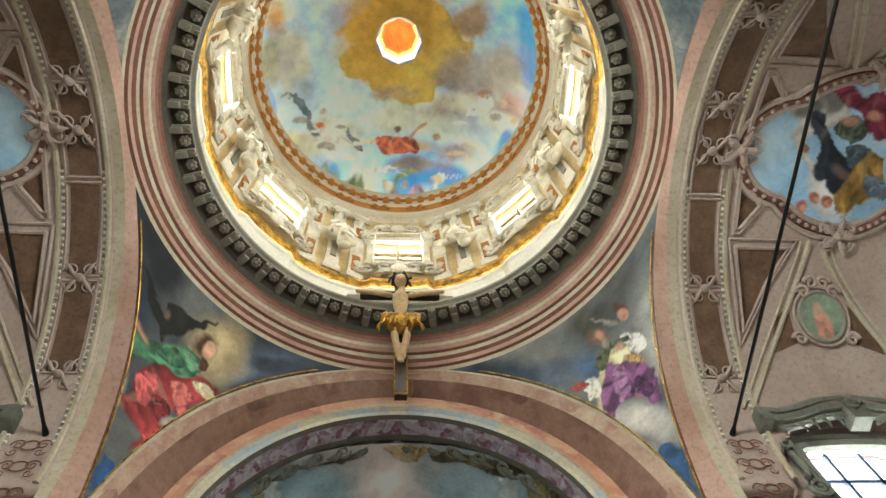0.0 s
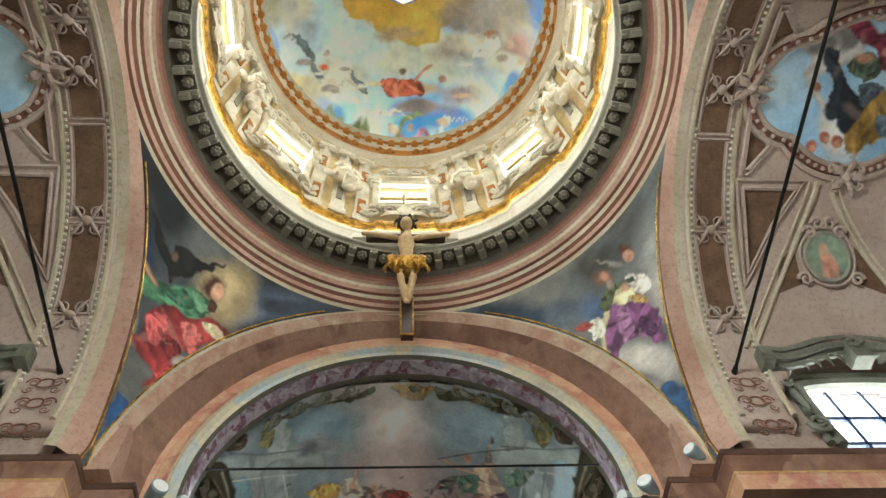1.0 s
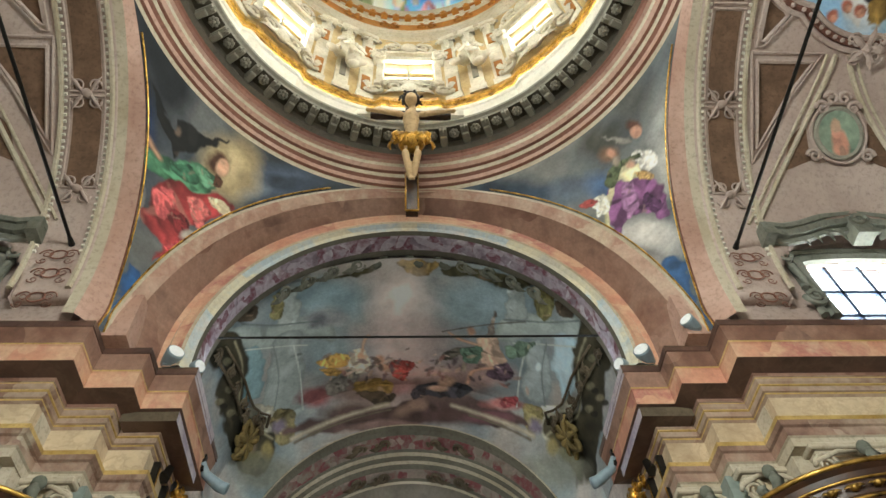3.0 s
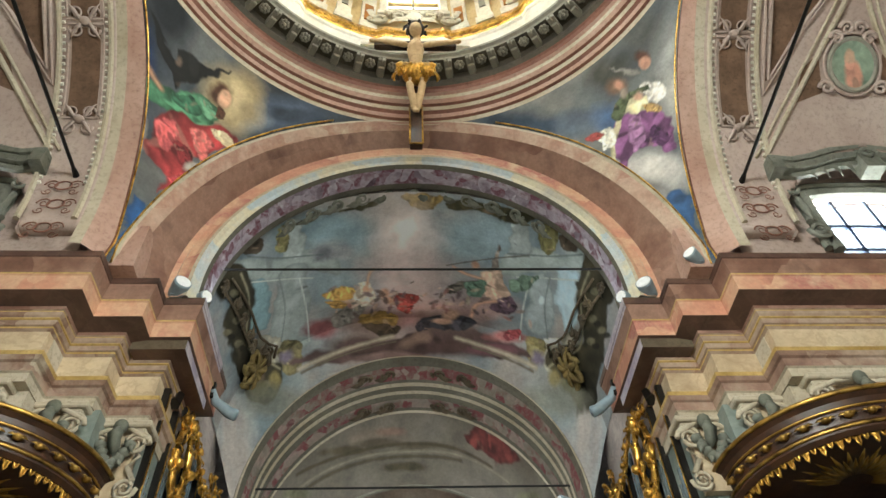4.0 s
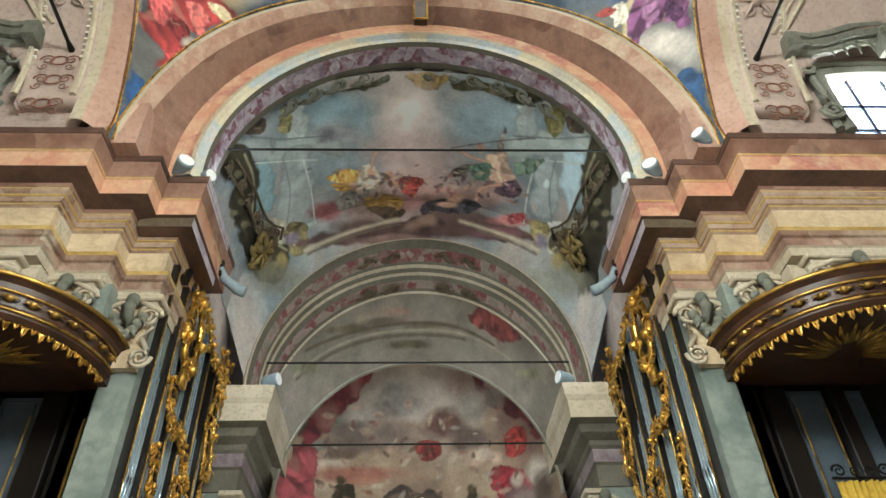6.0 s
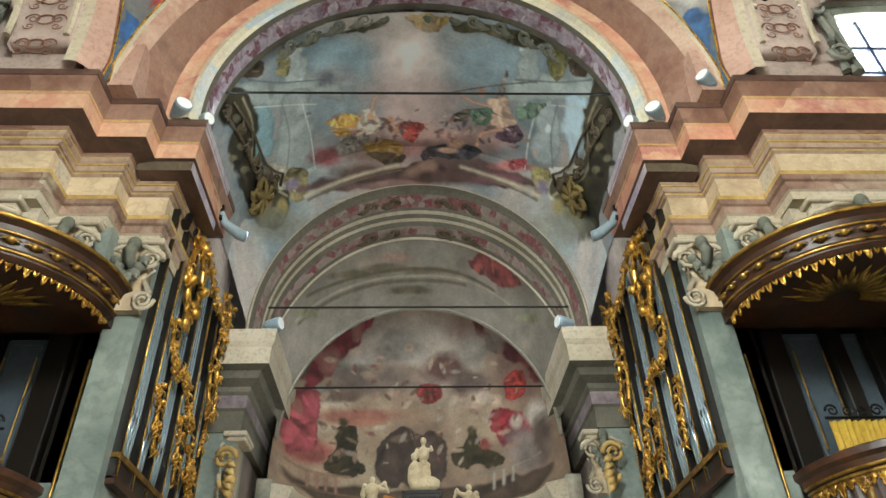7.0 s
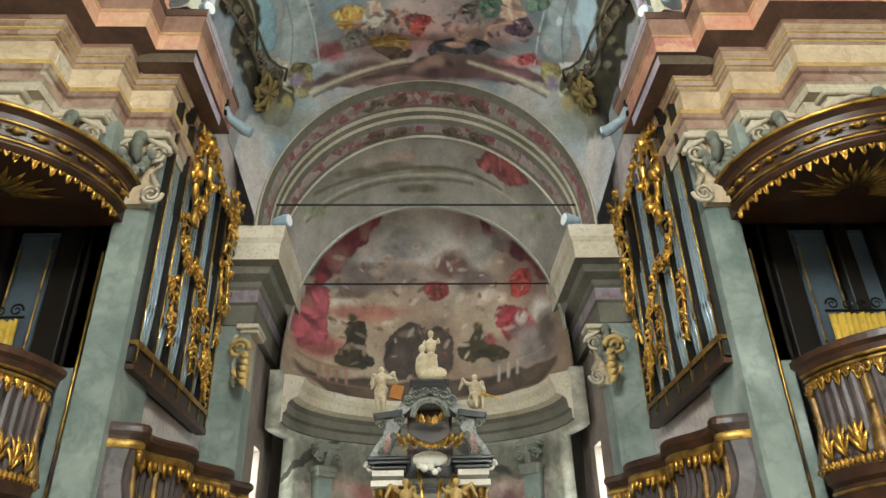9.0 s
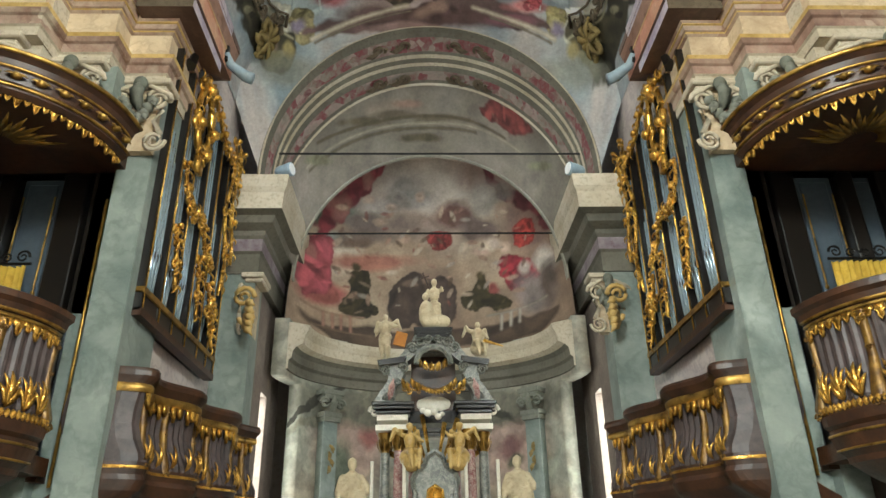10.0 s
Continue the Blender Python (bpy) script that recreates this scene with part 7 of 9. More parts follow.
    for dy, dz, r in ((-0.5, 0.0, 0.1), (-0.58, 0.12, 0.07), (-0.42, -0.14, 0.07)):
        tube(bm, [(x, dy, z - 0.25 + dz) for x, z in hood], r, 6)
    for h in (-1, 1):
        box(bm, h * 1.8, -0.5, 1.6, 0.2, 0.36, 0.34)
        scroll(bm, (h * 1.55, -0.3, 1.3), 0.18, 1.5, 0.045, (h, 0, 0), (0, 0, 1))
        scroll(bm, (h * 1.42, -0.2, 0.35), 0.2, 1.8, 0.045, (h, 0, 0), (0, 0, -1))
        tube(bm, [(h * 1.5, -0.25, 1.1), (h * 1.42, -0.2, 0.8), (h * 1.5, -0.2, 0.55)], 0.06, 8)
        for k in range(4):
            leaf(bm, (h * (0.3 + 0.25 * k), -0.42, 1.62 - 0.06 * k), (h * (0.55 + 0.25 * k), -0.5, 1.8 - 0.1 * k), 0.08, (0, -0.07, 0))
    box(bm, 0, -0.45, 1.85, 0.34, 0.3, 0.5)
    scroll(bm, (0, -0.62, 1.95), 0.15, 1.3, 0.06, (1, 0, 0), (0, 0, 1))
    part("hood", bm, M_STONE_DARK, win, "carved grey stone hood")
    bm = bmesh.new()
    for x in (-0.62, 0.0, 0.62):
        box(bm, x, 0.12, 0.7, 0.06, 0.06, 1.6)
    for z in (0.2, 0.8):
        box(bm, 0, 0.12, z, 2.2, 0.06, 0.07)
    part("glazing_bar", bm, M_BLUE_BAR, win)

    # painted ornament on the foot of the arch
    bm = bmesh.new()
    for z, k in ((10.2, 0), (10.75, 1), (11.15, 2)):
        g = math.degrees(math.acos(max(-1, min(1, (z - ARCH_Z) / 4.2))))
        c = Vector(on_vault(s, 5.62, min(g, 90), 4.17)) if z > ARCH_Z else Vector((s * 5.62, 7.17, z))
        for h in (-1, 1):
            scroll(bm, c + Vector((h * 0.18, 0, 0.02)), 0.12, 1.5, 0.012, (h, 0, 0), (0, 0, 1))
            scroll(bm, c + Vector((h * 0.2, 0, -0.16)), 0.08, 1.3, 0.01, (h, 0, 0), (0, 0, -1))
        tube(bm, [c + Vector((0.13 * math.cos(a), 0, 0.11 * math.sin(a))) for a in [2 * math.pi * i / 16 for i in range(17)]], 0.014, 5)
    part("scrollwork", bm, M_PINK_DEEP_SHADE, arch)

# ---- iron ties ----
def tie(name, a, b, r, label, eye=True):
    t = thing(name, a, label, "tie rod", "iron tie rods")
    a, b = Vector(a), Vector(b)
    bm = bmesh.new()
    tube(bm, [(0, 0, 0), b - a], r, 8)
    part("rod", bm, M_IRON, t)
    if eye:
        d = (b - a).normalized()
        bm = bmesh.new()
        tube(bm, [(0, 0, 0), d * 0.1, d * 0.22, d * 0.4], r, 8, [0.07, 0.085, 0.06, r * 1.3])
        part("socket", bm, M_IRON, t)
    return t


for s in (-1, 1):
    tie("tie_rod", (s * 5.5, 7.32, 11.38), (s * 5.5, -1.25, 11.45), 0.03, "black iron tie rod across a transept arch")
tie("tie_rod", (-3.7, 8.9, 11.16), (3.7, 8.9, 11.19), 0.022, "thin iron tie rod across the chancel arch", False)
tie("tie_rod", (-3.03, 12.66, 9.08), (3.02, 12.66, 9.06), 0.022, "thin iron tie rod across the choir arch", False)
tie("tie_rod", (-2.86, 14.67, 8.28), (2.88, 14.67, 8.26), 0.022, "thin iron tie rod across the apse", False)


# bright sky outside the arched windows
M_SKY = plain("bright_sky", "dfeaf2", 0.9, 0.0, 2.5)
for s in (-1, 1):
    x0, x1 = sorted((s * 6.3, s * 9.5))
    ob = mesh_object("backdrop", [(x0, 7.64, 9.6), (x1, 7.64, 9.6), (x1, 7.64, 12.6), (x0, 7.64, 12.6)], [(0, 1, 2, 3)], M_SKY)
    structure(ob, "bright white sky outside the arched window", "sky")


# ---- the drum's ornament ----
def ring_pose(a, r, z):
    """Faces the drum's axis: local x along the ring, y outward, z up."""
    return Matrix.Translation((CX + r * math.sin(a), CY + r * math.cos(a), z)) @ Matrix.Rotation(-a, 4, "Z")


# carved brackets and rosettes under the ring cornice
bm = bmesh.new()
box(bm, 0, 0.2, 0.0, 0.17, 0.42, 0.1)
box(bm, 0, 0.28, -0.09, 0.13, 0.28, 0.1)
scroll(bm, (0, 0.03, -0.04), 0.09, 1.2, 0.03, (0, 1, 0), (0, 0, 1))
bmesh.ops.bevel(bm, geom=[e for e in bm.edges if e.calc_length() > 0.09], offset=0.012, segments=1, affect="EDGES")
bracket_mesh = part("bracket", bm, M_GREY_STUCCO).data
bpy.data.objects.remove(bpy.data.objects["bracket"])
bm = bmesh.new()
for k in range(7):
    a = 2 * math.pi * k / 7
    blob(bm, (0.075 * math.cos(a), 0.075 * math.sin(a), 0), (0.05, 0.05, 0.035), 1)
blob(bm, (0, 0, -0.02), (0.05, 0.05, 0.05), 1)
rosette_mesh = part("rosette", bm, M_GREY_STUCCO).data
bpy.data.objects.remove(bpy.data.objects["rosette"])
ring_cornice = bpy.data.objects["ring_cornice"]
for k in range(56):
    a = 2 * math.pi * (k + 0.5) / 56
    o = new("bracket", bracket_mesh)
    o.parent, o.matrix_world = ring_cornice, ring_pose(a, 4.14, 15.8)
    o = new("rosette", rosette_mesh)
    o.parent, o.matrix_world = ring_cornice, ring_pose(a + math.pi / 56, 4.3, 15.84)

# gilded rail with breaks in front of the windows
n = 160
path = []
for k in range(n):
    a = 2 * math.pi * k / n
    b = (a + math.pi / 8) % (math.pi / 4) - math.pi / 8
    r = 4.3 if abs(b) < 0.19 else 4.4
    path.append((CX + r * math.sin(a), CY + r * math.cos(a)))
ob = sweep("drum_rail", path, [(0.15, 17.3), (0.0, 17.3), (-0.03, 17.36), (-0.03, 17.5), (-0.07, 17.55), (-0.07, 17.7), (-0.02, 17.74), (0.15, 17.74)], [M_GOLD], closed=True)
structure(ob, "gilded moulding that steps round the drum under its windows", "moulding")
ob = sweep("drum_plinth", path, [(0.2, 16.2), (0.02, 16.2), (0.0, 16.3), (0.0, 17.1), (-0.03, 17.15), (-0.03, 17.28), (0.2, 17.3)], [M_WHITE_STUCCO], closed=True)
structure(ob, "white stuccoed plinth of the drum", "moulding")


def drum_window():
    w = thing("window", (0, 0, 0), "white framed drum window with a stucco cartouche above", "window", "windows of the drum")
    bm = bmesh.new()
    for x in (-0.76, 0.76):
        box(bm, x, -0.02, 19.75, 0.2, 0.24, 2.0)
    box(bm, 0, -0.02, 20.68, 1.72, 0.24, 0.26)
    box(bm, 0, -0.06, 18.88, 1.8, 0.3, 0.2)
    box(bm, 0, -0.1, 20.88, 1.9, 0.3, 0.1)
    bmesh.ops.bevel(bm, geom=bm.edges[:], offset=0.02, segments=1, affect="EDGES")
    part("window_frame", bm, M_DRUM_STUCCO, w)
    bm = bmesh.new()
    box(bm, 0, 0.2, 19.75, 0.06, 0.06, 1.5)
    box(bm, 0, 0.2, 19.5, 1.3, 0.06, 0.05)
    box(bm, 0, 0.2, 20.1, 1.3, 0.05, 0.04)
    part("glazing_bar", bm, M_GREY_STUCCO, w)
    bm = bmesh.new()
    for x in (-0.8, 0.8):
        box(bm, x, -0.1, 20.55, 0.3, 0.3, 0.6)
        scroll(bm, (x, -0.27, 20.45), 0.2, 1.4, 0.06, (1 if x > 0 else -1, 0, 0), (0, 0, 1))
        scroll(bm, (x * 1.12, -0.27, 20.8), 0.15, 1.3, 0.05, (1 if x > 0 else -1, 0, 0), (0, 0, -1))
    part("volute", bm, M_DRUM_STUCCO, w)
    bm = bmesh.new()
    blob(bm, (0, -0.12, 21.5), (0.24, 0.1, 0.28), 2)
    for s in (-1, 1):
        scroll(bm, (s * 0.4, -0.12, 21.5), 0.26, 1.5, 0.06, (s, 0, 0), (0, 0, 1))
        scroll(bm, (s * 0.72, -0.1, 21.35), 0.18, 1.3, 0.05, (s, 0, 0), (0, 0, -1))
        leaf(bm, (s * 0.2, -0.12, 21.7), (s * 0.65, -0.12, 21.95), 0.09, (0, -0.06, 0.02))
        leaf(bm, (s * 0.2, -0.12, 21.3), (s * 0.6, -0.12, 21.1), 0.09, (0, -0.06, 0.02))
    part("cartouche", bm, M_DRUM_STUCCO, w)
    bm = bmesh.new()
    for s in (-1, 1):
        scroll(bm, (s * 0.35, -0.25, 18.45), 0.3, 1.6, 0.08, (s, 0, 0), (0, 0, 1))
        scroll(bm, (s * 0.85, -0.22, 18.35), 0.24, 1.4, 0.07, (s, 0, 0), (0, 0, -1))
        leaf(bm, (s * 0.1, -0.25, 18.2), (s * 0.6, -0.25, 18.0), 0.12, (0, -0.08, 0))
        leaf(bm, (s * 1.0, -0.2, 18.5), (s * 1.15, -0.2, 18.85), 0.1, (0, -0.08, 0))
        blob(bm, (s * 0.62, -0.28, 18.55), (0.13, 0.1, 0.13), 1)
    blob(bm, (0, -0.25, 18.35), (0.2, 0.12, 0.24), 2)
    part("apron", bm, M_DRUM_STUCCO, w)
    bm = bmesh.new()
    box(bm, 0, 0.02, 21.05, 1.5, 0.08, 0.22)
    part("ochre_lintel", bm, M_OCHRE, w)
    return w


def drum_panel():
    """The bay between two windows: three shallow pilasters with ochre strips."""
    p = thing("drum_bay", (0, 0, 0), "white pilasters with ochre strips in a drum bay", "pilasters", "bays of the drum")
    for x in (-0.62, 0.0, 0.62):
        bm = bmesh.new()
        box(bm, x, -0.03, 20.0, 0.36, 0.16, 3.9)
        box(bm, x, -0.06, 17.95, 0.44, 0.22, 0.3)
        box(bm, x, -0.08, 22.05, 0.46, 0.26, 0.26)
        for s in (-1, 1):
            scroll(bm, (x + s * 0.17, -0.2, 21.8), 0.13, 1.4, 0.045, (s, 0, 0), (0, 0, 1))
        leaf(bm, (x, -0.12, 21.4), (x, -0.16, 21.95), 0.1, (0, -0.08, 0))
        part("pilaster", bm, M_DRUM_STUCCO, p)
        bm = bmesh.new()
        if x:
            box(bm, x, -0.12, 18.75, 0.22, 0.03, 0.9)
            part("ochre_strip", bm, M_OCHRE, p)
            bm = bmesh.new()
            box(bm, x, -0.12, 20.9, 0.2, 0.03, 0.7)
            part("ochre_strip", bm, M_OCHRE, p)
        else:
            box(bm, x, -0.12, 19.9, 0.16, 0.03, 2.4)
            part("grey_strip", bm, M_GREY_STUCCO, p)
    return p


w0, p0 = drum_window(), drum_panel()
for k in range(8):
    a = k * math.pi / 4
    m = ring_pose(a, 4.48, 0)
    if k:
        copy_thing(w0, m)
        copy_thing(p0, ring_pose(a + math.pi / 8, 4.5, 0))
    else:
        w0.matrix_basis = m
        p0.matrix_basis = ring_pose(math.pi / 8, 4.5, 0)
first = None
for k in range(8):
    a = (k + 0.5) * math.pi / 4
    for j, (dx, z, tilt) in enumerate(((-0.3, 19.3, 0.5), (0.35, 19.0, -0.6))):
        m = ring_pose(a, 4.1, z) @ Matrix.Translation((dx, 0, 0)) @ Matrix.Rotation(tilt, 4, "Y")
        if not first:
            first = [None, None]
        if first[j] is None:
            first[j] = statue("stucco_figure", (0, 0, 0), "white stucco figure on scrolls between drum windows", M_DRUM_STUCCO, 1.25, seated=True, arms=((0.55, -0.1, 1.2), (-0.45, -0.25, 0.8)) if j else ((0.3, -0.3, 0.7), (-0.6, 0.0, 1.3)), size=0.72,
                              drape=[((0.2, 0, 0.25), (0.3, 0.15, 0.14)), ((-0.25, 0, 0.1), (0.25, 0.15, 0.12))], group="stucco figures of the drum", cell=0.045)
            first[j].matrix_basis = m
        else:
            copy_thing(first[j], m)

# dentils of the upper entablature
ent = bpy.data.objects["drum_entablature"]
bm = bmesh.new()
box(bm, 0, 0, 0, 0.2, 0.14, 0.22)
box(bm, 0, -0.08, 0.02, 0.1, 0.06, 0.12)
dentil = part("dentil", bm, M_OCHRE).data
bpy.data.objects.remove(bpy.data.objects["dentil"])
for k in range(72):
    a = 2 * math.pi * k / 72
    o = new("dentil", dentil)
    o.parent, o.matrix_world = ent, ring_pose(a, 4.24, 23.75)
bm = bmesh.new()
for s in (-1, 1):
    scroll(bm, (s * 0.14, 0, 0), 0.13, 1.3, 0.04, (s, 0, 0), (0, 0, 1))
    leaf(bm, (s * 0.05, 0, 0.05), (s * 0.25, 0, 0.25), 0.07, (0, -0.05, 0))
orn = part("gilt_ornament", bm, M_OCHRE).data
bpy.data.objects.remove(bpy.data.objects["gilt_ornament"])
for k in range(24):
    o = new("gilt_ornament", orn)
    o.parent, o.matrix_world = ent, ring_pose(2 * math.pi * (k + 0.5) / 24, 4.32, 23.2)


# ---- capitals and garlands under the entablature ----
def capital(at, width, turn, label):
    """A capital with corner volutes, leaves and a swag; local y points out of the wall backwards."""
    c = thing("capital", at, label, "capital", "pilaster capitals")
    c.rotation_euler = (0, 0, turn)
    h = width / 2
    bm = bmesh.new()
    box(bm, 0, 0.0, 1.0, width + 0.3, 0.42, 0.1)
    box(bm, 0, 0.02, 0.92, width + 0.16, 0.34, 0.08)
    bmesh.ops.bevel(bm, geom=bm.edges[:], offset=0.02, segments=1, affect="EDGES")
    part("abacus", bm, M_CREAM, c)
    for s in (-1, 1):
        bm = bmesh.new()
        scroll(bm, (s * (h + 0.02), -0.2, 0.66), 0.19, 2.2, 0.034, (s, 0, 0), (0, 0, 1), 0, 1, 8)
        tube(bm, [(s * 0.1, -0.2, 0.88), (s * h * 0.7, -0.24, 0.86), (s * (h + 0.2), -0.2, 0.72)], 0.036, 8)
        scroll(bm, (s * (h + 0.04), -0.16, 0.02), 0.16, 2.0, 0.03, (s, 0, 0), (0, 0, -1), 0, 1, 8)
        tube(bm, [(s * (h + 0.1), -0.18, 0.5), (s * (h + 0.02), -0.2, 0.3), (s * (h + 0.12), -0.17, 0.12)], 0.04, 8)
        part("volute", bm, M_CREAM, c)
    bm = bmesh.new()
    for k in range(9):
        t = k / 8
        x = -h * 0.85 + 1.7 * h * t
        z = 0.62 - 0.3 * math.sin(math.pi * t)
        blob(bm, (x, -0.24, z), (0.09, 0.09, 0.085), 1)
        leaf(bm, (x, -0.24, z), (x + 0.08 * (-1) ** k, -0.26, z - 0.14), 0.05, (0, -0.05, 0))
    leaf(bm, (0, -0.2, 0.5), (0, -0.28, 0.9), 0.12, (0, -0.1, 0))
    blob(bm, (0, -0.26, 0.9), (0.1, 0.08, 0.12), 2)
    part("garland", bm, M_STONE_DARK, c)
    bm = bmesh.new()
    box(bm, 0, -0.04, 0.38, width, 0.16, 1.0)
    part("bell", bm, M_MARBLE_SALMON, c)
    return c


for s in (-1, 1):
    capital((s * 4.09, 8.9, 6.78), 0.46, 0, "grey stucco capital with scrolls on a corner pilaster")
    capital((s * 4.85, 8.45, 6.78), 0.5, 0, "grey stucco capital with scrolls and garland beside the canopy")
    capital((s * 6.0, 7.95, 6.78), 1.1, 0, "broad grey stucco capital with garland above the canopy")


# ---- canopies over the singers' lofts ----
def ring_pts(r, a0, a1, n, z, cx=0, cy=0):
    return [(cx + r * math.cos(a0 + (a1 - a0) * k / n), cy + r * math.sin(a0 + (a1 - a0) * k / n), z) for k in range(n + 1)]


def lambrequin(bm, r, z, a0, a1, count, drop, thick=0.012):
    """A fringe of pointed carved lappets round part of a circle."""
    for k in range(count):
        a = a0 + (a1 - a0) * (k + 0.5) / count
        w = (a1 - a0) / count * r * 0.46
        c, q = math.cos(a), math.sin(a)
        t = Vector((-q, c, 0))
        base = Vector((r * c, r * q, z))
        n = Vector((c, q, 0))
        big = 1.0 if k % 2 == 0 else 0.65
        out = [(-w, 0), (-w, -0.35 * drop * big), (-w * 0.55, -0.45 * drop * big), (-w * 0.45, -0.75 * drop * big), (0, -drop * big), (w * 0.45, -0.75 * drop * big), (w * 0.55, -0.45 * drop * big), (w, -0.35 * drop * big), (w, 0)]
        f = [bm.verts.new(base + t * x + Vector((0, 0, y)) + n * thick) for x, y in out]
        b = [bm.verts.new(base + t * x + Vector((0, 0, y)) - n * thick) for x, y in out]
        bm.faces.new(f)
        bm.faces.new(b[::-1])
        for i in range(len(out)):
            j = (i + 1) % len(out)
            bm.faces.new((f[i], b[i], b[j], f[j]))
        tube(bm, [base + t * x + Vector((0, 0, y)) + n * (thick + 0.01) for x, y in out[1:-1]], 0.012, 4)


A0, A1 = math.pi, 2 * math.pi


def canopy(s):
    c = thing("canopy", (s * 5.45, 8.2, 6.2), "dark walnut canopy with gilded fringe and sunburst soffit", "canopy", "loft canopies")
    bm = bmesh.new()
    a0, a1 = math.pi * 0.98, math.pi * 2.02
    lathe(bm, [(0.0, 0.34), (1.3, 0.36), (1.52, 0.4), (1.6, 0.46), (1.66, 0.5), (1.7, 0.5), (1.7, 0.44), (1.64, 0.4), (1.62, 0.34), (1.58, 0.3), (1.56, 0.16), (1.6, 0.12), (1.6, 0.04), (1.54, 0.0), (1.48, 0.0), (1.44, 0.1), (0.0, 0.2)], 48, (0, 0, 0), a0, a1)
    part("body", bm, M_WALNUT, c)
    bm = bmesh.new()
    box(bm, 0, 0.4, 0.42, 2.6, 0.85, 0.36)
    part("wall_bearer", bm, M_WALNUT, c)
    bm = bmesh.new()
    for r, z, t in ((1.71, 0.47, 0.03), (1.61, 0.09, 0.022), (1.6, 0.33, 0.018)):
        tube(bm, ring_pts(r, a0, a1, 48, z), t, 6)
    for k in range(20):
        a = a0 + (a1 - a0) * (k + 0.5) / 20
        p = Vector((1.6 * math.cos(a), 1.6 * math.sin(a), 0.23))
        blob(bm, p, (0.07, 0.07, 0.045), 1)
        for h in (-1, 1):
            leaf(bm, p, p + Vector((-math.sin(a), math.cos(a), 0)) * 0.12 * h, 0.035, (0.03 * math.cos(a), 0.03 * math.sin(a), 0.01), 3)
    part("gilt_moulding", bm, M_GOLD_DARK, c)
    bm = bmesh.new()
    lambrequin(bm, 1.5, 0.05, a0, a1, 50, 0.17)
    part("fringe", bm, M_GOLD, c, "pierced gilt lappets")
    for k in range(28):
        bm = bmesh.new()
        a = a0 + (a1 - a0) * (k + 0.5) / 28
        r1 = 0.9 if k % 2 else 0.65
        d, t = Vector((math.cos(a), math.sin(a), 0)), Vector((-math.sin(a), math.cos(a), 0))
        z = 0.14
        vs = [bm.verts.new(d * 0.22 + Vector((0, -0.1, z))), bm.verts.new(d * r1 * 0.6 + t * 0.035 + Vector((0, -0.1, z - 0.01))), bm.verts.new(d * r1 + Vector((0, -0.1, z - 0.005))), bm.verts.new(d * r1 * 0.6 - t * 0.035 + Vector((0, -0.1, z - 0.01)))]
        top = [bm.verts.new(v.co + Vector((0, 0, 0.02))) for v in vs]
        bm.faces.new(vs)
        bm.faces.new(top)
        for i in range(4):
            bm.faces.new((vs[i], vs[(i + 1) % 4], top[(i + 1) % 4], top[i]))
        part("ray", bm, M_GOLD_DARK, c)
    return c


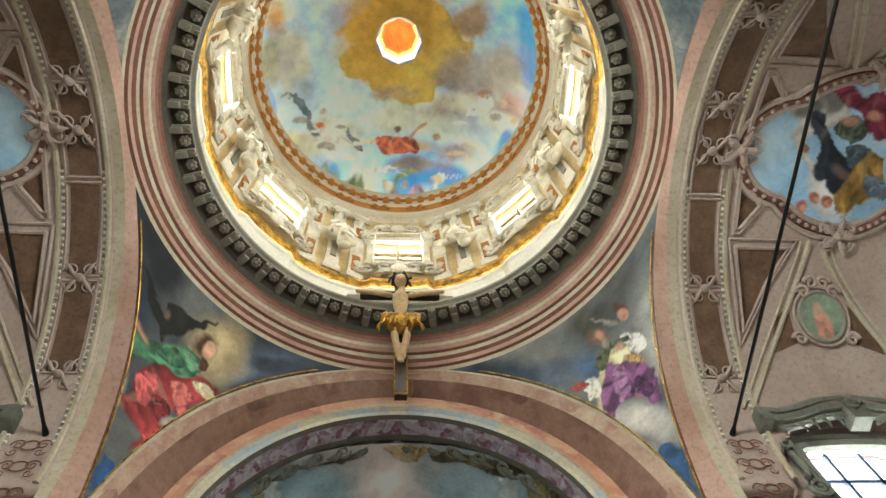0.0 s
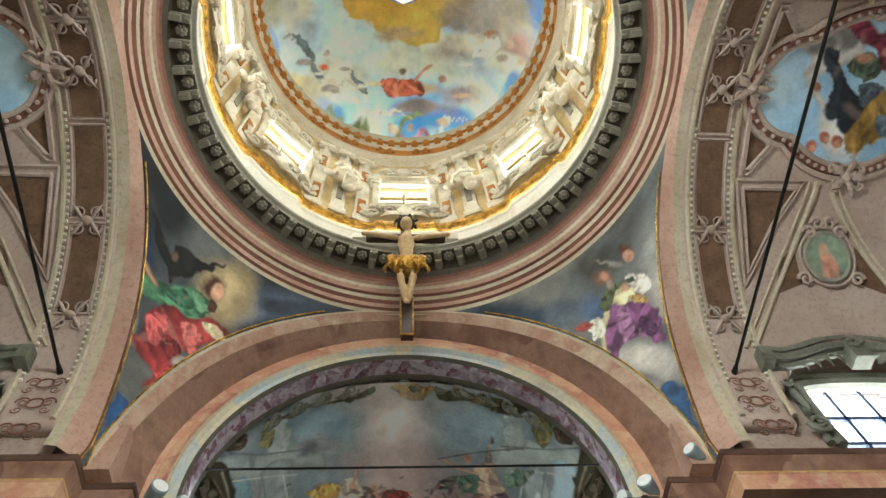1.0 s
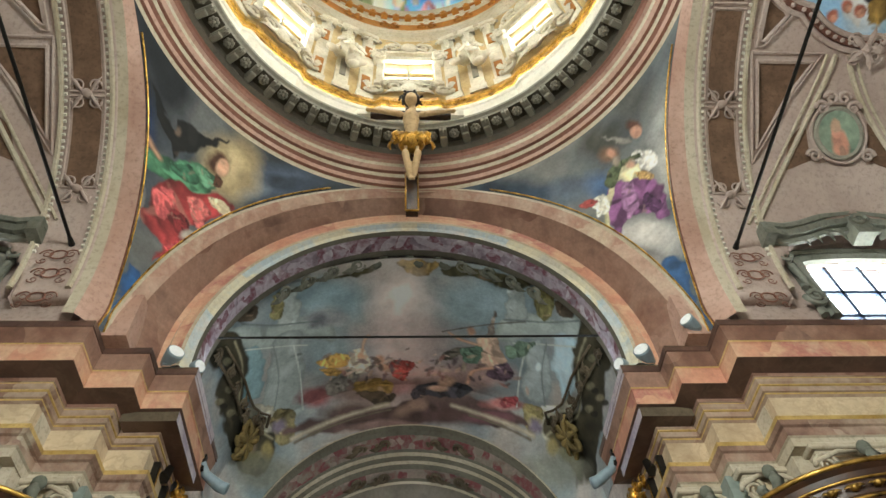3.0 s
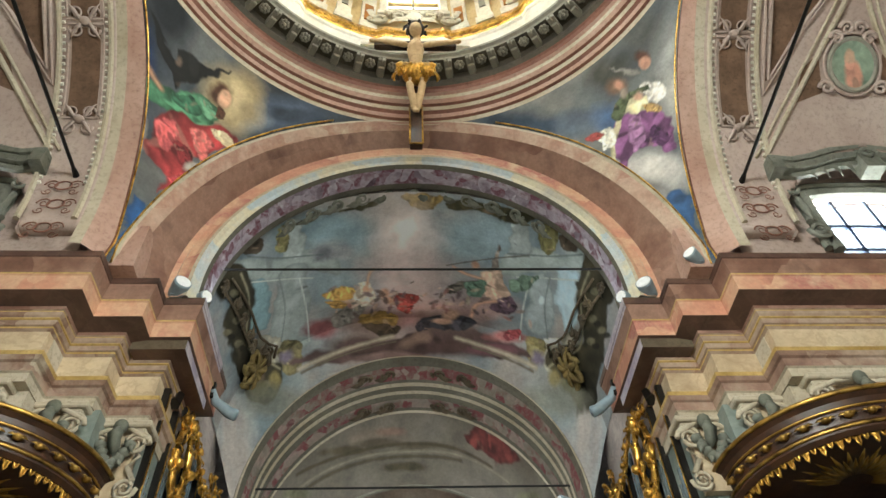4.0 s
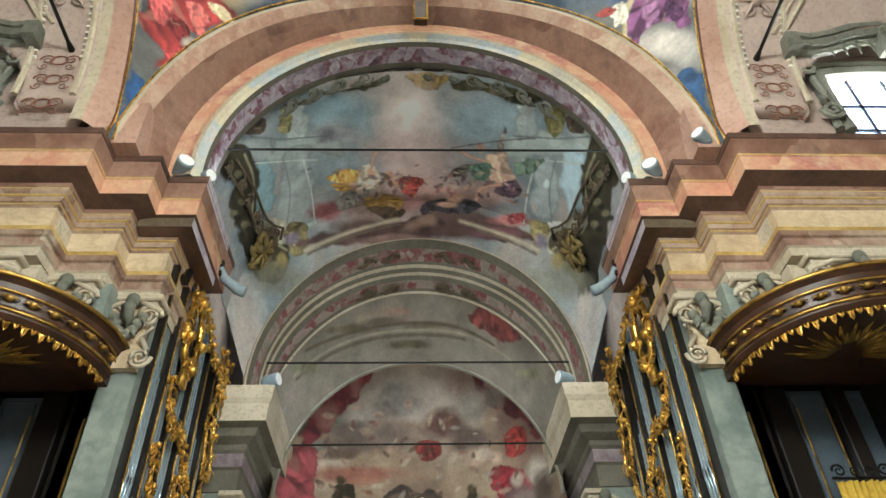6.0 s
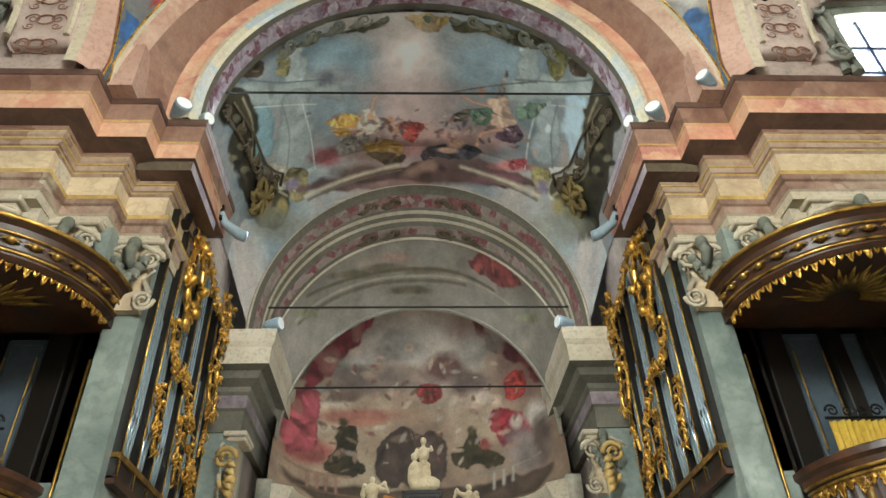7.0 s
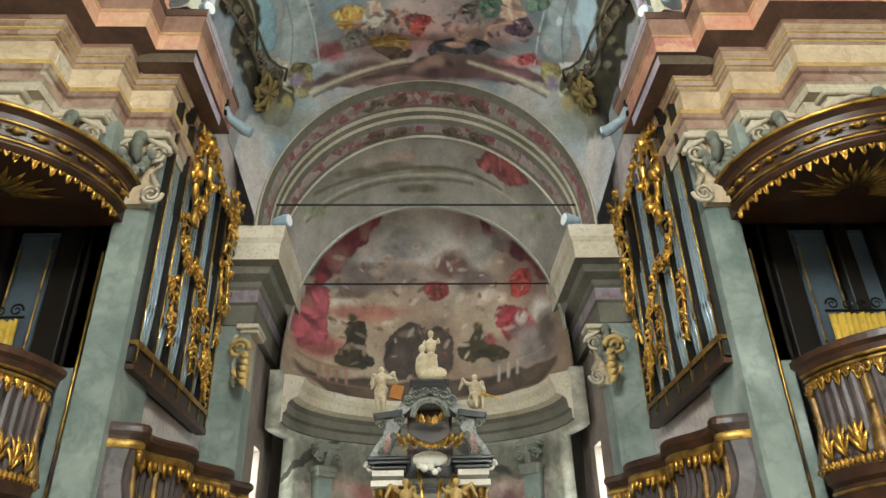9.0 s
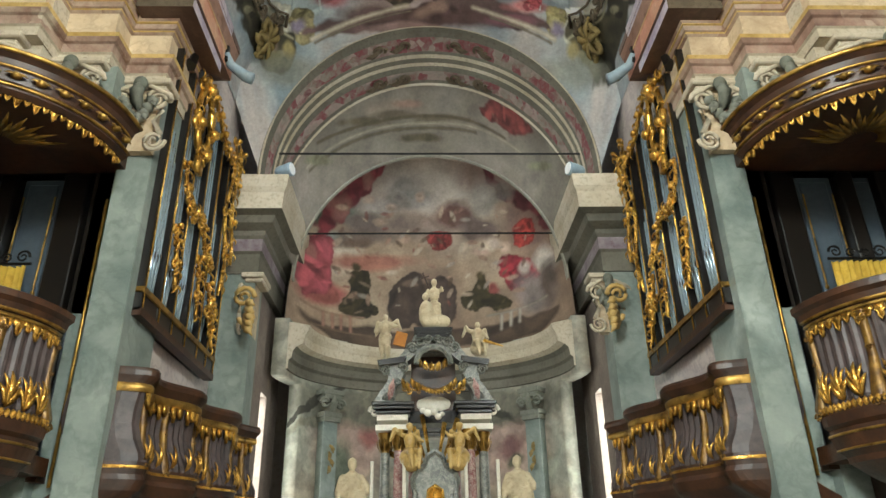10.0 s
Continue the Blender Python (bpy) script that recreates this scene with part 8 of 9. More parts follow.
# ---- bowed balconies below them ----
def balcony(s):
    b = thing("balcony", (s * 5.45, 8.2, 2.35), "dark walnut bowed balcony with fluted panels and gilded leaves", "balcony", "loft balconies")
    a0, a1 = math.pi * 0.98, math.pi * 2.02
    bm = bmesh.new()
    lathe(bm, [(1.3, 1.62), (1.3, 1.78), (1.5, 1.8), (1.58, 1.77), (1.58, 1.7), (1.52, 1.66), (1.5, 1.6), (1.44, 1.56)], 40, (0, 0, 0), a0, a1)
    part("handrail", bm, M_WALNUT, b)
    bm = bmesh.new()
    seg = 120
    rows = []
    for i, (r, z) in enumerate([(1.42, 1.58), (1.4, 1.3), (1.4, 1.0), (1.44, 0.8), (1.48, 0.64), (1.46, 0.58)]):
        rows.append([bm.verts.new(((r - (0.025 if k % 4 in (1, 2) else 0)) * math.cos(a0 + (a1 - a0) * k / seg), (r - (0.025 if k % 4 in (1, 2) else 0)) * math.sin(a0 + (a1 - a0) * k / seg), z)) for k in range(seg + 1)])
    for p, q in zip(rows, rows[1:]):
        for k in range(seg):
            bm.faces.new((p[k], p[k + 1], q[k + 1], q[k]))
    part("fluted_panel", bm, M_VIOLET_WOOD, b, "fluted violet-grey panel")
    bm = bmesh.new()
    lathe(bm, [(1.46, 0.6), (1.52, 0.5), (1.5, 0.4), (1.44, 0.36), (1.46, 0.3), (1.4, 0.16), (1.3, 0.08), (1.28, 0.02), (1.0, -0.14), (0.55, -0.34), (0.2, -0.42), (0.0, -0.43)], 40, (0, 0, 0), a0, a1)
    part("base", bm, M_WALNUT, b)
    bm = bmesh.new()
    box(bm, 0, 0.45, 0.2, 2.4, 0.95, 0.2)
    box(bm, 0, 0.55, -0.1, 1.2, 0.7, 0.6)
    part("wall_bearer", bm, M_WALNUT, b)
    bm = bmesh.new()
    for r, z, t in ((1.47, 1.6, 0.03), (1.44, 1.54, 0.02), (1.46, 0.3, 0.016), (1.4, 0.15, 0.014)):
        tube(bm, ring_pts(r, a0, a1, 40, z), t, 6)
    part("gilt_moulding", bm, M_GOLD_DARK, b)
    bm = bmesh.new()
    for k in range(64):
        a = a0 + (a1 - a0) * (k + 0.5) / 64
        blob(bm, (1.51 * math.cos(a), 1.51 * math.sin(a), 0.56), (0.035, 0.035, 0.05), 1)
    tagged(part("bead_moulding", bm, M_GOLD, b), kind="stuff")
    bm = bmesh.new()
    lambrequin(bm, 1.42, 1.52, a0, a1, 34, 0.17)
    part("fringe", bm, M_GOLD, b, "pierced gilt lappets")
    for k in range(5):
        a = a0 + (a1 - a0) * (k + 0.5) / 5
        bm = bmesh.new()
        for j in range(3):
            aa = a + (j - 1) * 0.17
            d, t = Vector((math.cos(aa), math.sin(aa), 0)), Vector((-math.sin(aa), math.cos(aa), 0))
            p = d * 1.47 + Vector((0, 0, 0.62))
            leaf(bm, p, p + Vector((0, 0, 0.36)) - d * 0.02, 0.06, d * 0.07, 6)
            for h in (-1, 1):
                leaf(bm, p, p + t * 0.14 * h + Vector((0, 0, 0.22)), 0.045, d * 0.05, 4)
                leaf(bm, p + Vector((0, 0, 0.1)), p + t * 0.11 * h + Vector((0, 0, 0.32)), 0.035, d * 0.05, 4)
        part("gilt_acanthus", bm, M_GOLD, b)
    for k in range(6):
        a = a0 + (a1 - a0) * k / 5
        d, t = Vector((math.cos(a), math.sin(a), 0)), Vector((-math.sin(a), math.cos(a), 0))
        bm = bmesh.new()
        prof = [(1.44, 1.5, 0.05), (1.42, 1.2, 0.045), (1.42, 1.0, 0.05), (1.47, 0.78, 0.07), (1.52, 0.62, 0.09), (1.5, 0.48, 0.085)]
        rows = [[bm.verts.new(d * r + t * w + Vector((0, 0, z))), bm.verts.new(d * r - t * w + Vector((0, 0, z))), bm.verts.new(d * (r - 0.1) - t * w + Vector((0, 0, z))), bm.verts.new(d * (r - 0.1) + t * w + Vector((0, 0, z)))] for r, z, w in prof]
        for p, q in zip(rows, rows[1:]):
            for i in range(4):
                bm.faces.new((p[i], p[(i + 1) % 4], q[(i + 1) % 4], q[i]))
        for i, (r, z, w) in enumerate(prof[:-1]):
            for h in (-1, 1):
                scroll(bm, d * (r + 0.01) + t * w * 0.5 * h + Vector((0, 0, z - 0.1)), w * 0.6, 1.2, 0.013, t * h, (0, 0, 1), 0, 1, 4)
        part("gilt_bracket", bm, M_GILT_WOOD, b)
    bm = bmesh.new()
    for k in range(5):
        leaf(bm, (-0.5 + 0.22 * k, -0.9, -0.15), (-0.62 + 0.3 * k, -1.0, -0.62), 0.1, (0, -0.12, 0.02), 6)
    scroll(bm, (-0.5, -0.85, -0.2), 0.2, 1.5, 0.07, (1, 0, 0), (0, 0, 1))
    part("gilt_corbel", bm, M_GOLD_DARK, b)
    return b


def loft_case(s):
    """Dark organ boards and slanting pipes inside the loft, with the yellow curtain."""
    o = thing("loft_organ_case", (s * 5.4, 9.2, 2.55), "black wooden case with grey boards behind the balcony", "organ case", "loft organ cases")
    # the black boxes between the boards stand in for dark recesses
    for k, (x, w, mt) in enumerate(((-0.72, 0.2, M_PIPE_DULL), (-0.42, 0.34, M_BLACK), (0.08, 0.5, M_PIPE_DULL), (0.5, 0.22, M_BLACK), (0.78, 0.3, M_PIPE_DULL), (1.1, 0.3, M_BLACK))):
        bm = bmesh.new()
        if mt is M_BLACK:
            box(bm, s * x, 0.15, 2.0, w, 0.3, 4.0)
            box(bm, s * x, 0.02, 1.0, w * 0.6, 0.06, 1.4)
            bmesh.ops.bevel(bm, geom=bm.edges[:], offset=0.015, segments=1, affect="EDGES")
            part("post", bm, mt, o)
        else:
            box(bm, s * x, 0.2, 2.0, w * 1.15, 0.07, 4.0)
            box(bm, s * x, 0.15, 2.0, w * 0.8, 0.05, 3.8)
            bmesh.ops.bevel(bm, geom=bm.edges[:], offset=0.012, segments=1, affect="EDGES")
            part("board", bm, mt, o)
    for x in (-0.22, 0.2):
        bm = bmesh.new()
        tube(bm, [(s * x, -0.06, 2.2), (s * x, -0.06, 3.6)], 0.012, 5)
        blob(bm, (s * x, -0.06, 2.2), (0.03, 0.03, 0.04), 1)
        part("cord", bm, M_GOLD_DARK, o)
    bm = bmesh.new()
    tube(bm, [(s * -0.98, -0.16, -0.2), (s * -0.98, -0.16, 3.5)], 0.022, 6)
    part("gilt_edge", bm, M_GOLD_DARK, o)
    cur = thing("curtain", (s * 5.6, 8.98, 4.3), "yellow gathered curtain on a scrolled black rail", "curtain", "loft curtains")
    bm = bmesh.new()
    n = 48
    rows = []
    for j, z in enumerate((0.75, 0.5, 0.2, -0.4)):
        rows.append([bm.verts.new((-0.36 + 0.72 * k / n, 0.035 * math.sin(k * 1.05 + 0.3 * j) + (0.02 * math.sin(k * 0.37)), z)) for k in range(n + 1)])
    for p, q in zip(rows, rows[1:]):
        for k in range(n):
            bm.faces.new((p[k], p[k + 1], q[k + 1], q[k]))
    cl = part("cloth", bm, M_CURTAIN, cur, "", True)
    cl.modifiers.new("cloth", "SOLIDIFY").thickness = 0.012
    bm = bmesh.new()
    tube(bm, [(-0.42, -0.02, 0.78), (0.42, -0.02, 0.78)], 0.02, 6)
    for h in (-1, 1):
        scroll(bm, (h * 0.3, -0.02, 0.88), 0.09, 1.5, 0.018, (h, 0, 0), (0, 0, 1), 0, 1, 5)
        scroll(bm, (h * 0.1, -0.02, 0.86), 0.07, 1.5, 0.015, (-h, 0, 0), (0, 0, 1), 0, 1, 5)
    part("rail", bm, M_IRON, cur)
    if s < 0:
        box_ob = thing("reading_desk", (s * 5.2, 9.05, 2.55), "small dark wooden reading desk with gilt scrolls", "desk")
        bm = bmesh.new()
        box(bm, 0, -0.12, 1.78, 0.5, 0.3, 0.5)
        box(bm, 0, 0, 0.77, 0.1, 0.1, 1.54)
        bmesh.ops.bevel(bm, geom=bm.edges[:], offset=0.02, segments=2, affect="EDGES")
        part("body", bm, M_WALNUT, box_ob)
        bm = bmesh.new()
        scroll(bm, (0, -0.29, 1.85), 0.1, 1.5, 0.025, (1, 0, 0), (0, 0, 1))
        part("gilt_scroll", bm, M_GOLD, box_ob)


for s in (-1, 1):
    canopy(s).scale = (0.965, 0.965, 1)
    balcony(s).scale = (0.84, 0.84, 1)
    loft_case(s)


# ---- organ cases in the chancel ----
def gilt_branch(bm, pts, r, every=1, spread=0.14, out=(0, 0, 0)):
    """A gilded, leafy branch along points."""
    pts = [Vector(p) for p in pts]
    tube(bm, pts, r, 6, [r * (0.8 + 0.4 * ((i * 7) % 3) / 2) for i in range(len(pts))])
    o = Vector(out)
    for i in range(0, len(pts) - 1, every):
        d = (pts[i + 1] - pts[i]).normalized()
        n = d.cross(o).normalized()
        for h in (-1, 1):
            leaf(bm, pts[i], pts[i] + d * spread * 0.9 + n * spread * 1.1 * h, spread * 0.26, o * 0.45, 6)
        if i % 3 == 0:
            scroll(bm, pts[i] + n * spread * 0.5, spread * 0.55, 1.3, r * 0.8, d, n, i, 1, 5)
            blob(bm, pts[i] + o * 0.5, (r * 1.7,) * 3, 1)


def organ(s):
    X = s * 3.82
    o = thing("organ", (X, 9.1, 4.5), "black organ case with tin pipes and gilded rocaille carving", "organ", "choir organs")
    L = 3.35
    out = Vector((-s, 0, 0))

    def P(y, z, d=0.0):
        return Vector((-s * d, y, z))
    bm = bmesh.new()
    box(bm, s * 0.5, L / 2, 2.1, 0.7, L, 4.3)
    part("back", bm, M_BLACK, o)
    for y in (0.04, 0.62, 1.15, 1.75, 2.35, 2.85, L - 0.05):
        bm = bmesh.new()
        box(bm, 0, y, 2.1, 0.12, 0.075, 4.2)
        part("stile", bm, M_BLACK, o)
        bm = bmesh.new()
        tube(bm, [P(y, 0.0, 0.07), P(y, 4.1, 0.07)], 0.011, 5)
        part("gilt_bead", bm, M_GOLD, o)
    for z, h in ((0.28, 0.08), (-0.02, 0.1)):
        bm = bmesh.new()
        box(bm, 0, L / 2, z, 0.16, L, h)
        part("rail", bm, M_GOLD_DARK if z > 0 else M_WALNUT, o)
    bm = bmesh.new()
    box(bm, 0, L / 2, 0.13, 0.1, L, 0.26)
    part("plinth", bm, M_BLACK, o)
    bays = ((0.09, 0.57, 5), (0.67, 1.1, 4), (1.2, 1.7, 5), (1.8, 2.3, 5), (2.4, 2.8, 4), (2.9, 3.25, 4))
    for bi, (y0, y1, n) in enumerate(bays):
        for k in range(n):
            y = y0 + (y1 - y0) * (k + 0.5) / n
            r = (y1 - y0) / n * 0.46
            top = (3.2 if bi % 2 else 2.9) + 0.35 * abs(k - (n - 1) / 2) * (1 if bi % 2 else -0.6) + (0.5 if bi in (2, 3) else 0)
            foot = 0.75 + 0.06 * abs(k - n / 2)
            bm = bmesh.new()
            tube(bm, [P(y, 0.32, -0.04), P(y, foot, -0.04), P(y, foot + 0.04, -0.04), P(y, top, -0.04)], r, 12, [r * 0.35, r * 0.95, r, r])
            part("pipe", bm, M_PIPE, o, "", True)
            bm = bmesh.new()
            box(bm, s * (0.04 - r), y, foot + 0.12, 0.01, r * 0.8, 0.09)
            part("pipe_mouth", bm, M_BLACK, o)
    # gilded carving
    random.seed(5 if s > 0 else 6)
    for y0, z0, y1, z1, sag in ((0.62, 2.55, 1.15, 1.95, -0.15), (1.15, 1.95, 1.75, 1.95, 0.12), (1.75, 2.0, 2.35, 1.5, -0.1), (0.62, 1.5, 0.9, 0.6, 0.1), (1.75, 1.5, 1.95, 0.5, 0.1), (2.35, 1.3, 2.85, 0.9, -0.1), (2.35, 0.9, 2.9, 0.35, 0.1)):
        bm = bmesh.new()
        gilt_branch(bm, [P(y0 + (y1 - y0) * k / 9, z0 + (z1 - z0) * k / 9 + sag * math.sin(math.pi * k / 9) + 0.05 * math.sin(k * 2.1), 0.12) for k in range(10)], 0.03, 1, 0.14, out * 0.12)
        part("gilt_branch", bm, M_GOLD, o)
    for h in range(2):
        y0 = 2.85 + 0.36 * h
        bm = bmesh.new()
        gilt_branch(bm, [P(y0 + 0.13 * math.sin(k * 0.8 + h), 4.4 - 0.26 * k, 0.14) for k in range(13 - 3 * h)], 0.034, 1, 0.15, out * 0.12)
        part("gilt_branch", bm, M_GOLD, o)
    bm = bmesh.new()
    gilt_branch(bm, [P(0.7 + 2.5 * k / 22, 4.15 + 0.22 * math.sin(math.pi * k / 11) + 0.06 * math.sin(k * 1.9), 0.12) for k in range(23)], 0.038, 1, 0.15, out * 0.12)
    part("gilt_cresting", bm, M_GOLD, o)
    bm = bmesh.new()
    cy, cz = 1.05, 3.55
    pts = [P(cy + 0.34 * math.cos(a) * (1 - 0.35 * max(0, -math.sin(a))), cz + 0.62 * math.sin(a), 0.14) for a in [2 * math.pi * k / 22 for k in range(23)]]
    gilt_branch(bm, pts, 0.06, 2, 0.16, out * 0.14)
    box(bm, -s * 0.14, cy, cz - 0.78, 0.08, 0.22, 0.26)
    part("gilt_cartouche", bm, M_GOLD, o)
    bm = bmesh.new()
    tube(bm, [P(0.4, 4.2, 0), P(0.5, 4.6, 0), P(0.75, 4.7, 0), P(0.9, 4.3, 0)], 0.12, 6)
    part("black_cresting", bm, M_BLACK, o)
    return o


def gallery(s):
    """The lower organ gallery: a serpentine front in walnut with gilded leaves."""
    g = thing("organ_gallery", (s * 3.9, 9.0, 2.3), "serpentine walnut gallery front with fluted panels and gilding", "gallery", "organ galleries")
    n = 100
    L = 4.1

    def front(t):
        turn = math.sqrt(max(0.0, 1 - (1 - min(1.0, t / 0.08)) ** 2))
        return (0.75 + 0.45 * t + 0.13 * math.cos(t * L * 2 * math.pi / 1.45)) * turn - 0.45
    pts = [Vector((-s * front(k / n), L * k / n)) for k in range(n + 1)]

    def run(name, prof, material, label="", flutes=False):
        bm = bmesh.new()
        rows = []
        for o, z in prof:
            rows.append([bm.verts.new((p.x - s * (o - (0.02 if flutes and k % 2 else 0)), p.y, z)) for k, p in enumerate(pts)])
        for p, q in zip(rows, rows[1:]):
            for k in range(n):
                bm.faces.new((p[k], p[k + 1], q[k + 1], q[k]))
        bm.faces.new([r[0] for r in rows] + [bm.verts.new((s * 0.4, 0, prof[-1][1])), bm.verts.new((s * 0.4, 0, prof[0][1]))])
        return part(name, bm, material, g, label)
    run("handrail", [(-0.1, 1.45), (0.06, 1.46), (0.09, 1.42), (0.09, 1.36), (0.03, 1.3), (0.0, 1.26)], M_WALNUT)
    run("gilt_band", [(0.0, 1.27), (0.035, 1.24), (0.035, 1.19), (0.0, 1.16)], M_GOLD_DARK)
    run("fluted_panel", [(-0.03, 1.18), (-0.06, 0.95), (-0.06, 0.78), (-0.01, 0.6), (0.07, 0.44), (0.09, 0.34)], M_VIOLET_WOOD, "fluted violet-grey panel", True)
    run("base", [(0.06, 0.36), (0.1, 0.28), (0.07, 0.2), (0.1, 0.14), (0.04, 0.02), (-0.1, -0.08), (-0.3, -0.2), (-0.45, -0.22)], M_WALNUT)
    run("gilt_edge", [(0.09, 0.3), (0.115, 0.28), (0.09, 0.26)], M_GOLD)
    for k in range(6, n, 5):
        p = pts[k]
        bm = bmesh.new()
        b = Vector((p.x - s * 0.06, p.y, 0.36))
        o = Vector((-s * 0.06, 0, 0))
        leaf(bm, b, b + Vector((0, 0, 0.3)), 0.05, o, 5)
        for h in (-1, 1):
            leaf(bm, b, b + Vector((0, 0.11 * h, 0.2)), 0.04, o * 0.8, 4)
        part("gilt_leaf", bm, M_GOLD, g)
        bm = bmesh.new()
        for j in range(2):
            q = pts[min(n, k + 2 * j)]
            c = Vector((q.x - s * 0.01, q.y, 1.15))
            vs = [c + Vector((0, -0.07, 0)), c + Vector((0, -0.06, -0.08)), c + Vector((0, 0, -0.19 + 0.06 * j)), c + Vector((0, 0.06, -0.08)), c + Vector((0, 0.07, 0))]
            f = [bm.verts.new(v + Vector((-s * 0.02, 0, 0))) for v in vs]
            r = [bm.verts.new(v + Vector((s * 0.02, 0, 0))) for v in vs]
            bm.faces.new(f)
            bm.faces.new(r)
            for i in range(5):
                bm.faces.new((f[i], r[i], r[(i + 1) % 5], f[(i + 1) % 5]))
        part("gilt_lappet", bm, M_GOLD, g)
    for k in (8, 25, 42, 60, 78, 96):
        p = pts[k]
        bm = bmesh.new()
        prof = [(0.0, 1.16, 0.04), (-0.02, 0.9, 0.035), (0.01, 0.6, 0.05), (0.08, 0.4, 0.07), (0.08, 0.3, 0.07)]
        rows = [[bm.verts.new((p.x - s * o, p.y - w, z)), bm.verts.new((p.x - s * o, p.y + w, z)), bm.verts.new((p.x + s * 0.1, p.y + w, z)), bm.verts.new((p.x + s * 0.1, p.y - w, z))] for o, z, w in prof]
        for a, b in zip(rows, rows[1:]):
            for i in range(4):
                bm.faces.new((a[i], a[(i + 1) % 4], b[(i + 1) % 4], b[i]))
        for i, (o, z, w) in enumerate(prof[:-1]):
            for h in (-1, 1):
                scroll(bm, (p.x - s * (o + 0.01), p.y + w * 0.5 * h, z - 0.1), w * 0.6, 1.2, 0.014, (0, h, 0), (0, 0, 1), 0, 1, 4)
        part("gilt_bracket", bm, M_GILT_WOOD, g)
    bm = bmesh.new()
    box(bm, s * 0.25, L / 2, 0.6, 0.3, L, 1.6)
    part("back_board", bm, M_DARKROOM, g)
    return g


for s in (-1, 1):
    organ(s)
    gallery(s)


# ---- the crucifix that hangs under the ring ----
cr = thing("crucifix", (0.01, 7.86, 13.35), "wooden crucifix with painted corpus and gilded loincloth", "crucifix")
TOPZ = 4.25


def lean_pt(x, z, d=0.0):
    """The cross leans into the nave as it rises."""
    return Vector((x, -0.1 - 0.14 * z - d, z * 0.78))


bm = bmesh.new()
rows = [[bm.verts.new(lean_pt(x, z, d)) for x, d in ((-0.12, 0), (0.12, 0), (0.12, 0.14), (-0.12, 0.14))] for z in (0.0, 0.05, TOPZ + 0.2)]
for p, q in zip(rows, rows[1:]):
    for i in range(4):
        bm.faces.new((p[i], p[(i + 1) % 4], q[(i + 1) % 4], q[i]))
bm.faces.new(rows[0])
bm.faces.new(rows[-1])
part("upright", bm, M_WALNUT, cr)
bm = bmesh.new()
for h in (-1, 1):
    tube(bm, [lean_pt(h * 0.125, 0.0, 0.15), lean_pt(h * 0.125, 1.4, 0.15)], 0.018, 5)
tube(bm, [lean_pt(-0.13, 0.0, 0.15), lean_pt(0.13, 0.0, 0.15)], 0.022, 5)
part("gilt_edge", bm, M_GOLD, cr)
bm = bmesh.new()
c = lean_pt(0, TOPZ - 0.15, 0.07)
box(bm, c.x, c.y, c.z, 2.32, 0.14, 0.22)
bmesh.ops.bevel(bm, geom=bm.edges[:], offset=0.012, segments=1, affect="EDGES")
part("crossbeam", bm, M_WALNUT, cr)
for h in (-1, 1):
    bm = bmesh.new()
    box(bm, h * 1.05, c.y, c.z, 0.3, 0.16, 0.24)
    part("beam_end", bm, M_WHITE_STUCCO, cr, "pale beam end")
bm = bmesh.new()
q = lean_pt(0, TOPZ + 0.5, 0.16)
box(bm, 0, q.y, q.z, 0.42, 0.04, 0.24)
title = part("title_board", bm, M_WHITE_STUCCO, cr, "white title board")
fc = bpy.data.curves.new("title_letters", "FONT")
fc.body, fc.size, fc.align_x, fc.align_y, fc.extrude = "INRI", 0.16, "CENTER", "CENTER", 0.005
tx = new("title_letters", fc)
tx.data.materials.append(M_BLACK)
tx.parent = title
tx.matrix_world = Matrix.Translation(Vector(cr.location) + Vector((0, q.y - 0.03, q.z))) @ Matrix.Rotation(math.pi / 2, 4, "X")

bm = bmesh.new()
B = lambda x, z, d=0.3: lean_pt(x, z, d)
limb(bm, [B(0, 2.35), B(0, 2.8, 0.34), B(0, 3.35, 0.36), B(0, 3.62, 0.34)], [0.15, 0.13, 0.19, 0.15])
limb(bm, [B(0.04, 3.65, 0.34), B(0.02, 3.9, 0.42)], [0.08, 0.08])
blob(bm, B(0.0, 4.02, 0.5), (0.15, 0.17, 0.19), 2)
for h in (-1, 1):
    limb(bm, [B(h * 0.22, 3.62, 0.34), B(h * 0.62, 3.86, 0.28), B(h * 0.98, 4.1, 0.2)], [0.075, 0.06, 0.05])
    limb(bm, [B(h * 0.11, 2.35), B(h * 0.13, 1.7, 0.46), B(h * 0.04, 1.05, 0.3), B(h * 0.03, 0.85, 0.36)], [0.11, 0.085, 0.065, 0.05])
corpus = part("corpus", bm, M_SKIN, cr, "painted carved corpus", True)
rm = corpus.modifiers.new("carve", "REMESH")
rm.mode, rm.voxel_size, rm.use_smooth_shade = "VOXEL", 0.03, True
bm = bmesh.new()
blob(bm, B(0, 4.1, 0.46), (0.21, 0.2, 0.17), 2)
for k in range(14):
    a = k * 0.9
    tube(bm, [B(0.2 * math.cos(a), 4.18, 0.46 + 0.12 * math.sin(a)), B(0.27 * math.cos(a + 0.4), 4.1 + 0.08 * math.sin(k * 2.3), 0.46 + 0.2 * math.sin(a + 0.4))], 0.025, 5)
part("hair_and_thorns", bm, M_DARKCLOTH, cr)
bm = bmesh.new()
blob(bm, B(0, 2.35, 0.32), (0.3, 0.25, 0.22), 2)
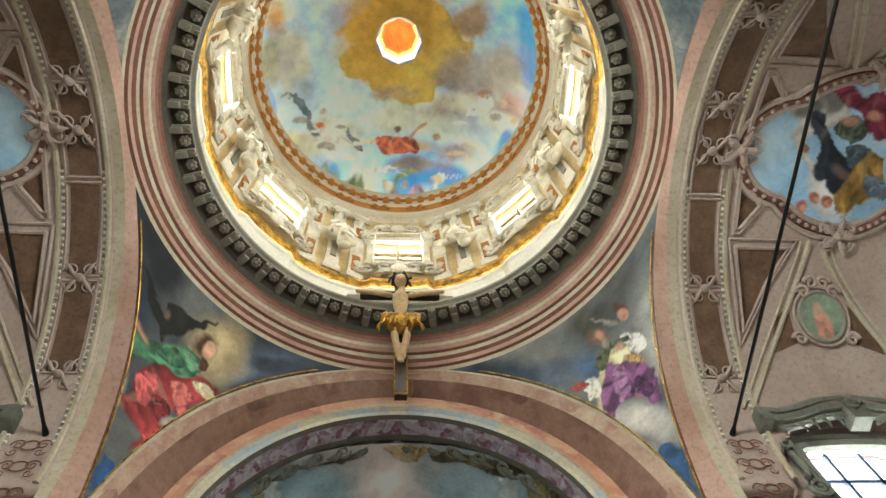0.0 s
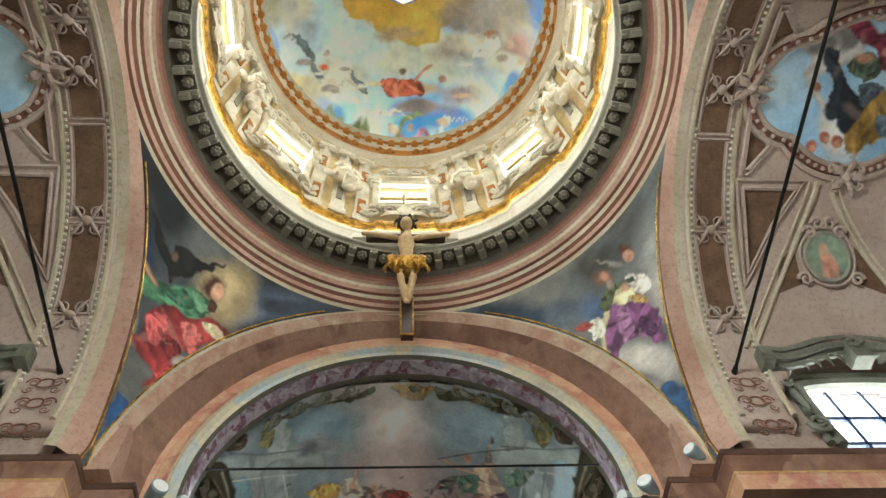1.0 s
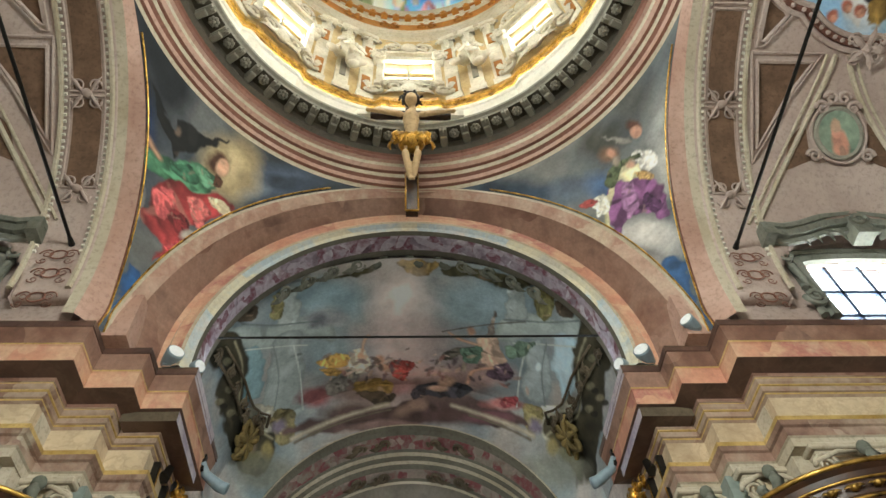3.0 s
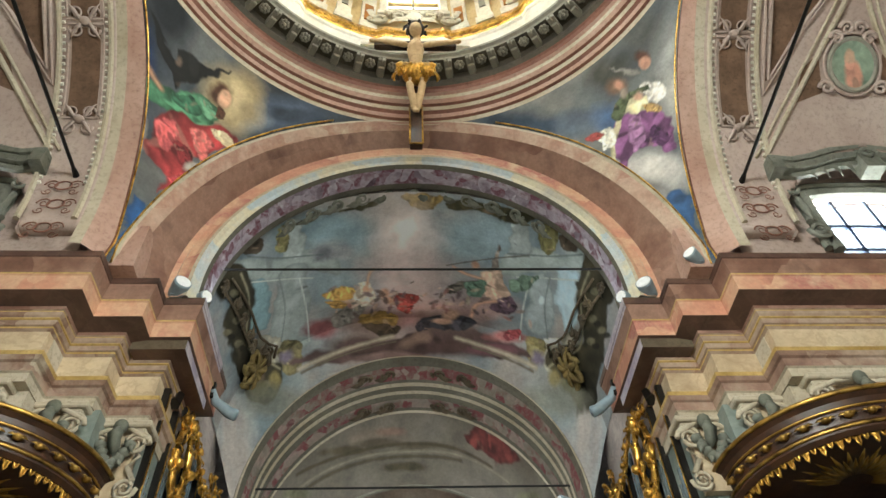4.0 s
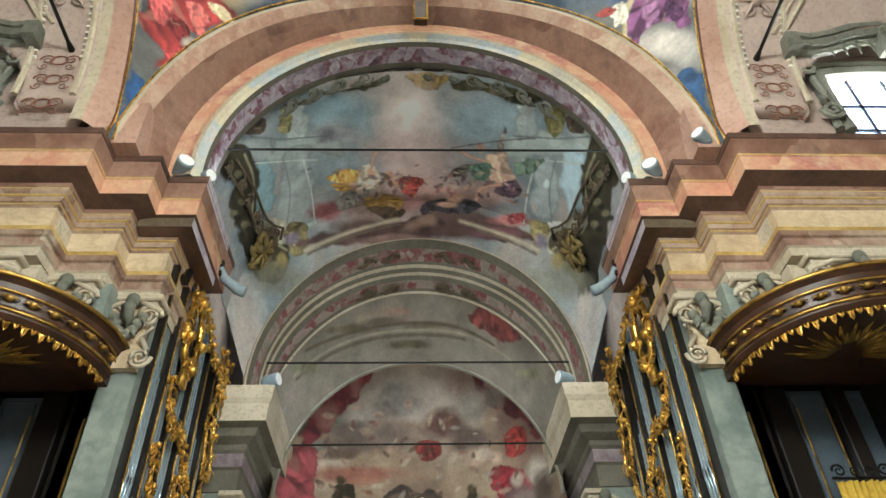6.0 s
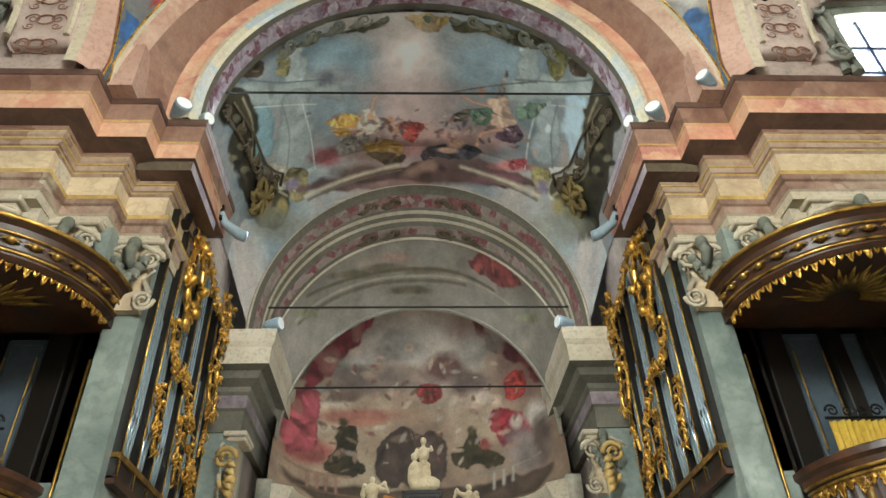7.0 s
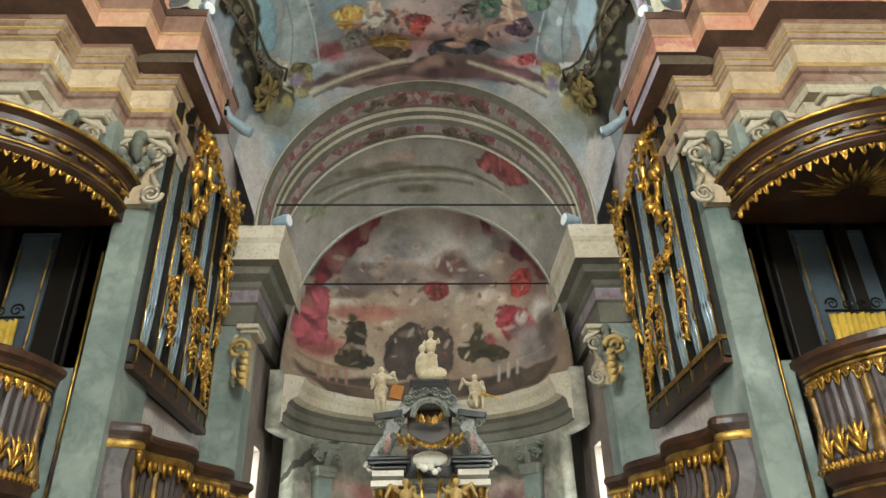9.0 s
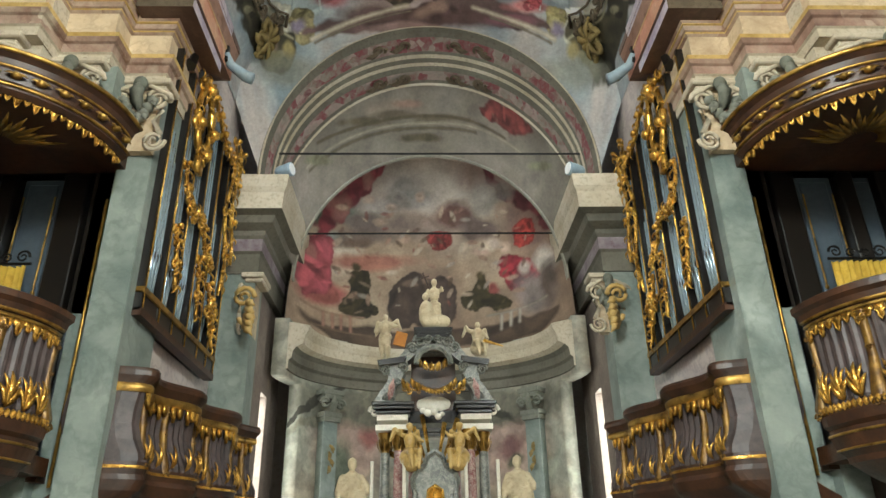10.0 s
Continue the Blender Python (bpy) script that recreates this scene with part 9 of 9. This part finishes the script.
for k in range(7):
    x = -0.3 + 0.1 * k
    leaf(bm, B(x, 2.5, 0.5), B(x * 1.2, 2.0 - 0.12 * (k % 2), 0.52), 0.09, (0, -0.1, 0.02), 5)
for h in (-1, 1):
    leaf(bm, B(h * 0.28, 2.45, 0.35), B(h * 0.42, 2.0, 0.35), 0.14, (h * 0.08, -0.06, 0), 5)
    blob(bm, B(h * 0.32, 2.4, 0.38), (0.12, 0.12, 0.12), 1)
part("gilded_loincloth", bm, M_GOLD, cr)

# ---- floodlights on the cornices ----
def floodlight(at, aim_at, size=1.0, label="pale blue-white floodlight on a cornice"):
    f = thing("floodlight", at, label, "floodlight", "cornice floodlights")
    d = (Vector(aim_at) - Vector(at)).normalized()
    bm = bmesh.new()
    u = Vector((0, 0, 0.12 * size))
    tube(bm, [u - d * 0.16 * size, u - d * 0.1 * size, u, u + d * 0.2 * size, u + d * 0.24 * size], 0.1, 14, [0.05 * size, 0.11 * size, 0.13 * size, 0.15 * size, 0.15 * size])
    part("housing", bm, M_LAMP, f, "", True)
    bm = bmesh.new()
    tube(bm, [u + d * 0.241 * size, u + d * 0.25 * size], 0.13 * size, 14)
    part("lens", bm, M_PANE, f)
    bm = bmesh.new()
    box(bm, 0, 0, 0.01, 0.14 * size, 0.14 * size, 0.02)
    tube(bm, [(0, 0, 0.0), (0, 0, 0.12 * size)], 0.025 * size, 6)
    part("foot", bm, M_LAMP, f)
    return f


for s in (-1, 1):
    floodlight((s * 3.85, 8.35, 9.92), (s * 3.3, 7.6, 10.1), 0.95)
    floodlight((s * 3.52, 8.5, 9.92), (s * 2.9, 8.1, 9.8), 0.75)
    floodlight((s * 2.9, 12.5, 8.47), (s * 2.0, 12.2, 8.5), 0.9)
    arm = thing("floodlight", (s * 3.42, 9.97, 9.0), "long white floodlight on an arm below a cornice", "floodlight", "cornice floodlights")
    bm = bmesh.new()
    tube(bm, [(0, 0, 0.35), (-s * 0.05, 0.12, 0.2), (-s * 0.3, 0.2, 0.02), (-s * 0.42, 0.22, -0.02)], 0.08, 12, [0.05, 0.08, 0.1, 0.1])
    part("housing", bm, M_LAMP, arm, "", True)
    bm = bmesh.new()
    box(bm, 0, 0.03, 0.35, 0.06, 0.08, 0.3)
    part("bracket", bm, M_IRON, arm)
floodlight((4.45, 7.62, 9.92), (3.9, 7.2, 10.1), 0.8)

# ---- high altar ----
al = thing("altar", (0, 12.4, -0.38), "tall grey-green and red marble altar with columns and gilding", "altar")
bm = bmesh.new()
box(bm, 0, 0.2, 1.09, 3.0, 1.0, 1.42)
box(bm, 0, 0.15, 1.85, 2.6, 0.9, 0.16)
bmesh.ops.bevel(bm, geom=bm.edges[:], offset=0.03, segments=2, affect="EDGES")
part("base", bm, M_TEAL_STONE, al)
for x, y, mt, r in ((-0.94, 0.1, M_TEAL_STONE, 0.1), (-0.66, -0.1, M_RED_COLUMN, 0.12), (0.66, -0.1, M_RED_COLUMN, 0.12), (0.94, 0.1, M_TEAL_STONE, 0.1), (-0.42, 0.3, M_RED_COLUMN, 0.09), (0.42, 0.3, M_RED_COLUMN, 0.09)):
    col = part("column", lathe(bmesh.new(), [(r * 1.3, 1.93), (r * 1.3, 2.0), (r * 1.05, 2.08), (r, 2.12), (r * 0.98, 2.8), (r * 0.86, 3.6)], 18, (x, y, 0)), mt, al, "", True)
    bm = bmesh.new()
    lathe(bm, [(r * 0.9, 3.58), (r * 1.0, 3.66), (r * 1.3, 3.82), (r * 1.5, 3.86), (r * 1.5, 3.9)], 14, (x, y, 0))
    for k in range(8):
        a = k * math.pi / 4
        leaf(bm, (x + r * math.cos(a), y + r * math.sin(a), 3.6), (x + 1.45 * r * math.cos(a), y + 1.45 * r * math.sin(a), 3.8), 0.035, (0.03 * math.cos(a), 0.03 * math.sin(a), 0), 4)
    part("gilt_capital", bm, M_GOLD_DARK, al)
for h in (-1, 1):
    bm = bmesh.new()
    for z, w, d in ((3.94, 0.62, 0.46), (4.1, 0.58, 0.44)):
        box(bm, h * 0.8, 0.0, z, w, d, 0.09)
    part("impost", bm, M_WHITE_STUCCO, al, "pale marble impost block")
    bm = bmesh.new()
    for z, w, d in ((4.18, 0.66, 0.52), (4.25, 0.76, 0.62), (4.31, 0.82, 0.68)):
        box(bm, h * 0.78, 0.0, z, w, d, 0.06)
    bmesh.ops.bevel(bm, geom=bm.edges[:], offset=0.012, segments=1, affect="EDGES")
    part("cornice_block", bm, M_BLACKSTONE, al)
    bm = bmesh.new()
    scroll(bm, (h * 1.14, -0.2, 4.2), 0.1, 1.4, 0.035, (h, 0, 0), (0, 0, 1))
    part("cornice_scroll", bm, M_WHITE_STUCCO, al)
    # upper storey: curved buttress with volutes
    bm = bmesh.new()
    prof = [(0.98, 4.36, 0.2), (0.9, 4.55, 0.15), (0.78, 4.72, 0.13), (0.72, 4.86, 0.15), (0.82, 4.98, 0.16), (0.6, 5.1, 0.14), (0.46, 5.22, 0.15), (0.36, 5.34, 0.16)]
    rows = [[bm.verts.new((h * (x - w), -0.12, z)), bm.verts.new((h * (x + w), -0.12, z)), bm.verts.new((h * (x + w), 0.2, z)), bm.verts.new((h * (x - w), 0.2, z))] for x, z, w in prof]
    for p, q in zip(rows, rows[1:]):
        for i in range(4):
            bm.faces.new((p[i], p[(i + 1) % 4], q[(i + 1) % 4], q[i]))
    for x, z, r in ((0.86, 4.42, 0.12), (0.58, 4.95, 0.1), (0.95, 4.9, 0.1), (0.42, 5.28, 0.1), (0.7, 4.7, 0.07)):
        scroll(bm, (h * x, -0.16, z), r, 1.6, 0.03, (h, 0, 0), (0, 0, 1))
    part("buttress", bm, M_TEAL_STONE, al)
    bm = bmesh.new()
    leaf(bm, (h * 0.86, -0.16, 4.4), (h * 0.78, -0.18, 4.75), 0.07, (0, -0.05, 0))
    part("rose_inlay", bm, M_RED_COLUMN, al)
    bm = bmesh.new()
    for z, w in ((5.02, 0.5), (5.07, 0.56)):
        box(bm, h * 0.82, 0.0, z, w, 0.46, 0.05, Matrix.Rotation(h * 0.12, 4, "Y"))
    part("small_cornice", bm, M_BLACKSTONE, al)
    bm = bmesh.new()
    for k in range(4):
        gp = Vector((h * (0.3 + 0.09 * k), -0.1, 4.55 + 0.06 * (k % 2)))
        leaf(bm, gp, gp + Vector((h * 0.05, -0.02, 0.16)), 0.05, (0, -0.05, 0))
        scroll(bm, gp, 0.06, 1.4, 0.016, (h, 0, 0), (0, 0, 1), k)
    part("gilt_foliage", bm, M_GOLD, al)
bm = bmesh.new()
for z, w in ((5.5, 0.66), (5.56, 0.72), (5.62, 0.78)):
    box(bm, 0, 0.02, z, w, 0.44, 0.05)
part("top_cornice", bm, M_BLACKSTONE, al)
bm = bmesh.new()
pts = [(0.34 * math.cos(math.pi * k / 12), -0.16, 5.0 + 0.3 * math.sin(math.pi * k / 12)) for k in range(13)]
tube(bm, pts, 0.06, 6)
for h in (-1, 1):
    scroll(bm, (h * 0.28, -0.16, 5.4), 0.12, 1.5, 0.035, (h, 0, 0), (0, 0, 1))
    scroll(bm, (h * 0.1, -0.18, 5.42), 0.09, 1.4, 0.03, (-h, 0, 0), (0, 0, 1))
box(bm, 0, 0.1, 5.38, 0.62, 0.24, 0.3)
part("crown_arch", bm, M_TEAL_STONE, al)
bm = bmesh.new()
box(bm, 0, 0.34, 4.85, 0.9, 0.06, 1.1)
part("niche_back", bm, M_WALNUT, al, "dark brown niche back")
bm = bmesh.new()
for k in range(11):
    gp = Vector((-0.32 + 0.064 * k, 0.0, 5.02 - 0.1 * math.sin(math.pi * k / 10)))
    leaf(bm, gp, gp + Vector((0.03 * (-1) ** k, -0.05, 0.14)), 0.05, (0, -0.05, 0))
part("gilt_garland", bm, M_GOLD, al)
bm = bmesh.new()
for k in range(11):
    gp = Vector((-0.32 + 0.064 * k, 0.0, 4.72 - 0.1 * math.sin(math.pi * k / 10)))
    leaf(bm, gp, gp + Vector((0.05, -0.05, -0.12)), 0.05, (0, -0.05, 0))
part("gilt_garland", bm, M_GOLD, al)
bm = bmesh.new()
box(bm, 0, 0.34, 4.2, 1.1, 0.12, 0.2)
box(bm, 0, 0.3, 3.98, 0.8, 0.1, 0.07)
box(bm, 0, 0.32, 3.9, 0.9, 0.12, 0.06)
part("inner_cornice", bm, M_BLACKSTONE, al)
bm = bmesh.new()
blob(bm, (0, 0.3, 4.42), (0.36, 0.05, 0.14), 2)
part("oval_light", bm, M_WHITE_STUCCO, al, "pale oval panel")
bm = bmesh.new()
for x, z, r in ((-0.22, 4.24, 0.06), (-0.12, 4.2, 0.08), (0.0, 4.22, 0.08), (0.08, 4.14, 0.07), (0.16, 4.18, 0.05)):
    blob(bm, (x, -0.05, z), (r, r * 0.8, r * 0.8), 2)
part("stucco_cloud", bm, M_WHITE_STUCCO, al)
for k in range(11):
    a = radians(150 - 12 * k)
    if abs(a - math.pi / 2) < 0.04:
        continue
    bm = bmesh.new()
    d, t = Vector((math.cos(a), 0, math.sin(a))), Vector((-math.sin(a), 0, math.cos(a)))
    r1 = 1.0 + 0.14 * (k % 3)
    p = Vector((0, 0.12, 3.1))
    vs = [p + d * 0.3 - t * 0.02, p + d * r1 - t * 0.045, p + d * r1 + t * 0.045, p + d * 0.3 + t * 0.02]
    f, b = [bm.verts.new(v) for v in vs], [bm.verts.new(v + Vector((0, 0.03, 0))) for v in vs]
    bm.faces.new(f)
    bm.faces.new(b)
    for i in range(4):
        bm.faces.new((f[i], b[i], b[(i + 1) % 4], f[(i + 1) % 4]))
    part("gilt_ray", bm, M_GOLD, al)
bm = bmesh.new()
shape = [(-0.36, 2.3), (-0.42, 2.6), (-0.36, 2.9), (-0.42, 3.1), (-0.34, 3.24), (-0.2, 3.32), (-0.14, 3.46), (0, 3.54), (0.14, 3.46), (0.2, 3.32), (0.34, 3.24), (0.42, 3.1), (0.36, 2.9), (0.42, 2.6), (0.36, 2.3)]
f, b = [bm.verts.new((x, -0.3, z)) for x, z in shape], [bm.verts.new((x, 0.0, z)) for x, z in shape]
bm.faces.new(f)
bm.faces.new(b)
for i in range(len(shape)):
    j = (i + 1) % len(shape)
    bm.faces.new((f[i], b[i], b[j], f[j]))
tube(bm, [(x, -0.32, z) for x, z in shape], 0.05, 6)
part("tabernacle", bm, M_TEAL_STONE, al)
bm = bmesh.new()
shape = [(-0.14, 2.35), (-0.17, 2.6), (-0.13, 2.95), (0, 3.02), (0.13, 2.95), (0.17, 2.6), (0.14, 2.35)]
f, b = [bm.verts.new((x, -0.36, z)) for x, z in shape], [bm.verts.new((x, -0.3, z)) for x, z in shape]
bm.faces.new(f)
bm.faces.new(b)
for i in range(len(shape)):
    j = (i + 1) % len(shape)
    bm.faces.new((f[i], b[i], b[j], f[j]))
tube(bm, [(x, -0.36, z) for x, z in shape + shape[:1]], 0.025, 5)
blob(bm, (0, -0.36, 2.75), (0.06, 0.03, 0.08), 1)
part("gilt_door", bm, M_GOLD, al)
bm = bmesh.new()
for k in range(9):
    gp = Vector((-0.4 + 0.1 * k, -0.36, 2.28))
    leaf(bm, gp, gp + Vector((0, -0.03, 0.16)), 0.06, (0, -0.05, 0))
part("gilt_foliage", bm, M_GOLD, al)
al.scale = (0.86, 1, 1)
for x in (-0.98, -0.48, 0.48, 0.98):
    cd = thing("candle", (x, 11.96, 1.55), "tall white altar candle in a brass holder", "candle", "altar candles")
    bm = bmesh.new()
    tube(bm, [(0, 0, 0.3), (0, 0, 1.45)], 0.028, 10)
    part("wax", bm, M_WHITE_STUCCO, cd)
    part("holder", lathe(bmesh.new(), [(0.1, 0), (0.1, 0.03), (0.03, 0.08), (0.05, 0.18), (0.06, 0.3), (0.0, 0.31)], 12), M_GOLD, cd)

statue("crowning_statue", (0.03, 12.38, 5.27), "ivory carved group of two figures on top of the altar", M_STATUE, 1.15, arms=((0.25, -0.1, 1.5), (-0.28, -0.1, 1.05)), size=0.52, category="statue", cell=0.022,
       drape=[((-0.28, -0.2, 0.5), (0.26, 0.2, 0.5)), ((-0.3, -0.2, 1.12), (0.12, 0.12, 0.15)), ((0.15, -0.15, 0.25), (0.4, 0.2, 0.25)), ((0, 0, 0.6), (0.25, 0.2, 0.4)), ((-0.1, -0.25, 0.2), (0.35, 0.15, 0.2))])
staff = thing("staff", (0.0, 12.35, 5.72), "thin carved staff held by the topmost statue", "staff")
bm = bmesh.new()
tube(bm, [(0.06, 0, 0), (-0.17, 0, 0.62)], 0.014, 6)
tube(bm, [(-0.22, 0, 0.5), (-0.06, 0, 0.56)], 0.012, 6)
part("shaft", bm, M_WALNUT, staff)
for h, arms in ((-1, ((0.6, -0.15, 1.25), (-0.4, 0.0, 1.0))), (1, ((0.35, -0.2, 0.8), (-0.5, 0, 1.3)))):
    statue("putto", (h * 0.78 - (0.05 if h < 0 else 0), 12.36, 4.74), "ivory carved putto seated on the altar's shoulder", M_STATUE, 1.6, arms=arms, size=0.44, seated=h > 0, wings=True, group="altar putti", turn=0.3 * h, cell=0.03, drape=[((0, 0, 0.7), (0.24, 0.2, 0.22))])
    statue("angel", (h * 0.4, 12.05, 2.86), "pale gilt carved angel beside the tabernacle", M_GILT_CREAM, 1.2, seated=True, arms=((0.4, -0.2, 0.9), (-0.4, -0.2, 1.2)), size=0.5, wings=True, group="altar angels", turn=-0.5 * h, cell=0.03, drape=[((0, -0.1, 0.25), (0.3, 0.3, 0.3))])
    statue("saint", (h * 1.3, 12.1, 1.75), "ivory carved saint standing beside the altar", M_STATUE, 1.4, arms=((0.35, -0.25, 1.1), (-0.3, -0.3, 0.9)), size=0.72, group="altar saints", turn=-0.2 * h, cell=0.03,
           drape=[((0, 0, 0.5), (0.3, 0.25, 0.55)), ((0.15, -0.1, 0.9), (0.2, 0.15, 0.35)), ((-0.12, -0.1, 1.15), (0.2, 0.15, 0.2))])
bk = thing("book", (-0.56, 12.2, 4.95), "open brown book held by a putto", "book")
bm = bmesh.new()
box(bm, 0, 0, 0.1, 0.2, 0.05, 0.24, Matrix.Rotation(0.25, 4, "Y"))
part("cover", bm, M_OCHRE, bk)
sw = thing("gilt_blade", (0.86, 12.15, 5.0), "gilded blade held by a putto", "blade")
bm = bmesh.new()
tube(bm, [(0, 0, 0), (0.32, -0.05, -0.12)], 0.03, 6, [0.03, 0.012])
part("blade", bm, M_GOLD, sw)

# ---- apse: pilasters, niches and consoles ----
for s in (-1, 1):
    for a, w in ((38, 0.36),):
        b = radians(a)
        x, y = s * 2.82 * math.cos(b), 14.6 + 2.1 * math.sin(b)
        pl = thing("apse_pilaster", (x, y, 0), "grey-green plastered apse pilaster with a heavy capital", "pilaster", "apse pilasters")
        pl.rotation_euler = (0, 0, s * -(math.pi / 2 - b) * 0.8)
        bm = bmesh.new()
        box(bm, 0, 0, 2.2, w, 0.2, 4.4)
        part("shaft", bm, M_MARBLE_GREY, pl)
        bm = bmesh.new()
        for z, k in ((4.42, 1.15), (4.52, 1.3), (4.9, 1.2), (5.0, 1.45)):
            box(bm, 0, -0.03, z, w * k, 0.2 * k + 0.06, 0.1)
        for h in (-1, 1):
            scroll(bm, (h * w * 0.55, -0.16, 4.75), 0.11, 1.6, 0.045, (h, 0, 0), (0, 0, 1))
        leaf(bm, (0, -0.1, 4.5), (0, -0.18, 4.95), 0.1, (0, -0.07, 0))
        part("capital", bm, M_STONE_DARK, pl)
        bm = bmesh.new()
        for k in range(4):
            leaf(bm, (0, -0.12, 3.9 - 0.14 * k), (0.06 * (-1) ** k, -0.15, 3.72 - 0.14 * k), 0.06, (0, -0.05, 0))
        part("pendant", bm, M_GOLD_FADED, pl)
    cs = capital((s * 3.36, 13.2, 5.55), 0.42, -math.pi / 2 if s < 0 else 0, "ivory scrolled capital on a choir pier")
    co = thing("console", (s * 3.42, 12.75, 5.6), "ivory and gold scrolled console on the choir pier", "console", "choir consoles")
    bm = bmesh.new()
    scroll(bm, (0, -0.1, 0.42), 0.2, 1.7, 0.05, (-s, 0, 0), (0, 0, 1))
    scroll(bm, (-s * 0.1, -0.1, 0.02), 0.15, 1.5, 0.045, (s, 0, 0), (0, 0, -1))
    for k in range(5):
        leaf(bm, (-s * 0.05, -0.15, 0.3 - 0.1 * k), (-s * 0.25, -0.22, 0.2 - 0.14 * k), 0.09, (0, -0.08, 0))
    part("scroll", bm, M_GILT_CREAM, co)
